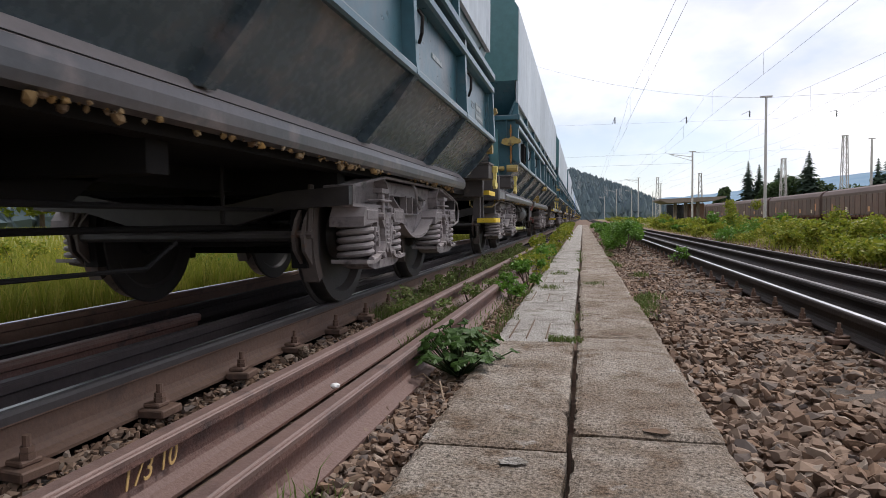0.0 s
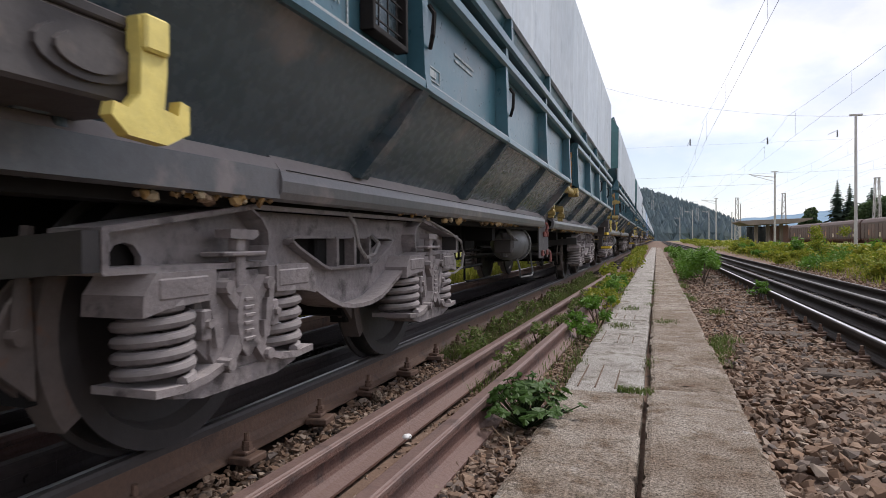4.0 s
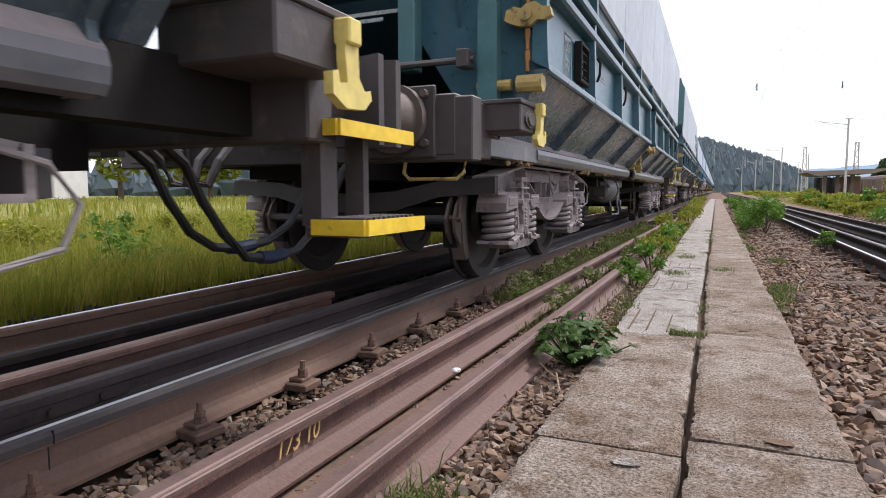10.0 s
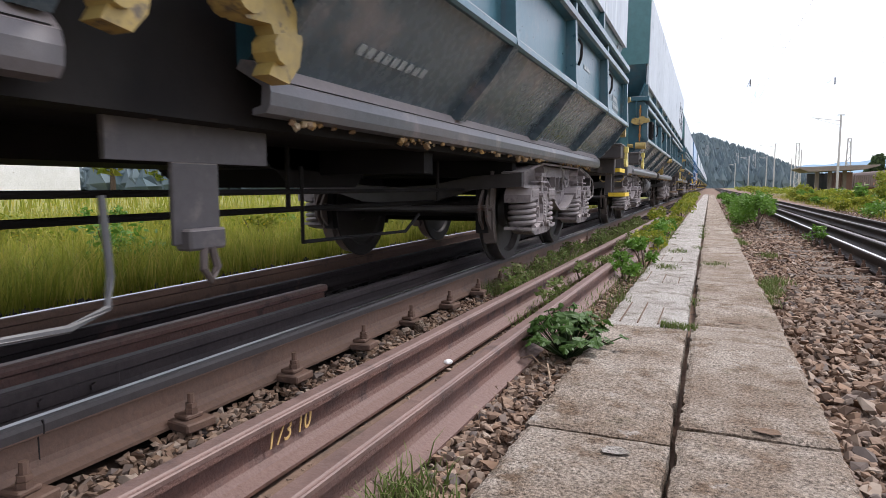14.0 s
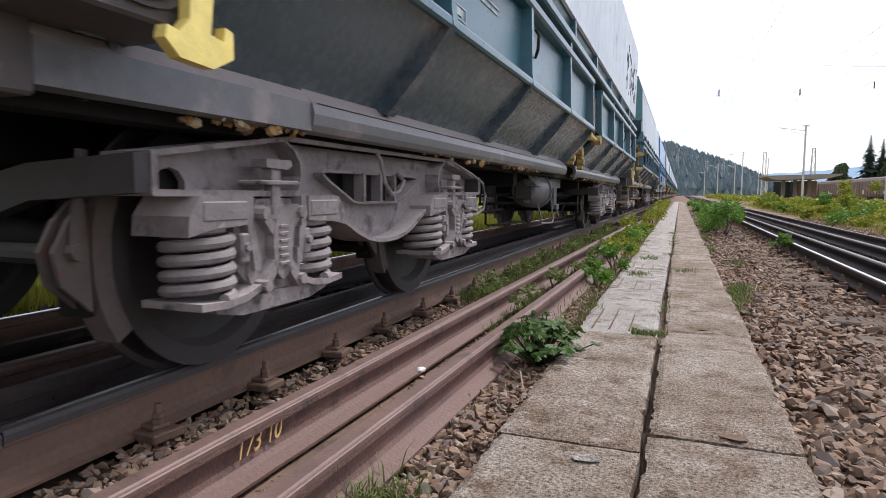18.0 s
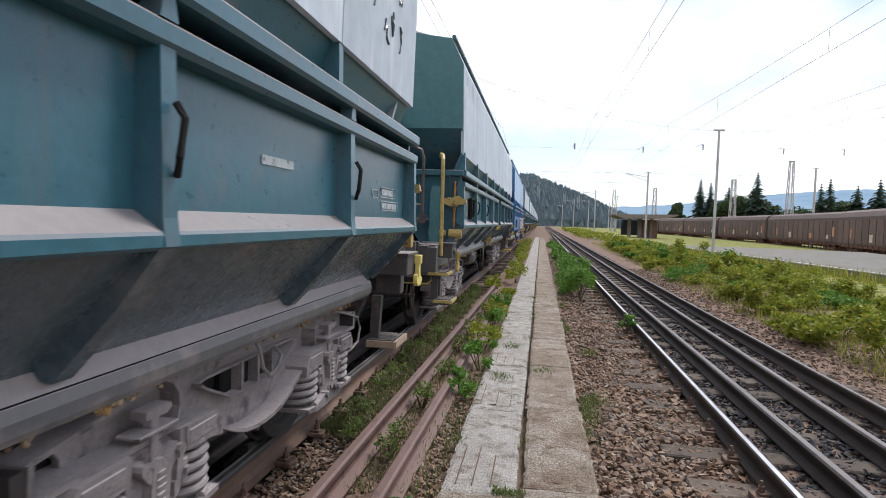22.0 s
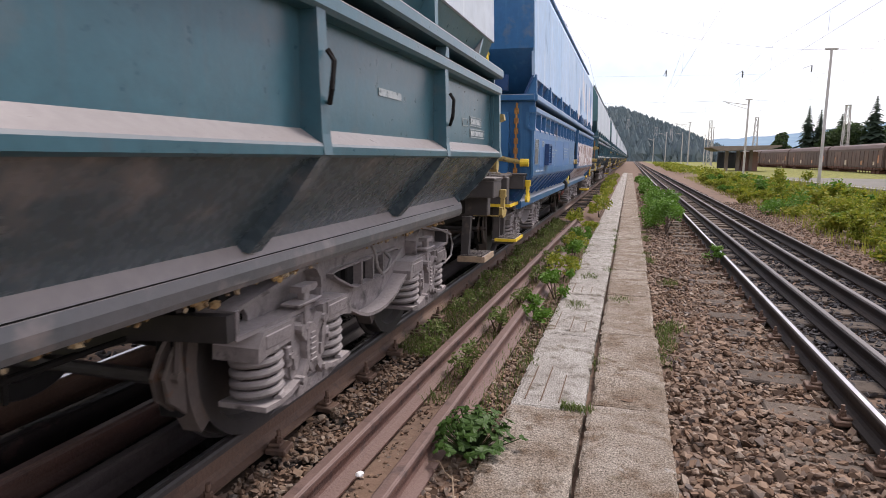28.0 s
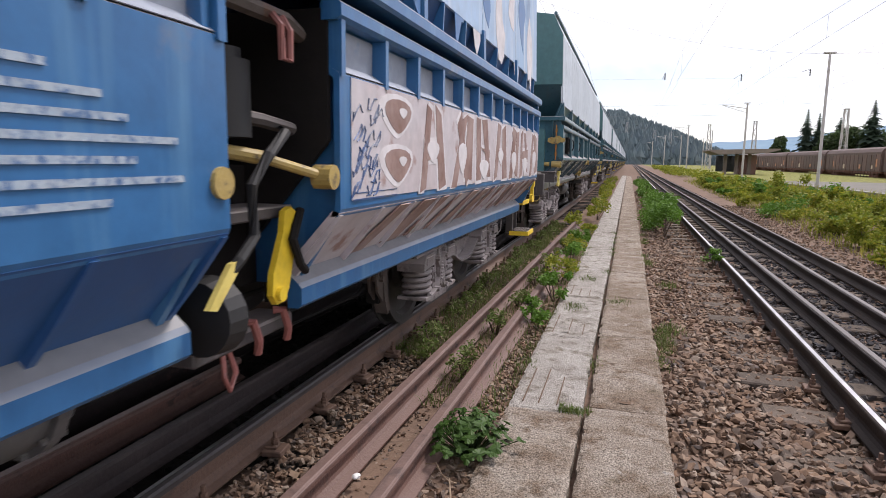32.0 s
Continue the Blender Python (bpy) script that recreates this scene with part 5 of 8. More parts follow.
                part("door_lock", b, M["yellow"], w, "yellow locking cam")
            b = B()
            chain(b, s * 1.43, 0.34, 1.55, 2.0)
            tagged(part("chain", b, M["orange_chain"], w, "orange painted chain"), kind="stuff")
        if not blue:
            b = B()
            big = st["lever"] == "red"
            px = 1.10 if big else 0.945
            foot = [(0.43, 0.67), (0.34, 0.66), (0.31, 0.70), (0.12, 0.70), (0.09, 0.66), (-0.22, 0.66)] if big else [(0.62, 0.88), (-0.06, 0.88)]
            if st["railing"]:
                loft(b, [(-0.12, 1.20), (0.22, 1.20), (0.22, 0.90), (0.12, 0.88), (0.12, 0.62), (-0.02, 0.62), (-0.02, 0.88), (-0.12, 0.90)], *sorted((s * 1.15, s * 1.17)), "x")
            else:
                loft(b, [(-0.22 if big else -0.06, 1.36), (0.47 if big else 0.62, 1.36)] + foot, *sorted((s * px, s * (px + 0.02))), "x")
            pl = part("control_plate", b, M["plate"], w, "grey plate carrying the door levers")
            b = B()
            if big:
                box(b, *sorted((s * 1.12, s * 1.155)), 0.03, 0.19, 0.92, 0.99, 0.012)
            else:
                box(b, *sorted((s * 0.945, s * 0.965)), 0.17, 0.37, 0.62, 0.88, 0.004)
                box(b, *sorted((s * 0.93, s * 1.0)), 0.20, 0.36, 0.60, 0.67, 0.008)
            part("stop_block", b, M["red" if big else "plate"], pl)
            if big:
                for ya, yb, za, zb in ((-0.09, -0.005, 0.68, 0.76), (0.24, 0.35, 0.69, 0.76)):
                    b = B()
                    box(b, *sorted((s * 1.12, s * 1.15)), ya, yb, za, zb, 0.012)
                    part("latch_bracket", b, M["red"], pl, "chipped red latch bracket")
                    b = B()
                    rod(b, (s * 1.12, 0.5 * (ya + yb), 0.5 * (za + zb) + 0.01), (s * 1.165, 0.5 * (ya + yb), 0.5 * (za + zb) + 0.01), 0.02, 10)
                    part("latch_bolt", b, M["cast_rusty"], pl)
            for yy in ((0.10,) if big else (0.10, 0.42)):
                b = B()
                if big:
                    tube(b, [(s * 1.14, yy - 0.05, 1.10), (s * 1.16, yy, 1.09), (s * 1.17, yy - 0.01, 1.03), (s * 1.16, yy - 0.045, 1.0), (s * 1.16, yy + 0.03, 0.965), (s * 1.15, yy + 0.07, 0.93)], 0.019, 7)
                else:
                    tube(b, [(s * 0.99, yy - 0.02, 1.0), (s * 1.01, yy - 0.02, 1.04), (s * 1.02, yy, 1.14), (s * 1.02, yy + 0.12, 1.16), (s * 1.02, yy + 0.18, 1.13), (s * 1.0, yy + 0.19, 1.02)], 0.015, 7)
                part("lever", b, M["red" if big else "cast_rusty"], pl, "hooked hand lever")
            b = B()
            tube(b, [(s * 1.13, 0.28, 0.73), (s * 1.16, 0.32, 0.735), (s * 1.165, 0.345, 0.70), (s * 1.165, 0.335, 0.60)] if big else [(s * 0.985, 0.27, 0.62), (s * 1.0, 0.25, 0.54), (s * 1.0, 0.28, 0.50), (s * 1.0, 0.31, 0.54), (s * 0.985, 0.30, 0.62)], 0.014, 6)
            part("latch", b, M["red" if big else "cast_rusty"], pl)
        else:
            b = B()
            box(b, *sorted((s * 1.02, s * 1.20)), -0.16, 0.50, 0.80, 0.86, 0.01)
            pl = part("control_bracket", b, M["plate"], w, "grey bracket below the door gap")
            for yy in (0.12, 0.34):
                b = B()
                tube(b, [(s * 1.20, yy, 0.90), (s * 1.235, yy + 0.02, 0.90), (s * 1.24, yy + 0.05, 0.82), (s * 1.22, yy + 0.07, 0.76)], 0.018, 7)
                part("lever", b, M["red"], pl, "faded red hand lever")
            b = B()
            tube(b, [(s * 1.18, 0.02, 0.80), (s * 1.20, 0.0, 0.72), (s * 1.20, 0.03, 0.66), (s * 1.20, 0.07, 0.72), (s * 1.18, 0.06, 0.80)], 0.011, 6)
            part("latch", b, M["red"], pl)
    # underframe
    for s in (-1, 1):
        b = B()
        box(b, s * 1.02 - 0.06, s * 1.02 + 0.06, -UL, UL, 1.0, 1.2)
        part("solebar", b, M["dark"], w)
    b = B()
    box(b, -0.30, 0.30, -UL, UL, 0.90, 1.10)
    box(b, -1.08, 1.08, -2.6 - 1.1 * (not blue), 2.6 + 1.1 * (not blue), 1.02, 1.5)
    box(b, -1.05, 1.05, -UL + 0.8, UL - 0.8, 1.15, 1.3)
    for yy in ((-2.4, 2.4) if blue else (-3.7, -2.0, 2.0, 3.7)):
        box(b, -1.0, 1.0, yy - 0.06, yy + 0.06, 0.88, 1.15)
    part("underframe", b, M["dark"], w, "steel underframe, near black with its shade in the colour")
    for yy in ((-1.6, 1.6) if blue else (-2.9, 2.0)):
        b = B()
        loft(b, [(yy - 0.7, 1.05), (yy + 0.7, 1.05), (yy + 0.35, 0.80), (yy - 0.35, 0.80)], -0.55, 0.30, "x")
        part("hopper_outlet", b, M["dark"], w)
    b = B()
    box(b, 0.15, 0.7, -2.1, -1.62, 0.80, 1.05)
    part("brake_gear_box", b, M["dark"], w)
    b = B()
    ty = -1.36
    lathe(b, [(ty + 0.25, 0.05), (ty + 0.27, 0.12), (ty + 0.34, 0.168), (ty + 0.42, 0.185), (ty + 0.82, 0.185), (ty + 0.87, 0.165), (ty + 0.90, 0.12), (ty + 0.91, 0.05)], 0.88, 0.84)
    tank = part("air_tank", b, M["tank"], w, "grey ribbed brake air tank", True)
    b = B()
    lathe(b, [(ty + 0.765, 0.186), (ty + 0.765, 0.207), (ty + 0.81, 0.207), (ty + 0.81, 0.186)], 0.88, 0.84)
    part("flange", b, M["tank"], tank)
    for k in range(7):
        b = B()
        a = radians(-100 + 30 * k)
        rod(b, (0.88 + 0.195 * math.cos(a), ty + 0.745, 0.84 + 0.195 * math.sin(a)), (0.88 + 0.195 * math.cos(a), ty + 0.83, 0.84 + 0.195 * math.sin(a)), 0.011, 6)
        part("bolt", b, M["tank"], tank)
    b = B()
    tube(b, [(0.98, ty + 0.48, 0.89), (1.02, ty + 0.34, 0.885), (1.02, ty + 0.14, 0.90), (1.01, ty + 0.0, 0.96), (0.98, ty - 0.08, 1.05)], 0.017, 8)
    part("pipe", b, M["tank"], tank)
    b = B()
    box(b, 0.78, 0.98, ty + 0.22, ty + 0.36, 0.74, 0.90, 0.012)
    rod(b, (0.88, ty + 0.30, 0.70), (0.88, ty + 0.30, 0.96), 0.05, 10)
    part("valve", b, M["frame"], tank)
    b = B()
    tube(b, [(1.0, ty + 0.42, 0.68), (1.03, ty + 0.42, 0.56), (1.03, ty + 0.45, 0.47), (1.03, ty + 1.12, 0.45), (1.02, ty + 1.24, 0.48), (1.0, ty + 1.27, 0.56), (0.98, ty + 1.27, 0.78)], 0.011, 7)
    if blue or st["railing"]:
        b.free()
    else:
        part("safety_loop", b, M["tank"], w, "thin bent steel safety loop")
    ry_ = 2.9 if blue else 4.2
    b = B()
    rod(b, (0.62, -ry_, 0.78), (0.62, ry_, 0.78), 0.013, 8)
    rod(b, (0.35, -ry_, 0.68), (0.35, ry_, 0.68), 0.016, 8)
    tube(b, [(0.85, -2.75, 1.0), (0.85, -2.75, 0.66), (0.85, -2.6, 0.64), (0.85, -1.9, 0.65)], 0.012, 6)
    tube(b, [(0.80, -2.3, 0.9), (0.80, -2.3, 0.52), (0.80, -2.2, 0.50), (0.80, -0.95, 0.49)], 0.011, 6)
    tube(b, [(0.70, 1.2, 0.9), (0.70, 1.2, 0.54), (0.70, 2.3, 0.52), (0.70, 2.5, 0.62)], 0.011, 6)
    for yy in (-2.4, -1.9, 1.2, 3.0):
        rod(b, (0.62, yy, 0.70), (0.62, yy, 1.0), 0.012, 6)
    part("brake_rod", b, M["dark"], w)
    for yy in ((-3.95, 3.95) if blue else (-5.03, 5.10)):
        bogie(w, yy)
    # documents frame and lettering on the near side
    b = B()
    yb = -5.70 if not blue else -4.90
    zb = 1.66 if not blue else 1.44
    xs = 1.445 if not blue else 1.507
    hgt = 0.30 if not blue else 0.28
    for (a, c, d, f) in ((0, 0.34, 0, 0.025), (0, 0.34, hgt - 0.025, hgt), (0, 0.025, 0, hgt), (0.315, 0.34, 0, hgt)):
        box(b, xs, xs + 0.055, yb + a, yb + c, zb + d, zb + f, 0.003)
    fr = part("label_frame", b, M["dark"] if not blue else M["blue_dark"], w, "hinged waybill frame with a wire grille")
    b = B()
    box(b, xs, xs + 0.012, yb + 0.02, yb + 0.32, zb + 0.02, zb + hgt - 0.02)
    part("backing", b, M["lower"] if not blue else M["blue_panel"], fr)
    b = B()
    for i in range(1, 4):
        box(b, xs + 0.035, xs + 0.040, yb + 0.34 * i / 4 - 0.003, yb + 0.34 * i / 4 + 0.003, zb + 0.02, zb + hgt - 0.02)
    for i in range(1, 5):
        box(b, xs + 0.034, xs + 0.039, yb + 0.02, yb + 0.32, zb + hgt * i / 5 - 0.003, zb + hgt * i / 5 + 0.003)
    part("grille", b, M["dark"] if not blue else M["blue"], fr)
    if st["edge"] == "dry" and tall:
        rnd = random.Random(21)
        b = B()
        for i in range(34):
            yq, zq = rnd.uniform(3.9, 6.3), rnd.uniform(2.65, 3.45)
            pts = [(1.505 + 0.0156 * (zq - 2.47), yq, zq)]
            for q in range(6):
                _, ya, za = pts[-1]
                ya, za = ya + rnd.uniform(-0.05, 0.06), za + rnd.uniform(-0.08, 0.08)
                pts.append((1.503 + 0.0156 * (za - 2.47), ya, za))
            tube(b, pts, 0.007, 4)
        tagged(part("scribble", b, M["lower"], w, "dark sprayed scribbles on the upper panel"), kind="stuff")
    if not blue:
        bars(w, 1.442, 6.075, 1.825, 1, 0.04, 0.02, [0.32])
        outline(w, 1.442, 6.05, 6.42, 1.77, 1.84, 0.006)
        bars(w, 1.442, 6.085, 1.735, 1, 0.036, 0.02, [0.41])
        outline(w, 1.442, 6.06, 6.53, 1.685, 1.75, 0.006)
        b = B()
        for pts in ([(5.83, 1.815), (6.0, 1.815), (6.0, 1.808), (5.83, 1.808)], [(5.83, 1.815), (5.838, 1.815), (5.862, 1.76), (5.854, 1.76)], [(5.992, 1.815), (6.0, 1.815), (5.976, 1.76), (5.968, 1.76)], [(5.854, 1.767), (5.976, 1.767), (5.976, 1.76), (5.854, 1.76)]):
            loft(b, pts, 1.442, 1.445, "x")
        part("stencilled_frame", b, M["white"], w, "stencilled tray outline")
        bars(w, 1.442, -4.55, 1.90, 2, 0.014, 0.02, [0.36, 0.34])
        outline(w, 1.442, -5.12, -4.80, 1.66, 1.73, 0.006)
        bars(w, 1.442, -5.08, 1.715, 1, 0.036, 0.02, [0.22])
        bars(w, 1.442, 4.3, 1.86, 1, 0.035, 0.02, [0.3])
        bars(w, 1.442, 0.75, 1.95, 5, 0.016, 0.02, [0.72, 0.66, 0.7, 0.5, 0.6])
        outline(w, 1.442, -6.03, -5.79, 1.64, 1.96)
        for body, zz in (("GI-21", 1.70), ("CI-20", 1.83)):
            tx = text_part(body, "lettering", w, 0.115, (1.4435, -6.005, zz), M["white"])
            tx.scale.x = 0.62
        for i in range(9):
            b = B()
            box(b, -0.001, 0.004, 0, 0.044, 0, 0.045)
            bmesh.ops.transform(b, matrix=Matrix.Translation((1.255, 0.78 + i * 0.068, 1.298)) @ Matrix.Rotation(radians(43.5), 4, "Y"), verts=b.verts[:])
            part("number_bar", b, M["white"], w)
        for i, ln in enumerate((0.62, 0.40)):
            b = B()
            box(b, -0.02, 0.60 - 0.62 + ln, -HL + 0.016, -HL + 0.02, 2.01 - 0.045 * i, 2.035 - 0.045 * i)
            part("lettering_bar", b, M["white"], w)
    else:
        bars(w, 1.507, -4.2, 1.66, 3, 0.018, 0.03, [0.7, 0.5, 0.4], mat="white_thin")
        bars(w, 1.507, -2.45, 1.70, 4, 0.016, 0.03, [0.8, 0.7, 0.62, 0.7], mat="white_thin")
        bars(w, 1.507, -1.35, 1.72, 7, 0.017, 0.03, [0.42, 0.55, 0.62, 0.78, 0.64, 0.80, 0.56], mat="white_thin")
        bars(w, 1.507, -5.75, 1.385, 1, 0.018, 0.03, [0.9], mat="white_thin")
        b = B()
        box(b, 1.5055, 1.507, -5.80, -5.53, 1.46, 1.76)
        part("marking_panel", b, M["tank"], w, "grey rectangle behind the stencilled marks")
        outline(w, 1.507, -5.80, -5.53, 1.46, 1.76)
        for i, (ya, za, wd, hg) in enumerate(((-5.4, 1.42, 1.6, 0.36), (-3.7, 1.40, 1.15, 0.40), (-2.5, 1.42, 0.95, 0.40))):
            b = B()
            box(b, 1.505, 1.5062, ya, ya + wd, za, za + hg)
            part("repainted_patch", b, M["patch_blue"], w, "paler repainted patch")
        text_part("GF21", "lettering", w, 0.10, (1.509, -5.78, 1.64), M["white"])
        text_part("GF21", "lettering", w, 0.10, (1.508, -5.2, 1.68), M["white"])
        # weathered patches and sprayed paint on the trailing door
        b = B()
        box(b, 1.506, 1.509, 0.46, HL - 0.02, 1.36, 1.855)
        gf = part("sprayed_paint", b, M["mauve"], w, "faded sprayed lettering in brown and white")
        rnd = random.Random(11)
        b, b2 = B(), B()
        for i in range(18):
            bb = B()
            yq, zq = 0.5 + i * 0.28, 2.62 + 0.5 * rnd.random()
            n = 11
            ring = [(yq + rnd.uniform(0.10, 0.24) * math.cos(2 * math.pi * k / n), zq + 2.0 * rnd.uniform(0.10, 0.24) * math.sin(2 * math.pi * k / n)) for k in range(n)]
            loft(bb, ring, 1.470, 1.4735 + 0.004 * (i % 2), "x")
            for v in bb.verts:
                v.co.x -= 0.031 * (v.co.z - 2.47)
            part("sprayed_stroke", bb, M["graf_pale"] if i % 3 else M["patch_blue"], w, "pale sprayed stroke")
        x0 = 1.509

        def stroke(bm, pts, lift):
            loft(bm, pts, x0 - 0.001, x0 + lift, "x")

        def wide(pts, m):
            cy, cz = sum(q for q, _ in pts) / len(pts), sum(r for _, r in pts) / len(pts)
            return [(q + math.copysign(m, q - cy), min(1.853, max(1.345, r + math.copysign(m, r - cz)))) for q, r in pts]

        oval = lambda cy, cz, a, c: [(cy + a * math.cos(q * math.pi / 8) + 0.25 * a * math.sin(q * math.pi / 4), cz + c * math.sin(q * math.pi / 8)) for q in range(16)]
        for cz in (1.735, 1.50):
            stroke(b2, oval(0.98, cz, 0.215, 0.105), 0.0015)
            stroke(b, oval(1.0, cz, 0.165, 0.082), 0.003)
            stroke(b2, oval(1.06, cz + 0.02, 0.05, 0.025), 0.0045)
        for i in range(7):
            y0, lean = 1.30 + i * 0.655, 0.14 * math.sin(i * 2.1)
            jit = lambda: rnd.uniform(-0.045, 0.045)
            legs = [[(y0, 1.35), (y0 + 0.16, 1.35), (y0 + 0.26 + lean, 1.84), (y0 + 0.12 + lean, 1.84)],
                    [(y0 + 0.36, 1.37), (y0 + 0.54, 1.36), (y0 + 0.46 + lean, 1.82), (y0 + 0.28 + lean, 1.84)],
                    [(y0 + 0.10, 1.56 + 0.05 * math.sin(i)), (y0 + 0.46, 1.52), (y0 + 0.45, 1.62), (y0 + 0.14, 1.66)]]
            if i % 3 == 1:
                legs[2] = [(y0 + 0.12, 1.80), (y0 + 0.22, 1.84), (y0 + 0.46, 1.40), (y0 + 0.36, 1.36)]
            legs = [[(y + jit(), min(1.845, max(1.352, z + jit()))) for y, z in leg] for leg in legs]
            stroke(b2, oval(y0 + 0.30 + jit(), 1.45 + 3 * abs(jit()), 0.10 + abs(jit()), 0.06 + abs(jit())), 0.0048)
            for q, leg in enumerate(legs):
                stroke(b2, wide(leg, 0.028), 0.0012 + 0.0004 * q)
                stroke(b, leg, 0.0032 + 0.0004 * q)
        tagged(part("letter_shape", b, M["graf_brown"], gf, "brown sprayed letters"), kind="stuff")
        tagged(part("letter_shape", b2, M["graf_pale"], gf, "pale outlines of the sprayed letters"), kind="stuff")
        b = B()
        for i in range(26):
            yq, zq = 0.49 + 0.28 * rnd.random(), 1.37 + 0.40 * rnd.random()
            tube(b, [(x0 + 0.001, yq + 0.05 * math.cos(a + i), zq + 0.035 * math.sin(1.7 * a + i)) for a in (0, 0.9, 1.8, 2.7, 3.6)], 0.0045, 4)
        box(b, x0 - 0.001, x0 + 0.002, 0.47, 0.98, 1.355, 1.363)
        box(b, x0 - 0.001, x0 + 0.002, 0.47, 0.98, 1.385, 1.390)
        tagged(part("scribble", b, M["blue_dark"], gf, "thin dark sprayed scribble"), kind="stuff")
        # the same paint runs on over the slanting wall below
        b = B()
        for i in range(13):
            y0, wd = 0.95 + i * 0.385, 0.15 + 0.09 * math.sin(i * 1.7)
            quad = [Vector((1.503, y0 + 0.10, 1.306)), Vector((1.503, y0 + 0.10 + wd, 1.306)), Vector((1.29, y0 - 0.06 + wd, 1.070)), Vector((1.29, y0 - 0.06, 1.070))]
            off_ = Vector((0.0045, 0, -0.004))
            lo, hi = [b.verts.new(v) for v in quad], [b.verts.new(v + off_) for v in quad]
            b.faces.new(hi)
            for q in range(4):
                b.faces.new((lo[q], lo[(q + 1) % 4], hi[(q + 1) % 4], hi[q]))
        bmesh.ops.recalc_face_normals(b, faces=b.faces[:])
        tagged(part("letter_foot", b, M["graf_brown"], gf, "brown paint running over the chute"), kind="stuff")
        b = B()
        rnd = random.Random(3)
        for i in range(170):
            yy, xx = -6.44 + rnd.uniform(0, 0.46), rnd.uniform(-1.2, 1.25)
            v = box(b, xx, xx + rnd.uniform(0.02, 0.07), yy, yy + rnd.uniform(0.02, 0.05), 1.343, 1.352 + rnd.uniform(0, 0.025), 0.006)
        tagged(part("spilled_load", b, M["crumbs"], w, "pale crumbs of spilled load on the platform"), kind="stuff")
    return w


GREEN = dict(name="green", label="dark green hopper wagon, pale grey upper panels, dusty bogies, rolling past", paint="green", panel="tarp", low="lower", half=6.8, tall=True,
             door="ribbed green side discharge door", lever="cast", railing=False, edge="yellow_bright")
RED = dict(GREEN, lever="red")
DULL = dict(GREEN, edge="dry")
RAILED = dict(DULL, railing=True, tall=False, label="dark green hopper wagon with a railed end platform and dusty bogies")
LOW = dict(RAILED, railing=False, label=GREEN["label"], edge="yellow_bright")
BLUE = dict(name="blue", tall=False, label="bright blue hopper wagon with faded panels and sprayed graffiti", paint="blue", panel="blue_panel", low="blue", half=5.9,
            door="blue side discharge door with pockets along the top", lever="red", railing=False, edge="yellow_bright")


def wagon_offset(k):
    """Where wagon k stands along the train; the railed and the blue one differ in length."""
    return FIRST + PITCH * k + (0.0 if k < 3 else 0.4) + (-1.53 if k == 4 else -2.2 if k > 4 else 0.0)


wagons = []
models = {0: RED, 1: GREEN, 2: DULL, 3: RAILED, 4: BLUE, 5: LOW}
made = {}
for k in list(range(0, 6)) + [-1] + list(range(6, 16)):
    if k in models:
        made[k] = hopper_wagon(models[k])
        wagons.append((k, made[k]))
    else:
        wagons.append((k, copy_thing(made[1 if k < 5 else 5], Matrix())))

# ---- the setting ----
rng = np.random.default_rng(7)


def mesh_from(name, verts, faces, material, smooth=False):
    me = bpy.data.meshes.new(name)
    me.from_pydata(verts, [], faces)
    me.materials.append(material)
    if smooth:
        me.polygons.foreach_set("use_smooth", [True] * len(me.polygons))
    me.update()
    return me


def ground_height(x, y):
    h = -0.085
    if x < -4.2:
        h = -0.12 - 0.05 * min(1, (-4.2 - x) / 1.5) + 0.012 * max(0, -6 - x) ** 0.9
    if x > 4.0:
        h = -0.085 + 0.10 * min(1, (x - 4.0) / 3)
    return h


def build_ground():
    xs = sorted({-1500, -600, -300, -150, -80, -50, -30, -20, -14, -10, -8, -6.5, -5.7, -5, -4.6, -4.2, -3, -2, -1.2, -0.5, 0.5, 1.2, 2.2, 3.2, 4, 5, 6, 7, 9, 12, 20, 40, 80, 160, 320, 700, 1500})
    ys = sorted({-60, -30, -15, -8, -4, -2, 0, 2, 4, 6, 8, 11, 15, 20, 30, 45, 70, 110, 200, 400, 800, 1800, 3000})
    vs = [(x, y, ground_height(x, y) + (0.02 * math.sin(3.1 * x + 1.7 * y) if abs(x) < 20 else 0)) for y in ys for x in xs]
    n = len(xs)
    fs = [(j * n + i, j * n + i + 1, (j + 1) * n + i + 1, (j + 1) * n + i) for j in range(len(ys) - 1) for i in range(n - 1)]
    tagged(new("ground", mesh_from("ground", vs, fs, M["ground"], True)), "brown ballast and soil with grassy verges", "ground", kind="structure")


build_ground()


def rail_profile(x, top, h=0.149, head=0.067, foot=0.125):
    a, f, w = head / 2, foot / 2, 0.0075
    z0 = top - h
    r = [(f, z0), (f, z0 + 0.011), (0.030, z0 + 0.024), (0.014, z0 + 0.040), (w, z0 + 0.058), (w, top - 0.052), (a, top - 0.040), (a, top - 0.012), (a - 0.004, top - 0.004), (a - 0.012, top)]
    return [(x + p, z) for p, z in r] + [(x - p, z) for p, z in r[::-1]]


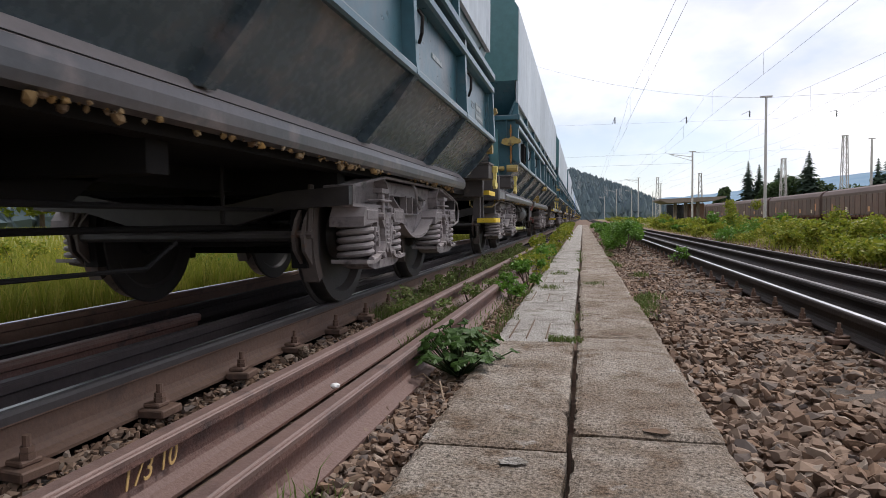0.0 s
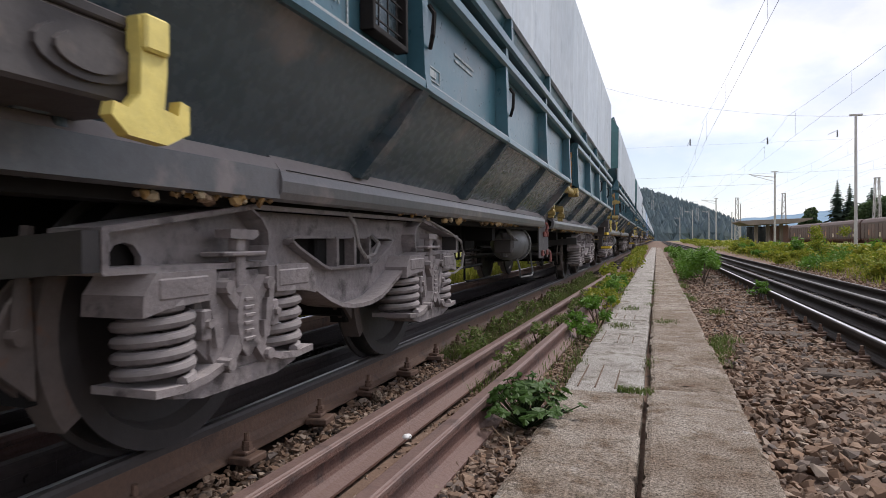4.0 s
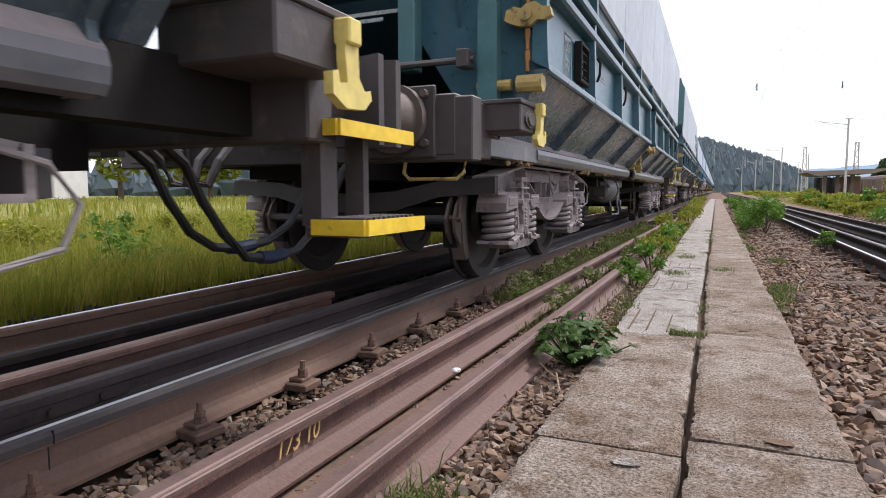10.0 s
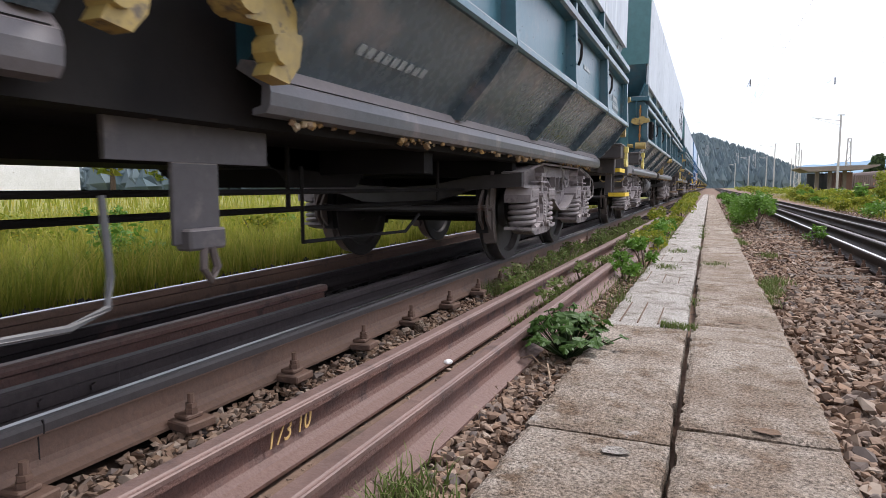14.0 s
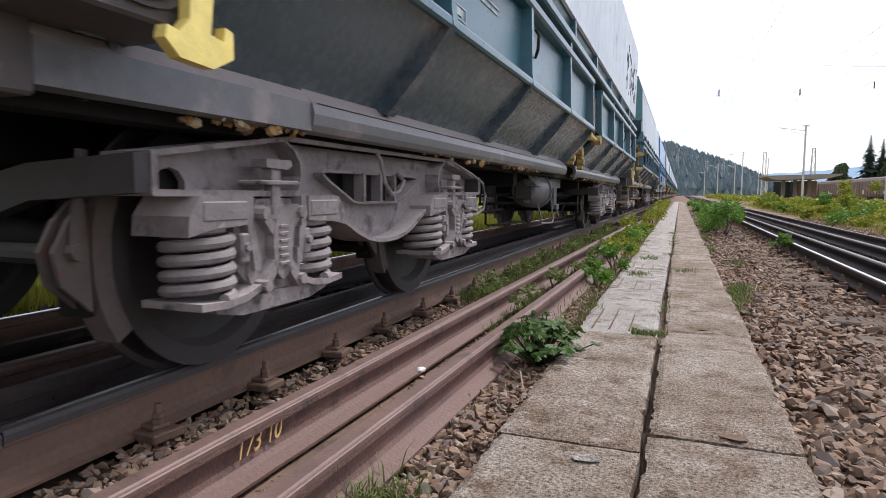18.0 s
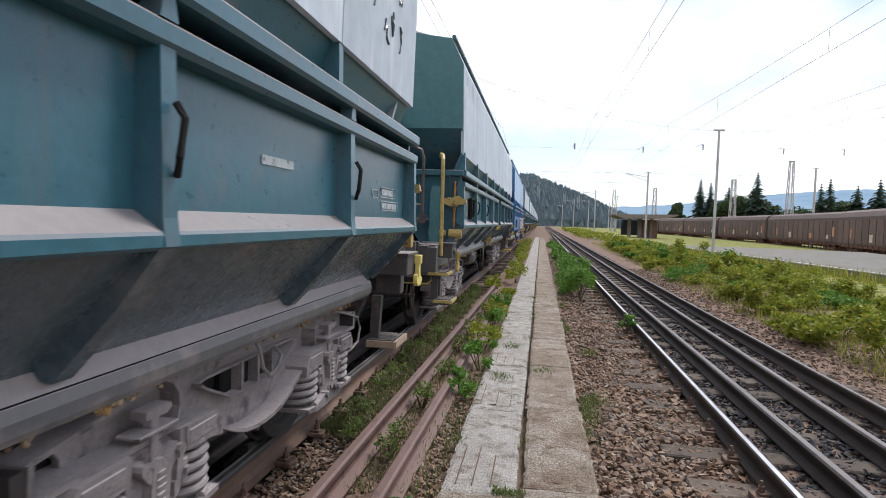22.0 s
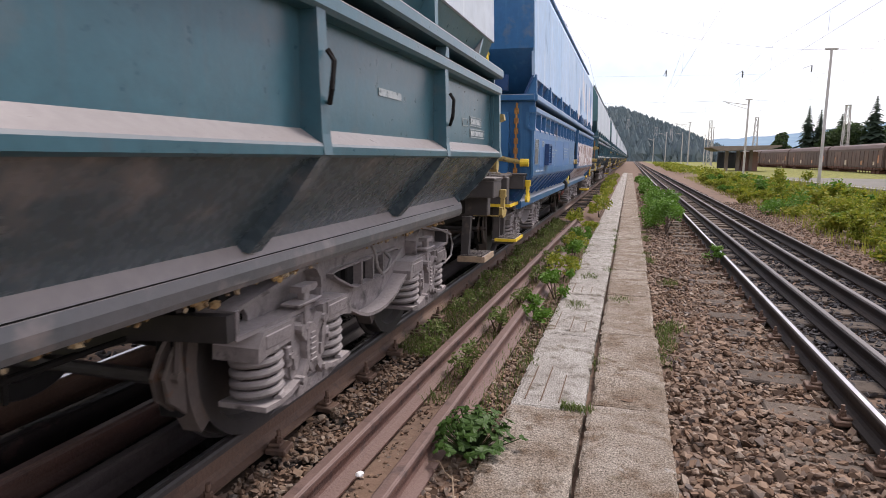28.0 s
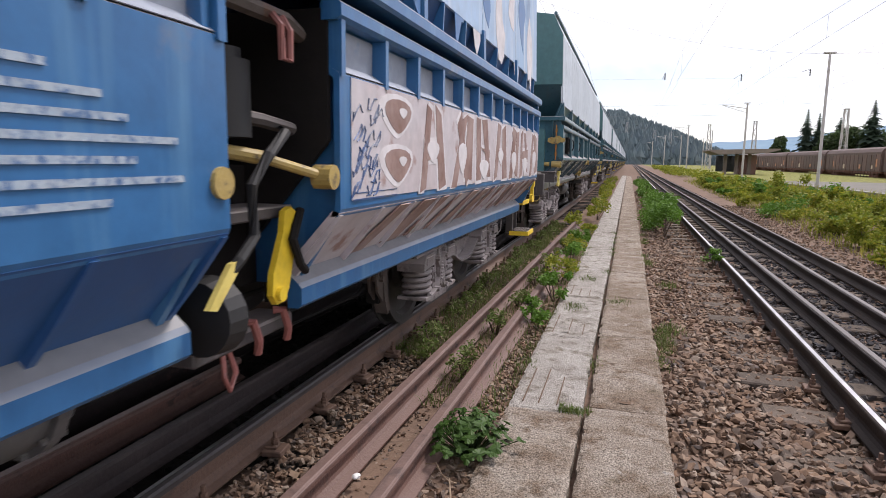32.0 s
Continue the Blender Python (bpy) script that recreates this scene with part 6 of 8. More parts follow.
def rail(name, x, top, y0, y1, mat, label, top_mat=None, h=0.149, kind="structure", bend=0.0, group="", foot=0.125):
    """A rail from y0 to y1; past y = 0 it may drift sideways by bend metres a metre."""
    b = B()
    prof = rail_profile(x, top, h, foot=foot)
    ys = [y0, 0.0, y1] if bend else [y0, y1]
    rings = [[b.verts.new((px + bend * max(0.0, y), y, pz)) for px, pz in prof] for y in ys]
    k = len(prof)
    fs = [b.faces.new((p[i], p[(i + 1) % k], q[(i + 1) % k], q[i])) for p, q in zip(rings, rings[1:]) for i in range(k)]
    fs += [b.faces.new(rings[0][::-1]), b.faces.new(rings[-1])]
    bmesh.ops.recalc_face_normals(b, faces=fs)
    ob = thing(name, b, mat, label, "rail", group, kind)
    if top_mat:
        b = B()
        c, hw = (x - 0.012, 0.010) if name == "rail_left_near" else (x - 0.003, 0.016)
        loft(b, [(c - hw, top - 0.002), (c + hw, top - 0.002), (c + hw - 0.0005, top + 0.0014), (c - hw + 0.0005, top + 0.0014)], y0, y1)
        part("running_band", b, top_mat, ob, "bright wheel-polished band")
    elif kind == "":
        b = B()
        up = [(x - 0.0345, top - 0.022), (x - 0.0345, top - 0.010), (x - 0.022, top + 0.0015), (x + 0.022, top + 0.0015), (x + 0.0345, top - 0.010), (x + 0.0345, top - 0.022)]
        rings = [[b.verts.new((px + bend * max(0.0, y), y, pz)) for px, pz in up] for y in ys]
        fs = [b.faces.new((p[i], p[i + 1], q[i + 1], q[i])) for p, q in zip(rings, rings[1:]) for i in range(5)] + [b.faces.new(rings[0]), b.faces.new(rings[-1])]
        bmesh.ops.recalc_face_normals(b, faces=fs)
        part("rail_head", b, M["rust_top"] if mat == M["rust"] else M["rail_worn"] if x > 0 else mat, ob, "rubbed top of the rail head")
    return ob


LX0, LX1, RX0, RX1 = -1.70, -3.21, 1.555, 3.05
r0 = rail("rail_left_near", LX0, 0.15, -14, 420, M["rust_dark"], "running rail with a brown web and polished top", M["rail_top"], 0.175)
rail("rail_left_far", LX1, 0.15, -14, 420, M["rust_dark"], "running rail with a brown web and polished top", M["rail_top"], 0.175)
rail("rail_right_near", RX0, 0.13, -14, 420, M["rail_track"], "running rail with a brown web and polished top", M["rail_top"])
rail("rail_right_far", RX1, 0.13, -14, 420, M["rail_track"], "running rail with a dark brown web and dull top", M["rail_worn"])
b = B()
loft(b, [(LX0 + 0.030, 0.112), (LX0 + 0.0352, 0.116), (LX0 + 0.0352, 0.139), (LX0 + 0.027, 0.1508), (LX0 - 0.001, 0.1508), (LX0 - 0.001, 0.112)], -14, 420)
part("rail_head", b, M["rail_side"], r0, "dull grey side of the rail head")
# spare rails laid inside both tracks
sp = "long spare rails laid loose"
rail("spare_rail", -2.10, 0.128, -14, 90, M["rail_old"], "dull grey spare rail with a fishplate joint between the running rails", group=sp, kind="")
rail("spare_rail", -2.46, 0.118, -14, 2.3, M["rust"], "rusty red spare rail ending between the running rails", group=sp, kind="")
rail("spare_rail", -2.78, 0.118, -14, 90, M["rail_dark"], "dull grey spare rail between the running rails", group=sp, kind="")
rail("spare_rail", 1.985, 0.118, -14, 300, M["rail_track"], "dull brown spare rail lying between the running rails", group=sp, kind="")
rail("spare_rail", 2.56, 0.118, -14, 300, M["rail_track"], "dark dull spare rail lying between the running rails", group=sp, kind="")
s1 = rail("spare_rail", -1.185, 0.108, -14, 14.6, M["rust"], "rusty spare rail chalked with a number beside the path", bend=0.013, h=0.165, foot=0.15, group=sp, kind="")
s2 = rail("spare_rail", -0.825, 0.108, -14, 8.2, M["rust"], "rusty spare rail lying along the slab path", bend=0.009, h=0.165, foot=0.15, group=sp, kind="")
t = text_part("173 10", "chalk_number", s1, 0.088, (-1.160, 0.065, 0.012), M["number_yellow"])
b = B()
box(b, LX0 - 0.03, LX0 + 0.0360, -0.266, -0.262, 0.112, 0.1505)
box(b, LX0 - 0.005, LX0 + 0.0085, -0.266, -0.262, 0.03, 0.112)
part("rail_joint", b, M["dark"], r0, "narrow gap between two rail lengths")
t.rotation_euler = (radians(90), 0, radians(90))
t.scale.x, t.data.shear = 0.92, 0.25
# joint plates and bolts
b = B()
box(b, -2.092, -2.075, -0.35, 0.32, 0.03, 0.085, 0.004)
for y in (-0.22, 0.0, 0.2):
    rod(b, (-2.075, y, 0.057), (-2.062, y, 0.057), 0.016, 6)
thing("fishplate", b, M["rail_old"], "bolted steel fishplate on the spare rail joint", "fishplate")
# Disc on the uncut web; the hole's shade is its colour.
b = B()
rod(b, (-2.094, -0.33, 0.06), (-2.088, -0.33, 0.06), 0.016, 12)
thing("bolt_hole", b, M["dark"], "dark disc drawing the shaded bolt hole in the spare rail", "hole")


def fastener():
    """Clamp plate with a bolt and nut on the rail foot."""
    b = B()
    box(b, -0.055, 0.055, -0.06, 0.06, -0.02, 0.012, 0.005)
    box(b, -0.05, 0.02, -0.035, 0.035, 0.012, 0.03, 0.005)
    f = thing("rail_fastening", b, M["rust_dark"], "rusty clamp plate and bolt at the rail foot", "fastening", "rail fastenings along the running rails")
    b = B()
    rod(b, (0, 0, 0.03), (0, 0, 0.10), 0.012, 8)
    part("bolt", b, M["rust_dark"], f)
    b = B()
    rod(b, (0, 0, 0.03), (0, 0, 0.048), 0.022, 6)
    rod(b, (0, 0, 0.05), (0, 0, 0.066), 0.020, 6)
    part("nut", b, M["rust_dark"], f)
    return f


fa = fastener()
fa.matrix_basis = pose(-1.585, 0.78 - 0.58 * 3, -0.005)
for i in range(-2, 24):
    copy_thing(fa, pose(-1.585 + 0.006 * math.sin(i * 2.3), 0.78 + 0.58 * i, -0.005, 0, 0, 8 * math.sin(i * 1.9)))
for i in range(0, 30):
    copy_thing(fa, pose(RX0 - 0.10, 1.5 + 0.62 * i, -0.02, 0, 0, 180 + 6 * math.sin(i * 1.3)))

# ---- parked brown wagons, platform, shelter, masts ----


def van(length=22.4):
    v = empty("sliding_wall_wagon", "long brown sliding-wall goods wagon with dusty roof and rusty underframe", "goods wagon", "parked brown wagons")
    h = length / 2
    b = B()
    box(b, -1.38, 1.38, -h + 0.1, h - 0.1, 1.25, 3.35)
    part("body", b, M["frame"], v)
    b = B()
    arc = [(1.44, 3.30), (1.45, 3.55), (1.20, 3.95), (0.7, 4.16), (0, 4.22)]
    loft(b, arc + [(-x, z) for x, z in arc[-2::-1]], -h, h)
    part("roof", b, M["brown_roof"], v)
    n = 14
    for i in range(n):
        y0, y1 = -h + 0.15 + (length - 0.3) * i / n, -h + 0.15 + (length - 0.3) * (i + 1) / n
        b = B()
        box(b, -1.45, -1.385, y0 + 0.06, y1 - 0.06, 1.30, 3.28, 0.012)
        part("wall_panel", b, M["brown_wagon"], v)
    for e in (-1, 1):
        b = B()
        box(b, -1.42, 1.42, e * h - 0.06, e * h + 0.06, 1.2, 3.5, 0.02)
        part("end_frame", b, M["brown_roof"], v)
    b = B()
    box(b, -1.35, 1.35, -h + 0.1, h - 0.1, 1.05, 1.24)
    box(b, -0.4, 0.4, -h, h, 0.75, 1.1)
    part("underframe", b, M["rust_under"], v)
    b = B()
    for i in range(19):
        y = -h + 1.0 + (length - 2.0) * i / 18
        box(b, -1.42, -1.36, y - 0.03, y + 0.03, 0.35, 1.2)
    box(b, -1.44, -1.38, -h + 0.9, h - 0.9, 0.98, 1.03)
    part("side_frame", b, M["rust_under"], v)
    for e in (-1, 1):
        b = B()
        y = e * (h - 3.2)
        for d in (-1.0, 1.0):
            for s in (-0.75, 0.75):
                rod(b, (s - 0.07, y + d, 0.55), (s + 0.07, y + d, 0.55), 0.46, 20)
        box(b, -1.1, 1.1, y - 1.5, y + 1.5, 0.5, 0.85)
        part("bogie", b, M["rust_under"], v)
    for i, (y, z, ww, hh, m) in enumerate(((-h + 1.2, 1.8, 0.45, 0.9, "orange_tag"), (-h + 2.6, 1.55, 0.5, 0.4, "paper"), (-h + 7.0, 1.55, 0.55, 0.5, "orange_tag"), (h - 9.0, 1.5, 0.7, 0.6, "paper"), (h - 4.0, 1.7, 0.3, 0.8, "orange_tag"))):
        b = B()
        box(b, -1.466, -1.452, y, y + ww, z, z + hh)
        part("placard", b, M[m], v)
    return v


vt = van()
spots = [(19.6, 25.5, -11), (24.9, 48.5, -8.5), (27.75, 71.6, -3.5), (28.55, 94.8, -0.7), (28.5, 118, 0.8), (28.0, 141, 1.6), (27.3, 164, 2.0)]
vt.matrix_basis = pose(spots[1][0] + 1.4, spots[1][1], -0.5, 0, 0, spots[1][2])
for i, (x, y, a) in enumerate(spots):
    if i != 1:
        copy_thing(vt, pose(x + 1.4, y, -0.5, 0, 0, a))

# platform strip beside the brown wagons
def strip(bm, a, b_, w0, w1, z0, z1):
    """A long raised slab from point a to point b_, from w0 to w1 to the right of that line."""
    a, b_ = Vector((*a, 0)), Vector((*b_, 0))
    d = (b_ - a).normalized()
    r = Vector((d.y, -d.x, 0))
    q = [a + r * w0, b_ + r * w0, b_ + r * w1, a + r * w1]
    lo = [bm.verts.new((*p.xy, z0)) for p in q]
    hi = [bm.verts.new((*p.xy, z1)) for p in q]
    fs = [bm.faces.new(lo), bm.faces.new(hi)] + [bm.faces.new((lo[i], lo[(i + 1) % 4], hi[(i + 1) % 4], hi[i])) for i in range(4)]
    bmesh.ops.recalc_face_normals(bm, faces=fs)


PA, PB = (14.05, -6.0), (9.1, 49.0)
b = B()
loft(b, [(13.9, -6.0), (8.95, 49.0), (24.0, 49.0), (18.9, 25.0), (16.6, 13.0), (15.2, -6.0)], -0.2, 0.30, "z")
thing("platform", b, M["platform"], "low grey paved platform with a white safety line", "platform", kind="structure")
b = B()
strip(b, PA, PB, 0.12, 0.24, 0.30, 0.304)
thing("trim_white_line", b, M["white_line"], "worn white safety line along the platform", "line", kind="structure")

# waiting shelter
sh = empty("platform_shelter", "low open platform shelter with a flat brown concrete canopy", "shelter")
b = B()
loft(b, [(10.2, 3.05), (11.3, 2.62), (17.2, 2.85), (18.6, 3.25), (18.6, 3.42), (10.2, 3.2)], 88, 97)
part("canopy", b, M["roof_beam"], sh)
for x in (12.6, 14.0, 15.6):
    b = B()
    box(b, x - 0.2, x + 0.2, 91, 91.5, 0.0, 2.8)
    part("column", b, M["roof_beam"], sh)
b = B()
box(b, 14.6, 16.6, 92, 95, 0.0, 2.6)
part("back_wall", b, M["brick"], sh)
b = B()
box(b, 11.8, 14.2, 94, 94.2, 0.3, 2.5)
part("screen", b, M["glass_dark"], sh)


def mast(x, y, top, r=0.11, arm=0.0):
    m = empty("catenary_mast", "slender pale steel catenary mast", "mast", "catenary masts")
    b = B()
    rod(b, (x, y, -0.2), (x, y, top), r, 10, r * 0.7)
    part("post", b, M["mast"], m)
    b = B()
    box(b, x - 0.3, x + 0.3, y - 0.06, y + 0.06, top - 0.03, top + 0.05)
    part("cap", b, M["mast"], m)
    if arm:
        b = B()
        rod(b, (x, y, top - 0.5), (x - arm, y, top - 0.15), 0.035, 6)
        rod(b, (x, y, top - 0.9), (x - arm * 0.9, y, top - 0.25), 0.025, 6)
        part("arm", b, M["mast"], m)
    return m


for x, y, top, r, arm in ((9.75, 36.0, 7.2, 0.085, 0), (10.5, 64.0, 7.1, 0.11, 2.2), (9.4, 112, 7.6, 0.12, 2.4), (22.4, 36.0, 7.3, 0.11, 0), (-6.8, 34.5, 11.0, 0.14, 0), (-6.5, 64, 8, 0.12, 2.6), (-6.5, 112, 8, 0.12, 2.6), (28.5, 70, 8.4, 0.14, 0),
                          (8.4, 165, 8, 0.14, 2), (7.6, 230, 8.5, 0.15, 2), (14, 190, 9, 0.15, 2), (-6.3, 165, 8, 0.14, 2), (22, 210, 9, 0.16, 0), (17.5, 150, 8.5, 0.14, 0)):
    mast(x, y, top, r, arm)


def lattice(x, y, top, w=0.7):
    t = empty("lattice_tower", "tall grey steel lattice tower", "tower", "lattice towers")
    legs = []
    for sx in (-1, 1):
        for sy in (-1, 1):
            b = B()
            rod(b, (x + sx * w, y + sy * w, -0.3), (x + sx * w * 0.5, y + sy * w * 0.5, top), 0.075, 6)
            part("leg", b, M["mast"], t)
    b = B()
    n = int(top / 1.1)
    for i in range(n):
        k0, k1 = 1 - 0.5 * i / n, 1 - 0.5 * (i + 1) / n
        z0, z1 = top * i / n, top * (i + 1) / n
        s = 1 if i % 2 else -1
        for f in (-1, 1):
            rod(b, (x - s * w * k0, y + f * w * k0, z0), (x + s * w * k1, y + f * w * k1, z1), 0.04, 4)
            rod(b, (x + f * w * k0, y - s * w * k0, z0), (x + f * w * k1, y + s * w * k1, z1), 0.04, 4)
        rod(b, (x - w * k1, y - w * k1, z1), (x + w * k1, y - w * k1, z1), 0.03, 4)
    tagged(part("bracing", b, M["mast"], t), kind="stuff")
    b = B()
    box(b, x - w * 0.7, x + w * 0.7, y - 0.4, y + 0.4, top, top + 0.12)
    part("cap", b, M["mast"], t)
    return t


for x, y, top in ((35.2, 60, 12.3), (38.5, 104, 12.6), (31.8, 110, 9.9), (26, 150, 10.5), (19, 170, 11), (-2.5, 420, 26), (14, 400, 20), (24, 420, 20)):
    lattice(x, y, top, 0.55 if y < 200 else 1.2)


def wires(name, lines, r=0.012, label="thin dark overhead wire", group="overhead wires"):
    for pts in lines:
        b = B()
        tube(b, pts, r, 4)
        thing(name, b, M["wire"], label, "wire", group)


def sag(a, b_, d, n=10):
    a, b_ = Vector(a), Vector(b_)
    return [tuple(a.lerp(b_, i / n) - Vector((0, 0, d * 4 * (i / n) * (1 - i / n)))) for i in range(n + 1)]


SY = 34.0
# head-spans between the masts
wires("span_wire", [sag((-6.8, 34.5, 11.0), (9.75, 36, 7.15), 0.85), [(9.75, 36, 7.15), (22.4, 36, 7.25)], 
                    [(-6.5, 64, 6.9), (10.5, 64, 7.0), (28.5, 70, 7.5)], [(-6.5, 64, 5.9), (10.5, 64, 6.0)], [(-6.5, 112, 6.9), (9.4, 112, 7.3)], [(22.4, 36, 7.2), (40, 35, 8.2)], [(22.4, 36, 6.1), (40, 35, 6.2)]], 0.0075)
wires("span_wire", [[(-6.8, 34.4, 5.95), (9.7, 35.9, 5.98)], [(9.75, 36, 6.0), (22.4, 36, 6.1)]], 0.003)
# droppers' insulators on the head-span
for x, z in ((1.62, 5.95), (5.2, 5.9), (8.33, 6.15), (-2.4, 5.95), (12.6, 6.1), (15.8, 6.15), (18.8, 6.2)):
    b = B()
    y = 32.3 + 0.3 * (x - 1.6) * 0.6
    rod(b, (x, y, z - 0.05), (x, y, z - 0.38), 0.022, 8)
    for i in range(3):
        rod(b, (x, y, z - 0.12 - i * 0.1), (x, y, z - 0.15 - i * 0.1), 0.045, 8)
    ins = thing("insulator", b, M["insul"], "dark hanging insulator on the span wire", "insulator", "insulators")
    b = B()
    rod(b, (x, y, z - 0.05), (x, y + (35.2 - y), z + 0.02), 0.012, 4)
    part("link", b, M["wire"], ins)
ends = []
for x in (-2.45, 2.3, 6.2, 10.6, 14.4, 18.5):
    lines = []
    for y0, y1 in ((-30, 34.5), (34.5, 64), (64, 112), (112, 170), (170, 300)):
        lines.append(sag((x + 0.1, y0, 7.0), (x, y1, 7.0), 0.9 if y0 < 0 else 0.7))
        lines.append([(x + (0.25 if y0 < 0 else 0.1), y0, 5.72), (x, y1, 5.72)])
    wires("contact_wire", lines, 0.0055)
    for y in range(-4, 64, 9):
        f = (y + 30) / 64.5 if y < 34 else (y - 34.5) / 29.5
        z = 7.0 - (0.9 if y < 34 else 0.7) * 4 * f * (1 - f)
        ends.append([(x + 0.05, y, z), (x + 0.05, y, 5.72)])
wires("dropper", ends, 0.004)

# glazed hall with a steep lean-to roof, and chimneyed works behind the wagons
hall = empty("glazed_hall", "dark glazed hall under a steep grey single-pitch roof", "building")
b = B()
loft(b, [(36.9, 0.0), (50, 0.0), (50, 2.6), (46.0, 3.6), (35.5, 8.9)], 66, 68)
part("glazing", b, M["glass_dark"], hall)
b = B()
loft(b, [(35.0, 9.45), (35.1, 9.25), (46.0, 3.6), (51, 2.7), (51, 2.9), (46.1, 3.85)], 65.5, 68.5)
part("roof", b, M["roof_metal"], hall)
for i in range(6):
    b = B()
    x = 36.6 + i * 1.8
    box(b, x - 0.08, x + 0.08, 65.9, 66.0, 0, 8.6 - (x - 34.8) * 0.50)
    part("mullion", b, M["roof_metal"], hall)
works = empty("works_building", "pale grey works building with a flue", "building")
b = B()
box(b, 62, 78, 98, 108, 0, 9.2)
part("wall", b, M["roof_metal"], works)
b = B()
rod(b, (63.5, 103, 9), (63.5, 103, 11.6), 0.4, 10)
part("chimney", b, M["roof_metal"], works)
# white building beyond the meadow
wb = empty("white_house", "white rendered building at the far edge of the meadow", "building")
b = B()
box(b, -74, -58, 30.5, 42, -0.2, 7)
part("wall", b, M["render_white"], wb)
b = B()
loft(b, [(-75, 7), (-57, 7), (-66, 11)], 30, 42.5)
part("roof", b, M["brick"], wb)

# ---- hills and far mountains ----


def ridge(name, pts, y_of, base, mat, label, depth=120):
    """A wooded ridge: crest heights by bearing, with a slope towards the viewer."""
    vs, fs = [], []
    n = 9
    for i, (az, dist, h) in enumerate(pts):
        for j in range(n):
            k = j / (n - 1)
            d = dist - depth * (1 - k)
            z = base + (h - base) * (k ** 0.75)
            a = radians(az)
            vs.append((d * math.sin(a), d * math.cos(a), z))
    for i in range(len(pts) - 1):
        for j in range(n - 1):
            fs.append((i * n + j, (i + 1) * n + j, (i + 1) * n + j + 1, i * n + j + 1))
    return tagged(new(name, mesh_from(name, vs, fs, mat, True)), label, "hill", kind="structure")


def crest(fn, az0, az1, dist, step=0.25):
    out = []
    a = az0
    while a <= az1:
        out.append((a, dist, dist * math.tan(radians(max(0.05, fn(a)))) + 1.6))
        a += step
    return out


hill_el = lambda a: 4.6 - 0.02 * a * a if a < -6 else (3.9 - 0.32 * (a + 1.0) - 0.012 * (a + 1) ** 2 if a > -1 else 3.9 + 0.04 * (-1 - a))
tooth = lambda a: 0.10 * noise.noise(Vector((a * 2.7, 0, 0))) + 0.07 * noise.noise(Vector((a * 9, 3, 0)))
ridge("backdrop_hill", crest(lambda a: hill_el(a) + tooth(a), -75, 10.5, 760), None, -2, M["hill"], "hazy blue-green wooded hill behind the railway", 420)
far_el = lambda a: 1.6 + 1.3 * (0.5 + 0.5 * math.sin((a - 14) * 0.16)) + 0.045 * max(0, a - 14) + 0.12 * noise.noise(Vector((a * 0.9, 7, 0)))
ridge("backdrop_mountains", crest(far_el, 4, 80, 2600, 0.5), None, -5, M["hill_far"], "far mountains coloured pale blue with haze", 900)


def far_wood(name, count, place, size, mat, label):
    """Crowns of a far wood: tapered leaf tufts scattered on a slope."""
    vs, fs = [], []
    for i in range(count):
        x, y, z = place()
        h = size * rng.uniform(0.6, 1.35)
        w = h * rng.uniform(0.20, 0.42)
        o = len(vs)
        k = 5
        a0 = rng.uniform(0, 6.28)
        vs.append((x, y, z + h))
        for q, (fr, fw) in enumerate(((0.62, 0.62), (0.3, 1.0), (0.0, 0.7))):
            for j in range(k):
                a = a0 + 2 * math.pi * j / k + q * 0.5
                rr = w * fw * rng.uniform(0.7, 1.2)
                vs.append((x + rr * math.cos(a), y + rr * math.sin(a), z + h * fr + rng.uniform(-0.04, 0.04) * h))
        for j in range(k):
            fs.append((o, o + 1 + j, o + 1 + (j + 1) % k))
            for q in (0, 1):
                a, c = o + 1 + q * k, o + 1 + (q + 1) * k
                fs.append((a + j, c + j, c + (j + 1) % k, a + (j + 1) % k))
    ob = new(name, mesh_from(name, vs, fs, mat))
    return tagged(ob, label, "wood", kind="stuff")


def on_hill():
    a = rng.uniform(-40, 10.3)
    k = rng.uniform(0.0, 1.0) ** 1.25
    d = 760 - 420 * (1 - k)
    top = 760 * math.tan(radians(max(0.05, hill_el(a)))) + 1.6
    return d * math.sin(radians(a)), d * math.cos(radians(a)), -2 + (top + 2) * k ** 0.75 - 2.0


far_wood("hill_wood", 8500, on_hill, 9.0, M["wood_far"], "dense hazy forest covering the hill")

# ---- trees ----


def leaf_cloud(n, centre_fn, size, flat=0.0, tri=False, rg=rng):
    """n small leaves (folded quads) about points given by centre_fn."""
    c = np.array([centre_fn() for _ in range(n)])
    u = rg.normal(size=(n, 3))
    u[:, 2] *= 0.6
    u /= np.linalg.norm(u, axis=1)[:, None]
    v = np.cross(u, rg.normal(size=(n, 3)))
    v /= np.linalg.norm(v, axis=1)[:, None]
    s = size * rg.uniform(0.6, 1.3, (n, 1))
    p0, p1, p2, p3 = c - u * s, c + v * s * 0.45, c + u * s, c - v * s * 0.45
    vs = np.stack([p0, p1, p2, p3], 1).reshape(-1, 3)
    fs = (np.arange(n)[:, None] * 4 + np.arange(4)).tolist()
    return vs.tolist(), fs


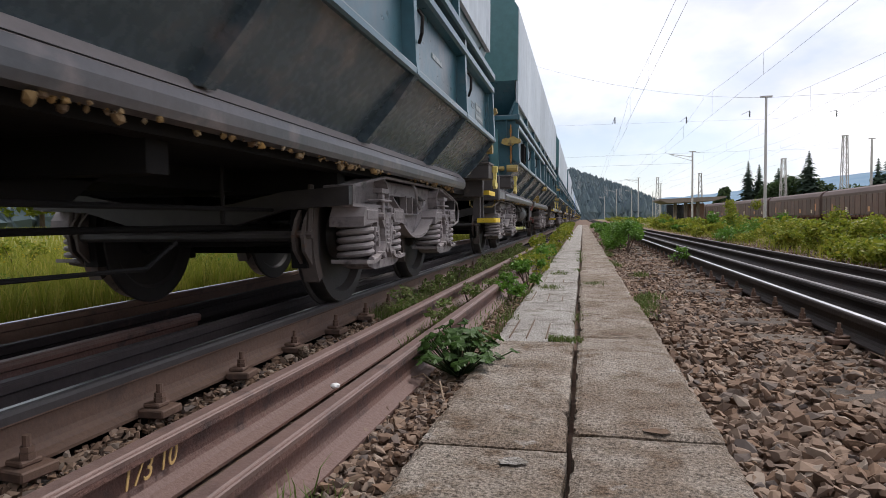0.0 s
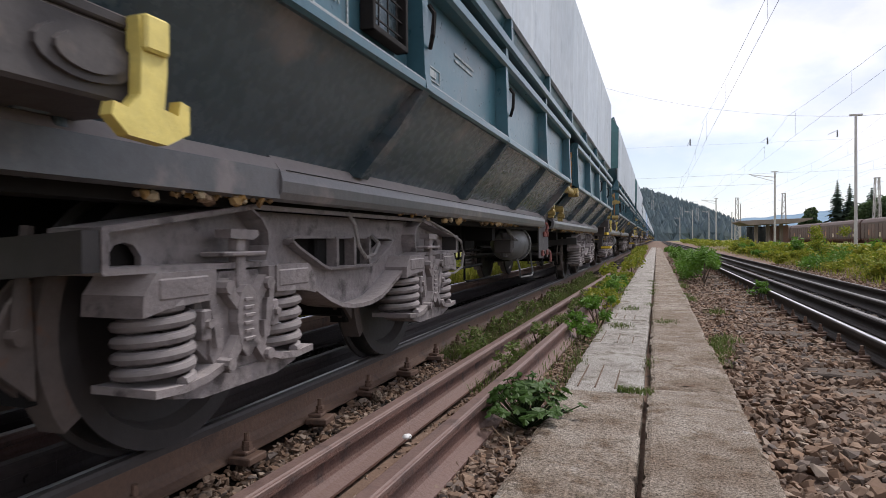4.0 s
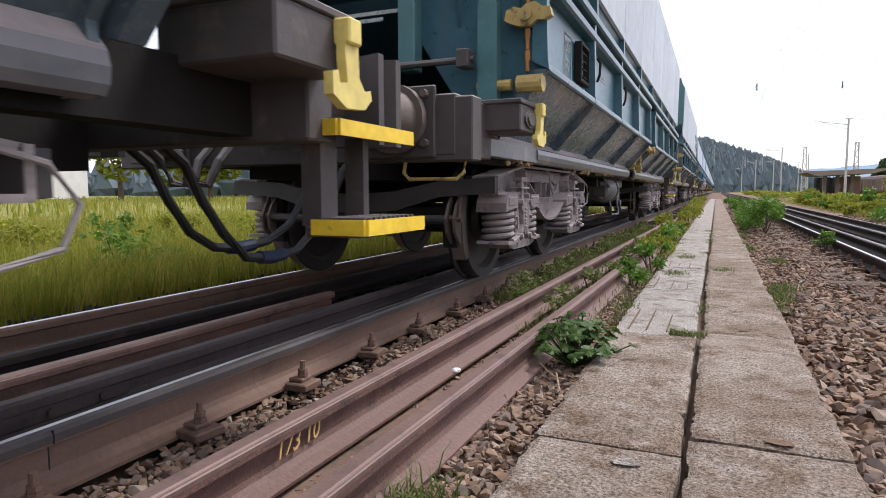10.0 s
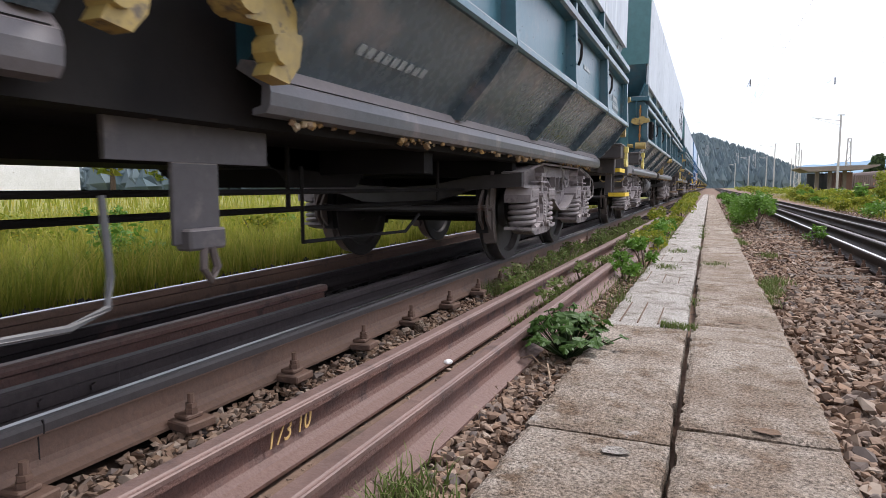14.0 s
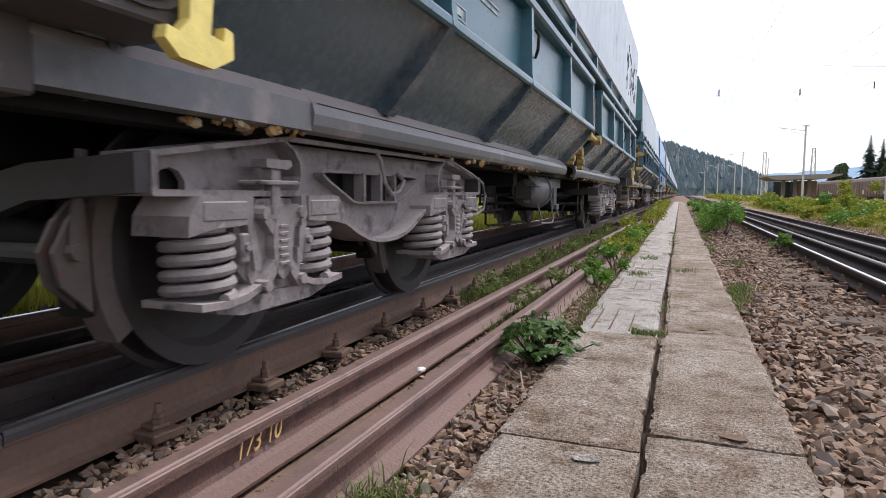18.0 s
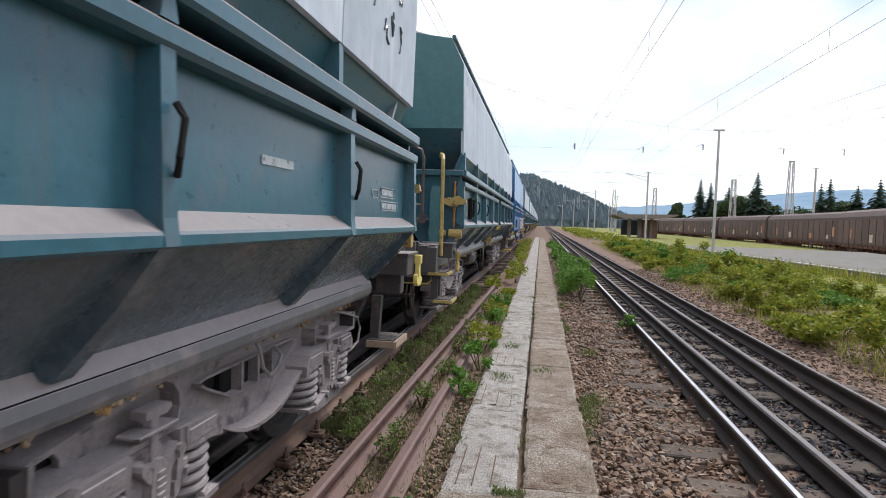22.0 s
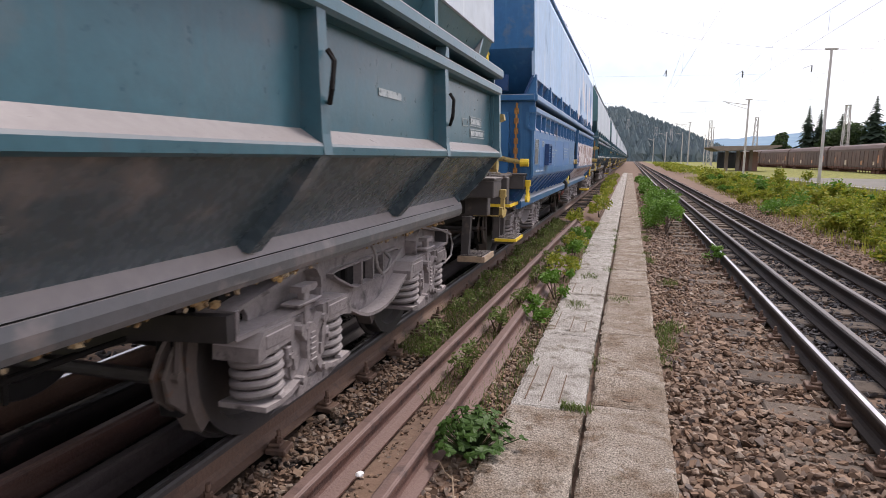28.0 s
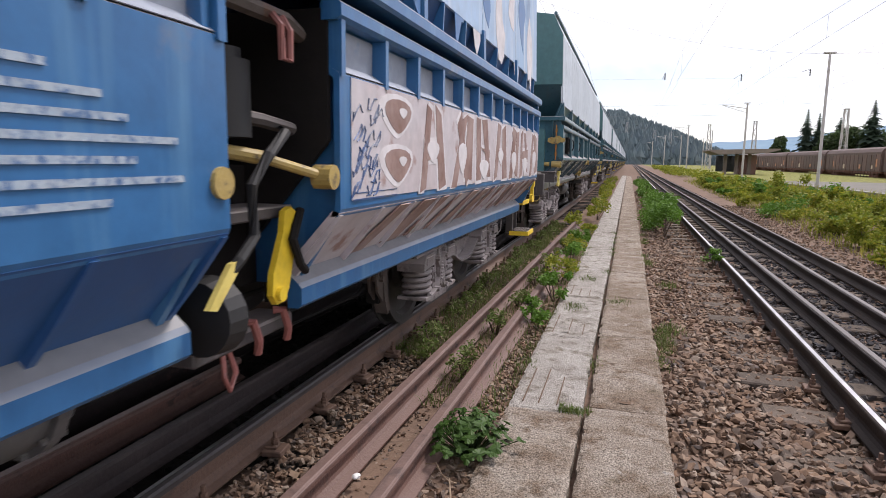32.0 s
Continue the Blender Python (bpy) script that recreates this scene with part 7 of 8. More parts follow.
def conifer(x, y, h, w):
    t = empty("spruce_tree", "tall dark green spruce behind the brown wagons", "tree", "trees behind the station")
    b = B()
    rod(b, (x, y, -0.5), (x, y, h * 0.97), w * 0.10, 8, 0.03)
    part("trunk", b, M["bark"], t)
    vs, fs = [], []
    lay = int(h * 2.2)
    for i in range(lay):
        f = (i + 0.5) / lay
        z = h * (0.08 + 0.92 * f)
        r = w * (1 - f) ** 0.85 * rng.uniform(0.75, 1.15) + 0.12
        k = 9 if f < 0.7 else 6
        for j in range(k):
            a = 2 * math.pi * (j + rng.uniform(-0.3, 0.3)) / k + i
            rr = r * rng.uniform(0.7, 1.15)
            o = len(vs)
            dx, dy = math.cos(a), math.sin(a)
            ww = rr * 0.30 + 0.08
            vs += [(x + dx * 0.05, y + dy * 0.05, z + 0.25), (x + dx * rr * 0.6 - dy * ww, y + dy * rr * 0.6 + dx * ww, z - 0.12 * rr), (x + dx * rr, y + dy * rr, z - 0.34 * rr), (x + dx * rr * 0.6 + dy * ww, y + dy * rr * 0.6 - dx * ww, z - 0.12 * rr)]
            fs += [(o, o + 1, o + 2), (o, o + 2, o + 3)]
    c = new("crown", mesh_from("crown", vs, fs, M["pine"]))
    c.parent = t


def broadleaf(x, y, h, w, mat="leaf_dark"):
    t = empty("broadleaf_tree", "rounded dark green tree behind the wagons", "tree", "trees behind the station")
    b = B()
    rod(b, (x, y, -0.5), (x, y, h * 0.5), 0.25, 8, 0.15)
    for q in range(4):
        a = q * 1.6
        rod(b, (x, y, h * 0.35), (x + math.cos(a) * w * 0.5, y + math.sin(a) * w * 0.5, h * 0.7), 0.10, 6, 0.04)
    part("trunk", b, M["bark"], t)
    blobs = [(x + rng.uniform(-0.6, 0.6) * w, y + rng.uniform(-0.6, 0.6) * w, h * rng.uniform(0.4, 0.85), w * rng.uniform(0.3, 0.5)) for _ in range(9)]

    def pt():
        bx, by, bz, br = blobs[rng.integers(len(blobs))]
        d = rng.normal(size=3)
        d /= np.linalg.norm(d)
        return np.array((bx, by, bz)) + d * br * rng.uniform(0.75, 1.05)
    vs, fs = leaf_cloud(1500, pt, 0.42)
    c = new("crown", mesh_from("crown", vs, fs, M[mat]))
    c.parent = t


def at(az, d):
    return d * math.sin(radians(az)), d * math.cos(radians(az)) - 1.4


for az, d, h, w in ((13.4, 150, 11.2, 2.0), (14.2, 152, 10.6, 2.0), (17.7, 140, 11.8, 2.4), (15.6, 155, 9.9, 3.0), (22.2, 130, 9.2, 2.0), (22.8, 134, 10.2, 2.0), (24.6, 128, 8.8, 2.4), (26.0, 120, 9.2, 2.6), (27.6, 125, 10.0, 2.6), (30.5, 130, 10.5, 2.6), (32, 120, 9.5, 2.4), (34, 120, 10, 2.6)):
    conifer(*at(az, d), h * 1.12, w * 1.7)
for az, d, h, w in ((11.6, 160, 7.0, 2.4), (15.3, 148, 7.6, 3.6), (16.6, 146, 7.4, 3.4), (18.7, 145, 6.8, 3.4), (20.0, 150, 6.2, 3.6), (21.4, 140, 6.0, 3.2), (23.8, 130, 6.4, 3.2), (25.3, 126, 6.6, 3.4), (28.8, 126, 7.2, 3.6), (31.5, 130, 7.4, 3.8)):
    broadleaf(*at(az, d), h * 1.15, w * 1.1)
# trees and bushes past the meadow
for x, y, h, w in ((-46, 36, 7, 4), (-40, 40, 6, 4), (-34, 46, 7.5, 4.5), (-28, 56, 6, 4), (-50, 48, 9, 5), (-24, 70, 7, 4.5), (-38, 60, 8, 5), (-20, 90, 8, 5), (-55, 28, 6, 4), (-62, 22, 7, 4), (-70, 12, 8, 5), (-66, 2, 8, 5)):
    broadleaf(x, y, h, w, "leaf")
far_wood("meadow_edge_wood", 500, lambda: (rng.uniform(-120, -30), rng.uniform(60, 130), -0.5), 6.0, M["wood_far"], "row of bushes along the far edge of the meadow")

# ---- low plants ----


def blades(n, place, h0, h1, w, mat, name, label, lean=0.35, kind="stuff", category="grass"):
    p = np.array([place() for _ in range(n)])
    h = rng.uniform(h0, h1, n)
    a = rng.uniform(0, 6.283, n)
    la = rng.uniform(0, 6.283, n)
    lk = rng.uniform(0.05, lean, n) * h
    dx, dy = np.cos(a) * w, np.sin(a) * w
    lx, ly = np.cos(la) * lk, np.sin(la) * lk
    v = np.zeros((n, 5, 3))
    v[:, 0] = p + np.stack([-dx, -dy, 0 * h], 1)
    v[:, 1] = p + np.stack([dx, dy, 0 * h], 1)
    v[:, 2] = p + np.stack([dx * 0.7 + lx * 0.35, dy * 0.7 + ly * 0.35, h * 0.6], 1)
    v[:, 3] = p + np.stack([-dx * 0.7 + lx * 0.35, -dy * 0.7 + ly * 0.35, h * 0.6], 1)
    v[:, 4] = p + np.stack([lx, ly, h * (1 - 0.15 * lean)], 1)
    base = np.arange(n) * 5
    fs = [(b0, b0 + 1, b0 + 2, b0 + 3) for b0 in base.tolist()] + [(b0 + 3, b0 + 2, b0 + 4) for b0 in base.tolist()]
    return tagged(new(name, mesh_from(name, v.reshape(-1, 3).tolist(), fs, mat)), label, category, kind=kind)


def meadow_pt():
    y = rng.uniform(-6, 1) + 26 * rng.random() ** 1.5
    x = -4.3 - 12 * rng.random() ** 1.7
    return x, y, ground_height(x, y)


blades(60000, meadow_pt, 0.14, 0.60, 0.006, M["grass"], "meadow_grass", "tall yellow-green meadow grass beyond the train", 0.6)
blades(9000, lambda: (-16 - 44 * rng.random(), rng.uniform(-20, 60), ground_height(-20, 0) + 0.05), 0.3, 0.7, 0.03, M["grass"], "far_meadow_grass", "yellow-green meadow farther off", 0.5)


def flower_pt():
    x, y, z = meadow_pt()
    return np.array((x - 0.8, y, z + rng.uniform(0.45, 0.65)))


vs, fs = leaf_cloud(2600, flower_pt, 0.016)
tagged(new("meadow_flowers", mesh_from("meadow_flowers", vs, fs, M["flower"])), "small yellow flowers in the meadow", "flowers", kind="stuff")


def bush(x, y, h, w, n, size, mat, name="bush", label="leafy green bush beside the track", group="bushes along the tracks", ly=1.0):
    blobs = [(x + rng.uniform(-0.7, 0.7) * w, y + rng.uniform(-0.7, 0.7) * w * ly, rng.uniform(0.15, 0.75) * h, w * rng.uniform(0.25, 0.5)) for _ in range(7)]

    def pt():
        bx, by, bz, br = blobs[rng.integers(len(blobs))]
        d = rng.normal(size=3)
        d /= np.linalg.norm(d)
        q = np.array((bx, by, bz)) + d * br * rng.uniform(0.3, 1.05) * np.array((1, ly, 0.8 * h / w if w > h else 0.9))
        q[2] = max(-0.06, q[2])
        return q
    t = empty(name, label, "bush", group)
    vs, fs = leaf_cloud(n, pt, size)
    c = new("foliage", mesh_from("foliage", vs, fs, M[mat]))
    c.parent = t
    b = B()
    for q in range(4):
        bx, by, bz, br = blobs[q]
        rod(b, (x + rng.uniform(-0.1, 0.1) * w, y, -0.12), (bx, by, max(0.05, bz)), 0.012, 5, 0.005)
    part("stem", b, M["bark"], t)


# the overgrown strip right of the right-hand track
for i in range(116):
    y = 6.0 + 44 * (i / 116) ** 1.25 + rng.uniform(-0.5, 0.5)
    x = 4.05 + 0.016 * y + (3.6 if y < 28 else 3.0) * rng.random()
    big = rng.random() < 0.42
    h = rng.uniform(0.9, 1.15) if rng.random() < 0.07 else rng.uniform(0.5, 0.8) if big else rng.uniform(0.25, 0.45)
    near = y < 20
    bush(x, y, h, rng.uniform(0.4, 0.8), 1400 if near else 600, 0.046 if near else 0.08, "leaf" if rng.random() < 0.8 else "leaf_fresh")
for i in range(34):
    y = 48 + i * 3.4
    bush(4.7 + 0.01 * y + rng.uniform(-0.4, 3.0), y, rng.uniform(0.6, 1.0), 1.5, 300, 0.13, "leaf", ly=1.6)
bush(5.0, 20.5, 1.5, 0.6, 1200, 0.05, "leaf")


def strip_pt():
    y = 5.5 + 50 * rng.random() ** 1.6
    x = 3.9 + 0.012 * y + 4.6 * rng.random()
    return x, y, ground_height(x, y)


blades(16000, strip_pt, 0.06, 0.34, 0.006, M["grass"], "verge_weeds", "tall weeds on the strip beside the platform", 0.6)


def platform_weed_pt():
    f = rng.random()
    return 13.9 - 4.95 * f - 0.5 + rng.normal() * 0.35, -6.0 + 55.0 * f, 0.0


blades(3600, platform_weed_pt, 0.2, 0.6, 0.012, M["grass"], "platform_weeds", "yellow-green weeds along the platform edge", 0.5)
# leafy growth in the meadow
for i in range(44):
    x, y = -4.9 - 5.5 * rng.random() ** 1.3, rng.uniform(-1, 24)
    bush(x, y, rng.uniform(0.28, 0.62), rng.uniform(0.35, 0.8), 420, 0.045, "leaf" if rng.random() < 0.6 else "leaf_fresh", label="leafy weeds among the meadow grass", group="meadow weeds")
# clumps between path and tracks
for i in range(7):
    bush(0.98 + rng.uniform(-0.14, 0.16), 12.6 + i * 1.15, rng.uniform(0.55, 0.8), 0.48, 1100, 0.038, "leaf_fresh", label="dense fresh green clump beside the slab path", ly=1.4)
for i in range(10):
    bush(0.95 + rng.uniform(-0.2, 0.2), 21 + i * 2.6, rng.uniform(0.35, 0.6), 0.4, 420, 0.06, "leaf_fresh", label="dense fresh green clump beside the slab path", ly=2.4)
bush(1.42, 8.6, 0.30, 0.16, 420, 0.026, "leaf_fresh", label="small bright green plant at the rail", ly=1.5)
bush(-0.66, 4.6, 0.20, 0.16, 520, 0.026, "leaf_fresh", label="fresh green leafy weed at the path edge", ly=2.0)
bush(-0.60, 5.7, 0.30, 0.20, 700, 0.028, "leaf_fresh", label="fresh green leafy weed at the path edge", ly=1.8)
for i in range(5):
    bush(-0.66 + rng.uniform(-0.06, 0.06), 7.0 + i * 1.3, rng.uniform(0.22, 0.40), 0.24, 600, 0.03, "leaf_fresh" if i % 2 else "leaf", label="green weeds at the path edge", ly=2.4)
for i in range(14):
    bush(-0.85 + rng.uniform(-0.15, 0.25), 14 + i * 2.4, rng.uniform(0.35, 0.6), 0.32, 300, 0.05, "leaf", label="green weeds at the path edge", ly=3)
for i in range(8):
    bush(-1.02 + 0.011 * (3 + i * 1.2), 3.0 + i * 1.2, rng.uniform(0.10, 0.2), 0.12, 320, 0.02, "weed", label="feathery green weed between the spare rails", ly=3)
for i in range(9):
    bush(-1.42 + rng.uniform(-0.06, 0.06), 3.4 + i * 1.25, rng.uniform(0.12, 0.22), 0.15, 420, 0.02, "weed", label="feathery green weed along the running rail", ly=3)


def weed_pt():
    y = 3.2 + 11 * rng.random() ** 1.3
    return -1.45 + rng.uniform(-0.16, 0.2), y, -0.07


blades(5200, weed_pt, 0.04, 0.17, 0.003, M["weed"], "rail_weeds", "thin weeds growing along the running rail", 0.9)


def weed_pt2():
    y = 2.3 + 11 * rng.random() ** 1.2
    return rng.choice((-0.68, -1.0)) + rng.uniform(-0.13, 0.13) + 0.01 * y, y, -0.07


blades(3000, weed_pt2, 0.03, 0.11, 0.003, M["weed"], "path_weeds", "thin weeds between the spare rails and the slabs", 0.9)
blades(260, lambda: (-0.10 + rng.uniform(-0.10, 0.10), 2.37 + rng.normal() * 0.03, -0.005), 0.015, 0.05, 0.003, M["weed"], "moss_tuft", "flat mossy tuft in the slab joint", 1.5)
blades(300, lambda: (-0.70 + rng.normal() * 0.07, 0.05 + rng.normal() * 0.08, -0.06), 0.03, 0.12, 0.003, M["weed"], "weed_tuft", "small pale weed tuft in the ballast", 1.2)
for px, py in ((0.62, 4.6), (0.70, 6.8), (-0.35, 5.2), (0.1, 5.6), (-0.3, 6.9)):
    blades(140, lambda px=px, py=py: (px + rng.normal() * 0.06, py + rng.normal() * 0.1, -0.02), 0.02, 0.08, 0.003, M["weed"], "weed_tuft", "small weed tuft on the path", 1.3)


for i in range(26):
    py = 3.0 + 11 * rng.random()
    px = (0.47, -0.04, -0.52, 0.55)[i % 4] + rng.normal() * 0.03
    blades(90, lambda px=px, py=py: (px + rng.normal() * 0.04, py + rng.normal() * 0.10, -0.03), 0.02, 0.07, 0.003, M["weed"], "weed_tuft", "small weed tuft in a slab joint", 1.4)


def lobed_plant(x, y, n):
    """Low plant with large lobed, toothed leaves on thin stalks."""
    t = empty("leafy_plant", "low plant with dark lobed leaves at the slab edge", "plant")
    b = B()
    for i in range(n):
        a = i * 2.4 + rng.uniform(-0.3, 0.3)
        f = (i + 1) / n
        r = (0.03 + 0.20 * f ** 0.8) * rng.uniform(0.75, 1.2)
        h = 0.17 * (1 - 0.7 * f) + rng.uniform(-0.05, 0.05)
        cx, cy, cz = x + r * math.cos(a), y + 1.15 * r * math.sin(a), max(-0.03, h)
        rod(b, (x, y, -0.07), (cx, cy, cz), 0.003, 4)
        lb = B()
        s = rng.uniform(0.022, 0.046)
        out = []
        for q in range(23):
            u = q / 22
            ang = radians(-150 + 300 * u)
            lob = 0.40 + 0.62 * abs(math.cos(2.5 * ang * 0.6)) ** 0.8 - (0.16 if q % 2 else 0)
            out.append((s * lob * math.cos(ang), s * lob * math.sin(ang)))
        c = lb.verts.new((0, 0, 0.0))
        ring = [lb.verts.new((px, py, -0.25 * (px * px + py * py) / s + 0.006 * math.sin(7 * q))) for q, (px, py) in enumerate(out)]
        for q in range(len(ring)):
            lb.faces.new((c, ring[q], ring[(q + 1) % len(ring)]))
        tilt = Matrix.Translation((cx, cy, cz)) @ Matrix.Rotation(a, 4, "Z") @ Matrix.Rotation(radians(rng.uniform(10, 42)), 4, "Y") @ Matrix.Rotation(radians(rng.uniform(-20, 20)), 4, "X")
        bmesh.ops.transform(lb, matrix=tilt, verts=lb.verts[:])
        part("leaf", lb, M["leaf_plant"], t)
    part("stalk", b, M["leaf_dark"], t)


lobed_plant(-0.60, 1.70, 125)

# small loose things on the ballast
b = B()
tube(b, [(-0.79, 1.50, -0.03), (-0.72, 1.47, 0.0), (-0.66, 1.38, -0.01), (-0.61, 1.33, 0.005), (-0.56, 1.18, -0.03)], 0.004, 5)
tube(b, [(-0.66, 1.38, -0.01), (-0.62, 1.36, -0.025), (-0.58, 1.36, -0.03)], 0.003, 5)
thing("twig", b, M["dry"], "thin dry pale twig on the ballast", "twig")


def pebble(x, y, z, r, mat, name, label, sq=(1, 1.3, 0.6)):
    b = B()
    bmesh.ops.create_icosphere(b, subdivisions=2, radius=r)
    for v in b.verts:
        k = 1 + 0.25 * noise.noise(v.co * (2.2 / r) + Vector((x * 9, y * 7, 0)))
        v.co = Vector((v.co.x * sq[0] * k, v.co.y * sq[1] * k, v.co.z * sq[2] * k)) + Vector((x, y, z))
    return thing(name, b, mat, label, "stone", smooth=False)


pebble(-1.06, 1.24, -0.012, 0.020, M["render_white"], "white_pebble", "small white pebble lying on the spare rail foot")
pebble(-1.505, 1.87, -0.01, 0.032, M["concrete"], "pale_stone", "pale rounded stone beside the running rail", (1, 1, 1.1))

# ---- motion ----
RUN = [(0, -0.64), (1, 1.43), (2, 3.50), (4, 7.90), (6, 12.30), (8, 16.79), (10, 21.40), (12, 26.03), (13.5, 29.52), (15.5, 34.29), (17, 37.95), (19, 42.85), (21, 47.84), (22.5, 51.60), (23.5, 54.06), (24.5, 56.59), (25.5, 59.30), (26.5, 62.16), (27.5, 65.05), (28.5, 67.96), (29.5, 70.85), (30.5, 73.68), (32, 77.86)]


def run_at(t):
    """How far the train has rolled at t seconds (smooth through RUN)."""
    ts, ss = [a for a, _ in RUN], [c for _, c in RUN]
    i = max(0, min(len(ts) - 2, sum(q <= t for q in ts) - 1))
    slope = lambda j: (ss[min(j + 1, len(ts) - 1)] - ss[max(j - 1, 0)]) / (ts[min(j + 1, len(ts) - 1)] - ts[max(j - 1, 0)])
    h = ts[i + 1] - ts[i]
    u = (t - ts[i]) / h
    return (2 * u ** 3 - 3 * u * u + 1) * ss[i] + (u ** 3 - 2 * u * u + u) * h * slope(i) + (-2 * u ** 3 + 3 * u * u) * ss[i + 1] + (u ** 3 - u * u) * h * slope(i + 1)


def motions():
    """The train rolls past towards the viewer; the wheels of the nearer wagons turn with it."""
    steps = [0.5 * i for i in range(65)]
    turns = [0.2 * i for i in range(161)]
    for k, w in wagons:
        walk(w, [(t, pose(TRACK_X, wagon_offset(k) - run_at(t), 0)) for t in steps])
        if k > 6:
            continue
        for bo in [o for o in w.children if o.name.split(".")[0] == "bogie"]:
            for ws in [o for o in bo.children if o.name.split(".")[0] == "wheelset"]:
                x, y, z = ws.location
                walk(ws, [(t, pose(x, y, z, math.degrees(run_at(t) / 0.46))) for t in turns])

# ---- sleepers, slabs and ballast ----


def sleeper_mesh(w, l, h, seed):
    b = B()
    box(b, -l / 2, l / 2, -w / 2, w / 2, -h, 0, 0.012)
    bmesh.ops.subdivide_edges(b, edges=[e for e in b.edges if e.calc_length() > 1], cuts=5)
    for v in b.verts:
        v.co += Vector((0, 0.012 * noise.noise(v.co * 3 + Vector((seed, 0, 0))), 0.010 * noise.noise(v.co * 4 + Vector((0, seed, 0)))))
    return finish(b, "sleeper")


SL = [sleeper_mesh(0.25, 2.5, 0.15, q) for q in range(3)]
for m_ in SL:
    m_.materials.append(M["sleeper"])
# Left-hand copies take the sleeper colour with shade put in.
SL_SHADE = [m_.copy() for m_ in SL]
for m_ in SL_SHADE:
    m_.materials[0] = M["sleeper_shaded"]
for name, xc, top, y0, pitch, count in (("trackbed_right", 2.28, -0.044, 0.35, 0.63, 110), ("trackbed_left", -2.455, -0.075, -0.95, 0.58, 110)):
    bed = empty(name, "row of weathered sleepers half sunk in ballast", "sleepers", kind="structure")
    for i in range(count):
        o = new("sleeper", (SL if xc > 0 else SL_SHADE)[i % 3])
        o.parent = bed
        o.location = (xc + 0.03 * math.sin(i * 2.1), y0 + pitch * i, top + 0.008 * math.sin(i * 1.7))
        o.rotation_euler.z = radians(0.8 * math.sin(i * 3.3))


def slab_mesh(w, l, h, seed, cracks=0):
    """A worn concrete slab with chipped edges and pitted top."""
    b = B()
    nx, ny = 16, 52
    rim = lambda u, k: 0.018 * noise.noise(Vector((u * 11, seed * 3.1, k))) + 0.030 * max(0, noise.noise(Vector((u * 3.3, seed * 1.7, k + 5)))) ** 1
    top = []
    for j in range(ny + 1):
        row = []
        for i in range(nx + 1):
            u, v = i / nx, j / ny
            x = -w / 2 + w * u
            y = -l / 2 + l * v
            if i == 0:
                x += abs(rim(v * l * 2, 1))
            if i == nx:
                x -= abs(rim(v * l * 2, 2))
            if j == 0:
                y += 0.4 * abs(rim(u, 3))
            if j == ny:
                y -= 0.4 * abs(rim(u, 4))
            edge = min(i, nx - i, j, ny - j)
            z = -0.010 if edge == 0 else 0.0
            z += 0.004 * noise.noise(Vector((x * 5, y * 5, seed))) + 0.0025 * noise.noise(Vector((x * 22, y * 22, seed)))
            row.append(b.verts.new((x, y, z)))
        top.append(row)
    for j in range(ny):
        for i in range(nx):
            b.faces.new((top[j][i], top[j][i + 1], top[j + 1][i + 1], top[j + 1][i]))
    loop = top[0][:] + [top[j][nx] for j in range(1, ny + 1)] + top[ny][nx - 1::-1] + [top[j][0] for j in range(ny - 1, 0, -1)]
    low = [b.verts.new((v.co.x, v.co.y, -h)) for v in loop]
    for i in range(len(loop)):
        k = (i + 1) % len(loop)
        b.faces.new((loop[k], loop[i], low[i], low[k]))
    bmesh.ops.recalc_face_normals(b, faces=b.faces[:])
    return finish(b, "slab")


pav = empty("pavement_path", "narrow path of two rows of worn concrete slabs", "path", kind="structure")
SLA = [slab_mesh(0.468, 1.712, 0.12, q) for q in range(4)]
SLB = [slab_mesh(0.478, 1.682, 0.12, 9 + q) for q in range(4)]
for q in SLA + SLB:
    q.materials.append(M["concrete"])
SLC = [m_.copy() for m_ in SLA]
for q in SLC:
    q.materials[0] = M["concrete_pale"]
for i in range(-2, 40):
    pale = i >= 1
    o = new("slab", (SLC if pale else SLA)[i % 4])
    o.parent = pav
    o.location = (-0.285 - (0.006 if pale else 0.002), 0.63 + 0.86 + 1.715 * i, -0.010 if pale else 0.0)
    o.rotation_euler = (radians(0.15 * math.sin(i * 2.0)), radians(0.25 * math.sin(i * 1.1)), radians(0.35 * math.sin(i * 1.7)))
    o = new("slab", SLB[(i * 3) % 4])
    o.parent = pav
    o.location = (0.205 + (0.008 * math.sin(i * 1.9)), 0.80 + 0.845 + 1.685 * i, 0.003 * math.sin(i * 2.2))
    o.rotation_euler = (radians(0.2 * math.sin(i * 1.4)), radians(0.25 * math.sin(i * 2.1)), radians(0.4 * math.sin(i * 2.7)))
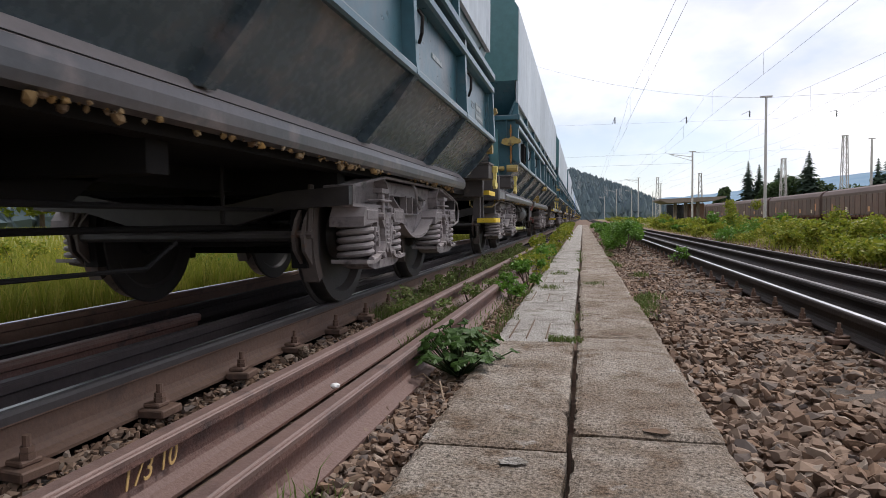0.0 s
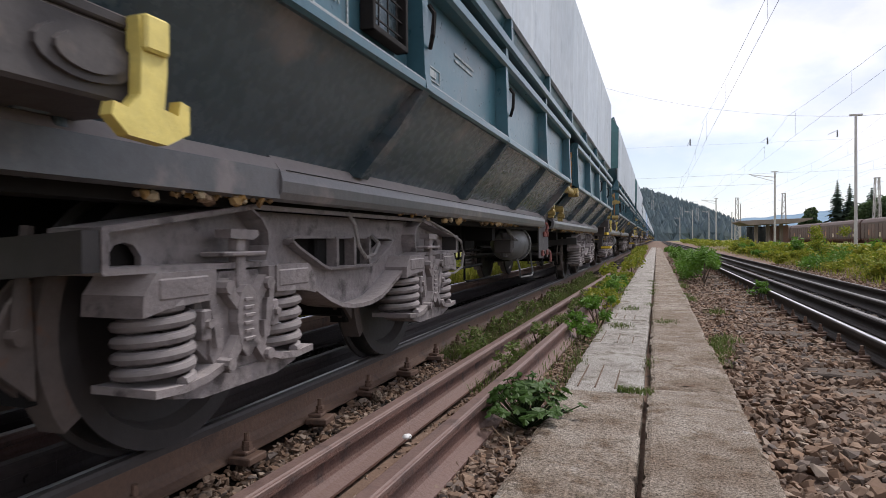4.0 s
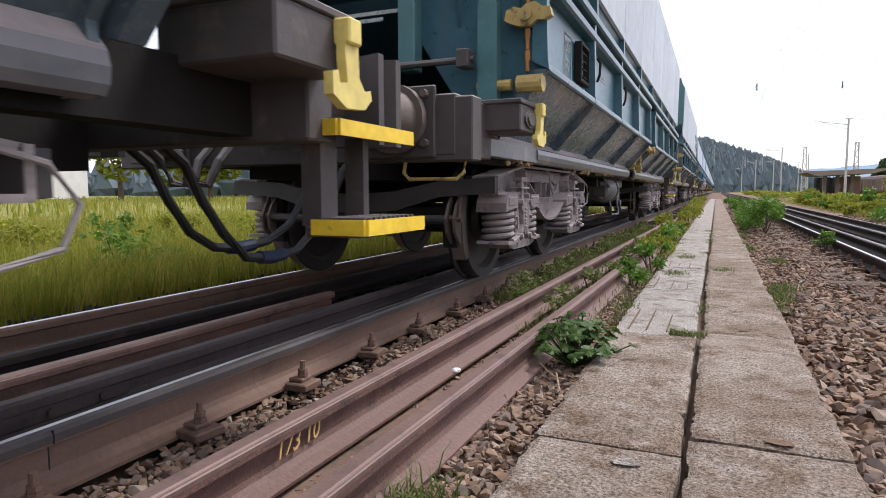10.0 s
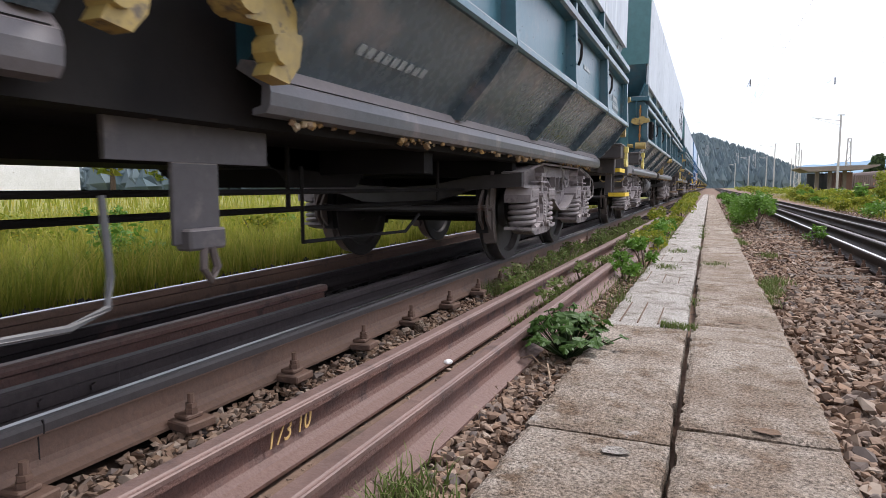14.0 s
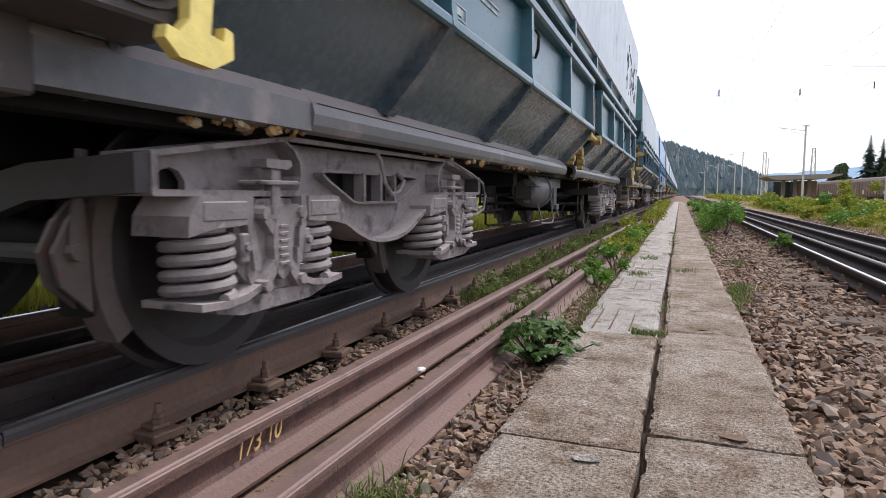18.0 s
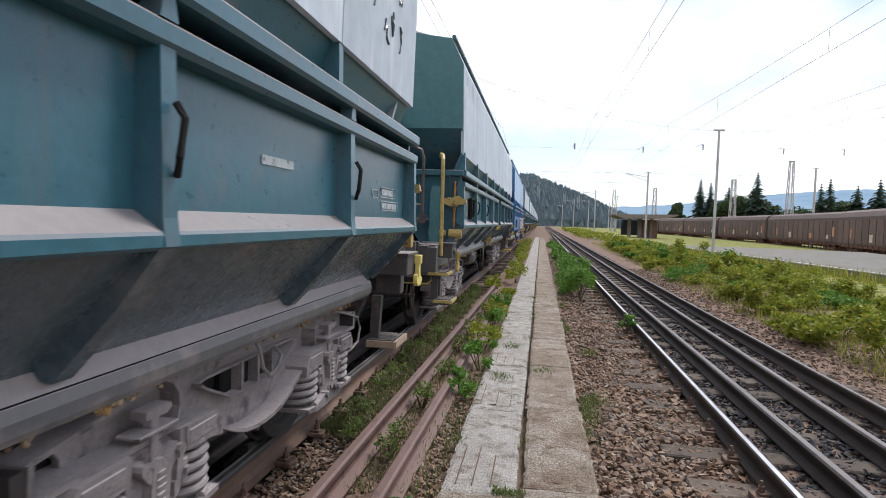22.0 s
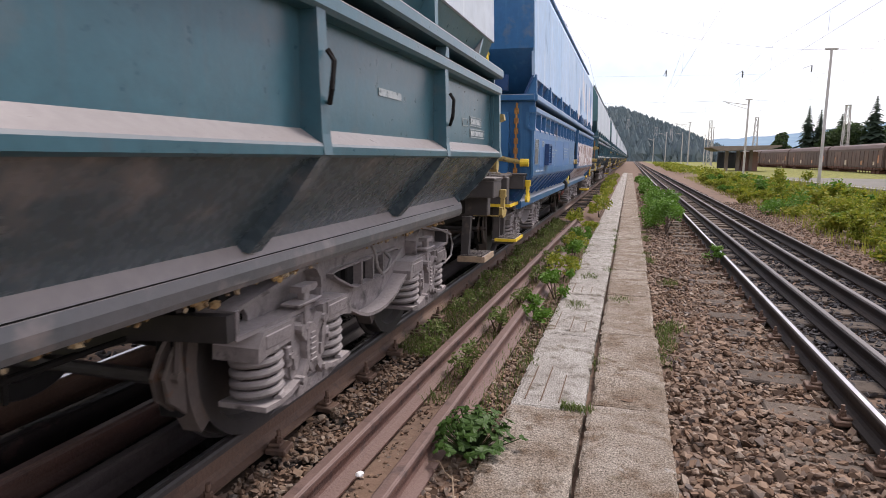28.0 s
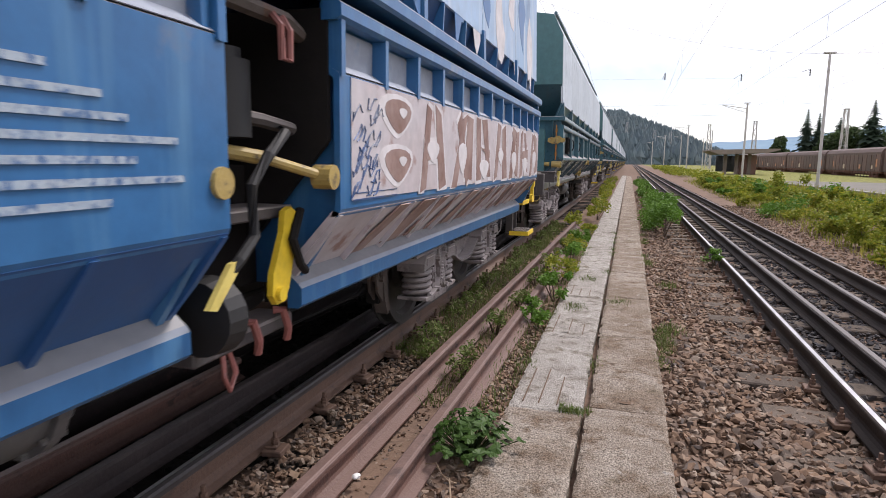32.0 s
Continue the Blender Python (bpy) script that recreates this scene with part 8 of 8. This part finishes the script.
# scored lines on the pale slabs and the lifting holes
b = B()
for i in range(1, 4):
    yc = 0.63 + 0.86 + 1.715 * i
    for q in range(3):
        x = -0.44 + 0.12 * q + 0.02 * math.sin(i * 3 + q)
        box(b, x - 0.0035, x + 0.0035, yc - 0.75, yc - 0.25 + 0.2 * math.sin(q + i), -0.012, -0.004)
part("scored_line", b, M["hole_rust"], pav)
for x, y, r in ((0.235, 0.845, 0.034), (-0.20, 0.50, 0.036), (0.20, 2.60, 0.03), (-0.33, 4.2, 0.03), (0.25, 0.10, 0.03)):
    b = B()
    n = 14
    for k in range(n):
        rr = r * (1 + 0.25 * math.sin(k * 2.3) * math.sin(k * 1.1 + x * 9))
        b.verts.new((x + 1.25 * rr * math.cos(2 * math.pi * k / n), y + 0.8 * rr * math.sin(2 * math.pi * k / n), 0.0045))
    b.verts.ensure_lookup_table()
    c = b.verts.new((x, y, 0.0015))
    b.verts.ensure_lookup_table()
    for k in range(n):
        b.faces.new((b.verts[k], b.verts[(k + 1) % n], c))
    part("lifting_hole", b, M["hole_rust"] if x > 0 else M["concrete_pale"], pav)


def stone_template(seed):
    """A broken stone: the hull of a few random points."""
    b = bmesh.new()
    r = random.Random(seed)
    for _ in range(11):
        d = Vector((r.gauss(0, 1), r.gauss(0, 1), r.gauss(0, 1))).normalized() * r.uniform(0.8, 1.15)
        b.verts.new((d.x * 1.15, d.y * 0.95, d.z * 0.72))
    res = bmesh.ops.convex_hull(b, input=b.verts[:])
    bmesh.ops.delete(b, geom=[g for g in res["geom_interior"] if isinstance(g, bmesh.types.BMVert)], context="VERTS")
    bmesh.ops.recalc_face_normals(b, faces=b.faces[:])
    b.verts.index_update()
    vs = [list(v.co) for v in b.verts]
    fs = [[v.index for v in f.verts] for f in b.faces]
    b.free()
    return np.array(vs), np.array(fs)


def stones(name, n, place, r0, r1, mat, label, seed):
    """Angular ballast stones scattered by place()."""
    rg = np.random.default_rng(seed)
    temps = [stone_template(seed * 20 + q) for q in range(12)]
    V, F, o = [], [], 0
    for i in range(n):
        vs, fs = temps[i % 12]
        x, y, z = place(rg)
        q = rg.normal(size=4)
        q /= np.linalg.norm(q)
        w_, a, c, d = q
        R = np.array([[1 - 2 * (c * c + d * d), 2 * (a * c - w_ * d), 2 * (a * d + w_ * c)], [2 * (a * c + w_ * d), 1 - 2 * (a * a + d * d), 2 * (c * d - w_ * a)], [2 * (a * d - w_ * c), 2 * (c * d + w_ * a), 1 - 2 * (a * a + c * c)]])
        s = rg.uniform(r0, r1) * (1.35 if rg.random() < 0.08 else 1)
        p = (vs * (s * rg.uniform(0.7, 1.35, 3))) @ R.T
        p[:, 2] *= 0.72
        V.append(p + (x, y, z))
        F.append(fs + o)
        o += len(vs)
    me = mesh_from(name, np.concatenate(V).tolist(), np.concatenate(F).tolist(), mat)
    return tagged(new(name, me), label, "ballast", kind="stuff")


def zone(x0, x1, y0, y1, z, jit=0.014, power=1.4):
    return lambda rg: (rg.uniform(x0, x1), y0 + (y1 - y0) * rg.random() ** power, z + rg.uniform(-jit, jit))


stones("ballast_path_right", 9500, zone(0.44, 1.50, -0.6, 10.5, -0.058), 0.014, 0.040, M["stones"], "brown angular ballast between the path and the right-hand track", 1)
stones("ballast_path_right_far", 3600, zone(0.5, 1.50, 9, 34, -0.06, 0.02, 1.2), 0.025, 0.045, M["stones"], "brown ballast beside the path farther on", 2)
stones("ballast_slab_edge", 3600, zone(-0.77, -0.48, -0.9, 5.5, -0.064, 0.010), 0.010, 0.028, M["stones"], "brown and grey stones between spare rail and slabs", 3)
stones("ballast_rail_side", 6200, zone(-1.64, -1.24, -1.3, 8.5, -0.052, 0.016), 0.009, 0.025, M["stones"], "brown stones between running rail and spare rail", 4)
stones("ballast_between_spares", 1500, zone(-1.12, -0.88, -0.8, 9, -0.082, 0.006), 0.008, 0.015, M["stones"], "small stones between the two spare rails", 5)
stones("ballast_right_track", 6600, zone(1.6, 3.0, 0.8, 14, -0.052, 0.014), 0.018, 0.036, M["stones_dark"], "dark grey ballast between the right-hand rails", 6)
stones("ballast_right_shoulder", 7000, zone(3.1, 5.4, 3.5, 24, -0.055, 0.02, 1.2), 0.016, 0.036, M["stones"], "reddish ballast shoulder beside the right-hand track", 7)
stones("ballast_left_track", 3400, zone(-3.15, -1.76, -1.4, 12, -0.065), 0.02, 0.036, M["stones_shaded"], "ballast between the left-hand rails, darkened with the train's shade", 8)
stones("ballast_left_shoulder", 1500, zone(-4.5, -3.28, -1, 12, -0.07, 0.02), 0.02, 0.04, M["stones_dark"], "grey ballast shoulder beyond the train", 9)

motions()
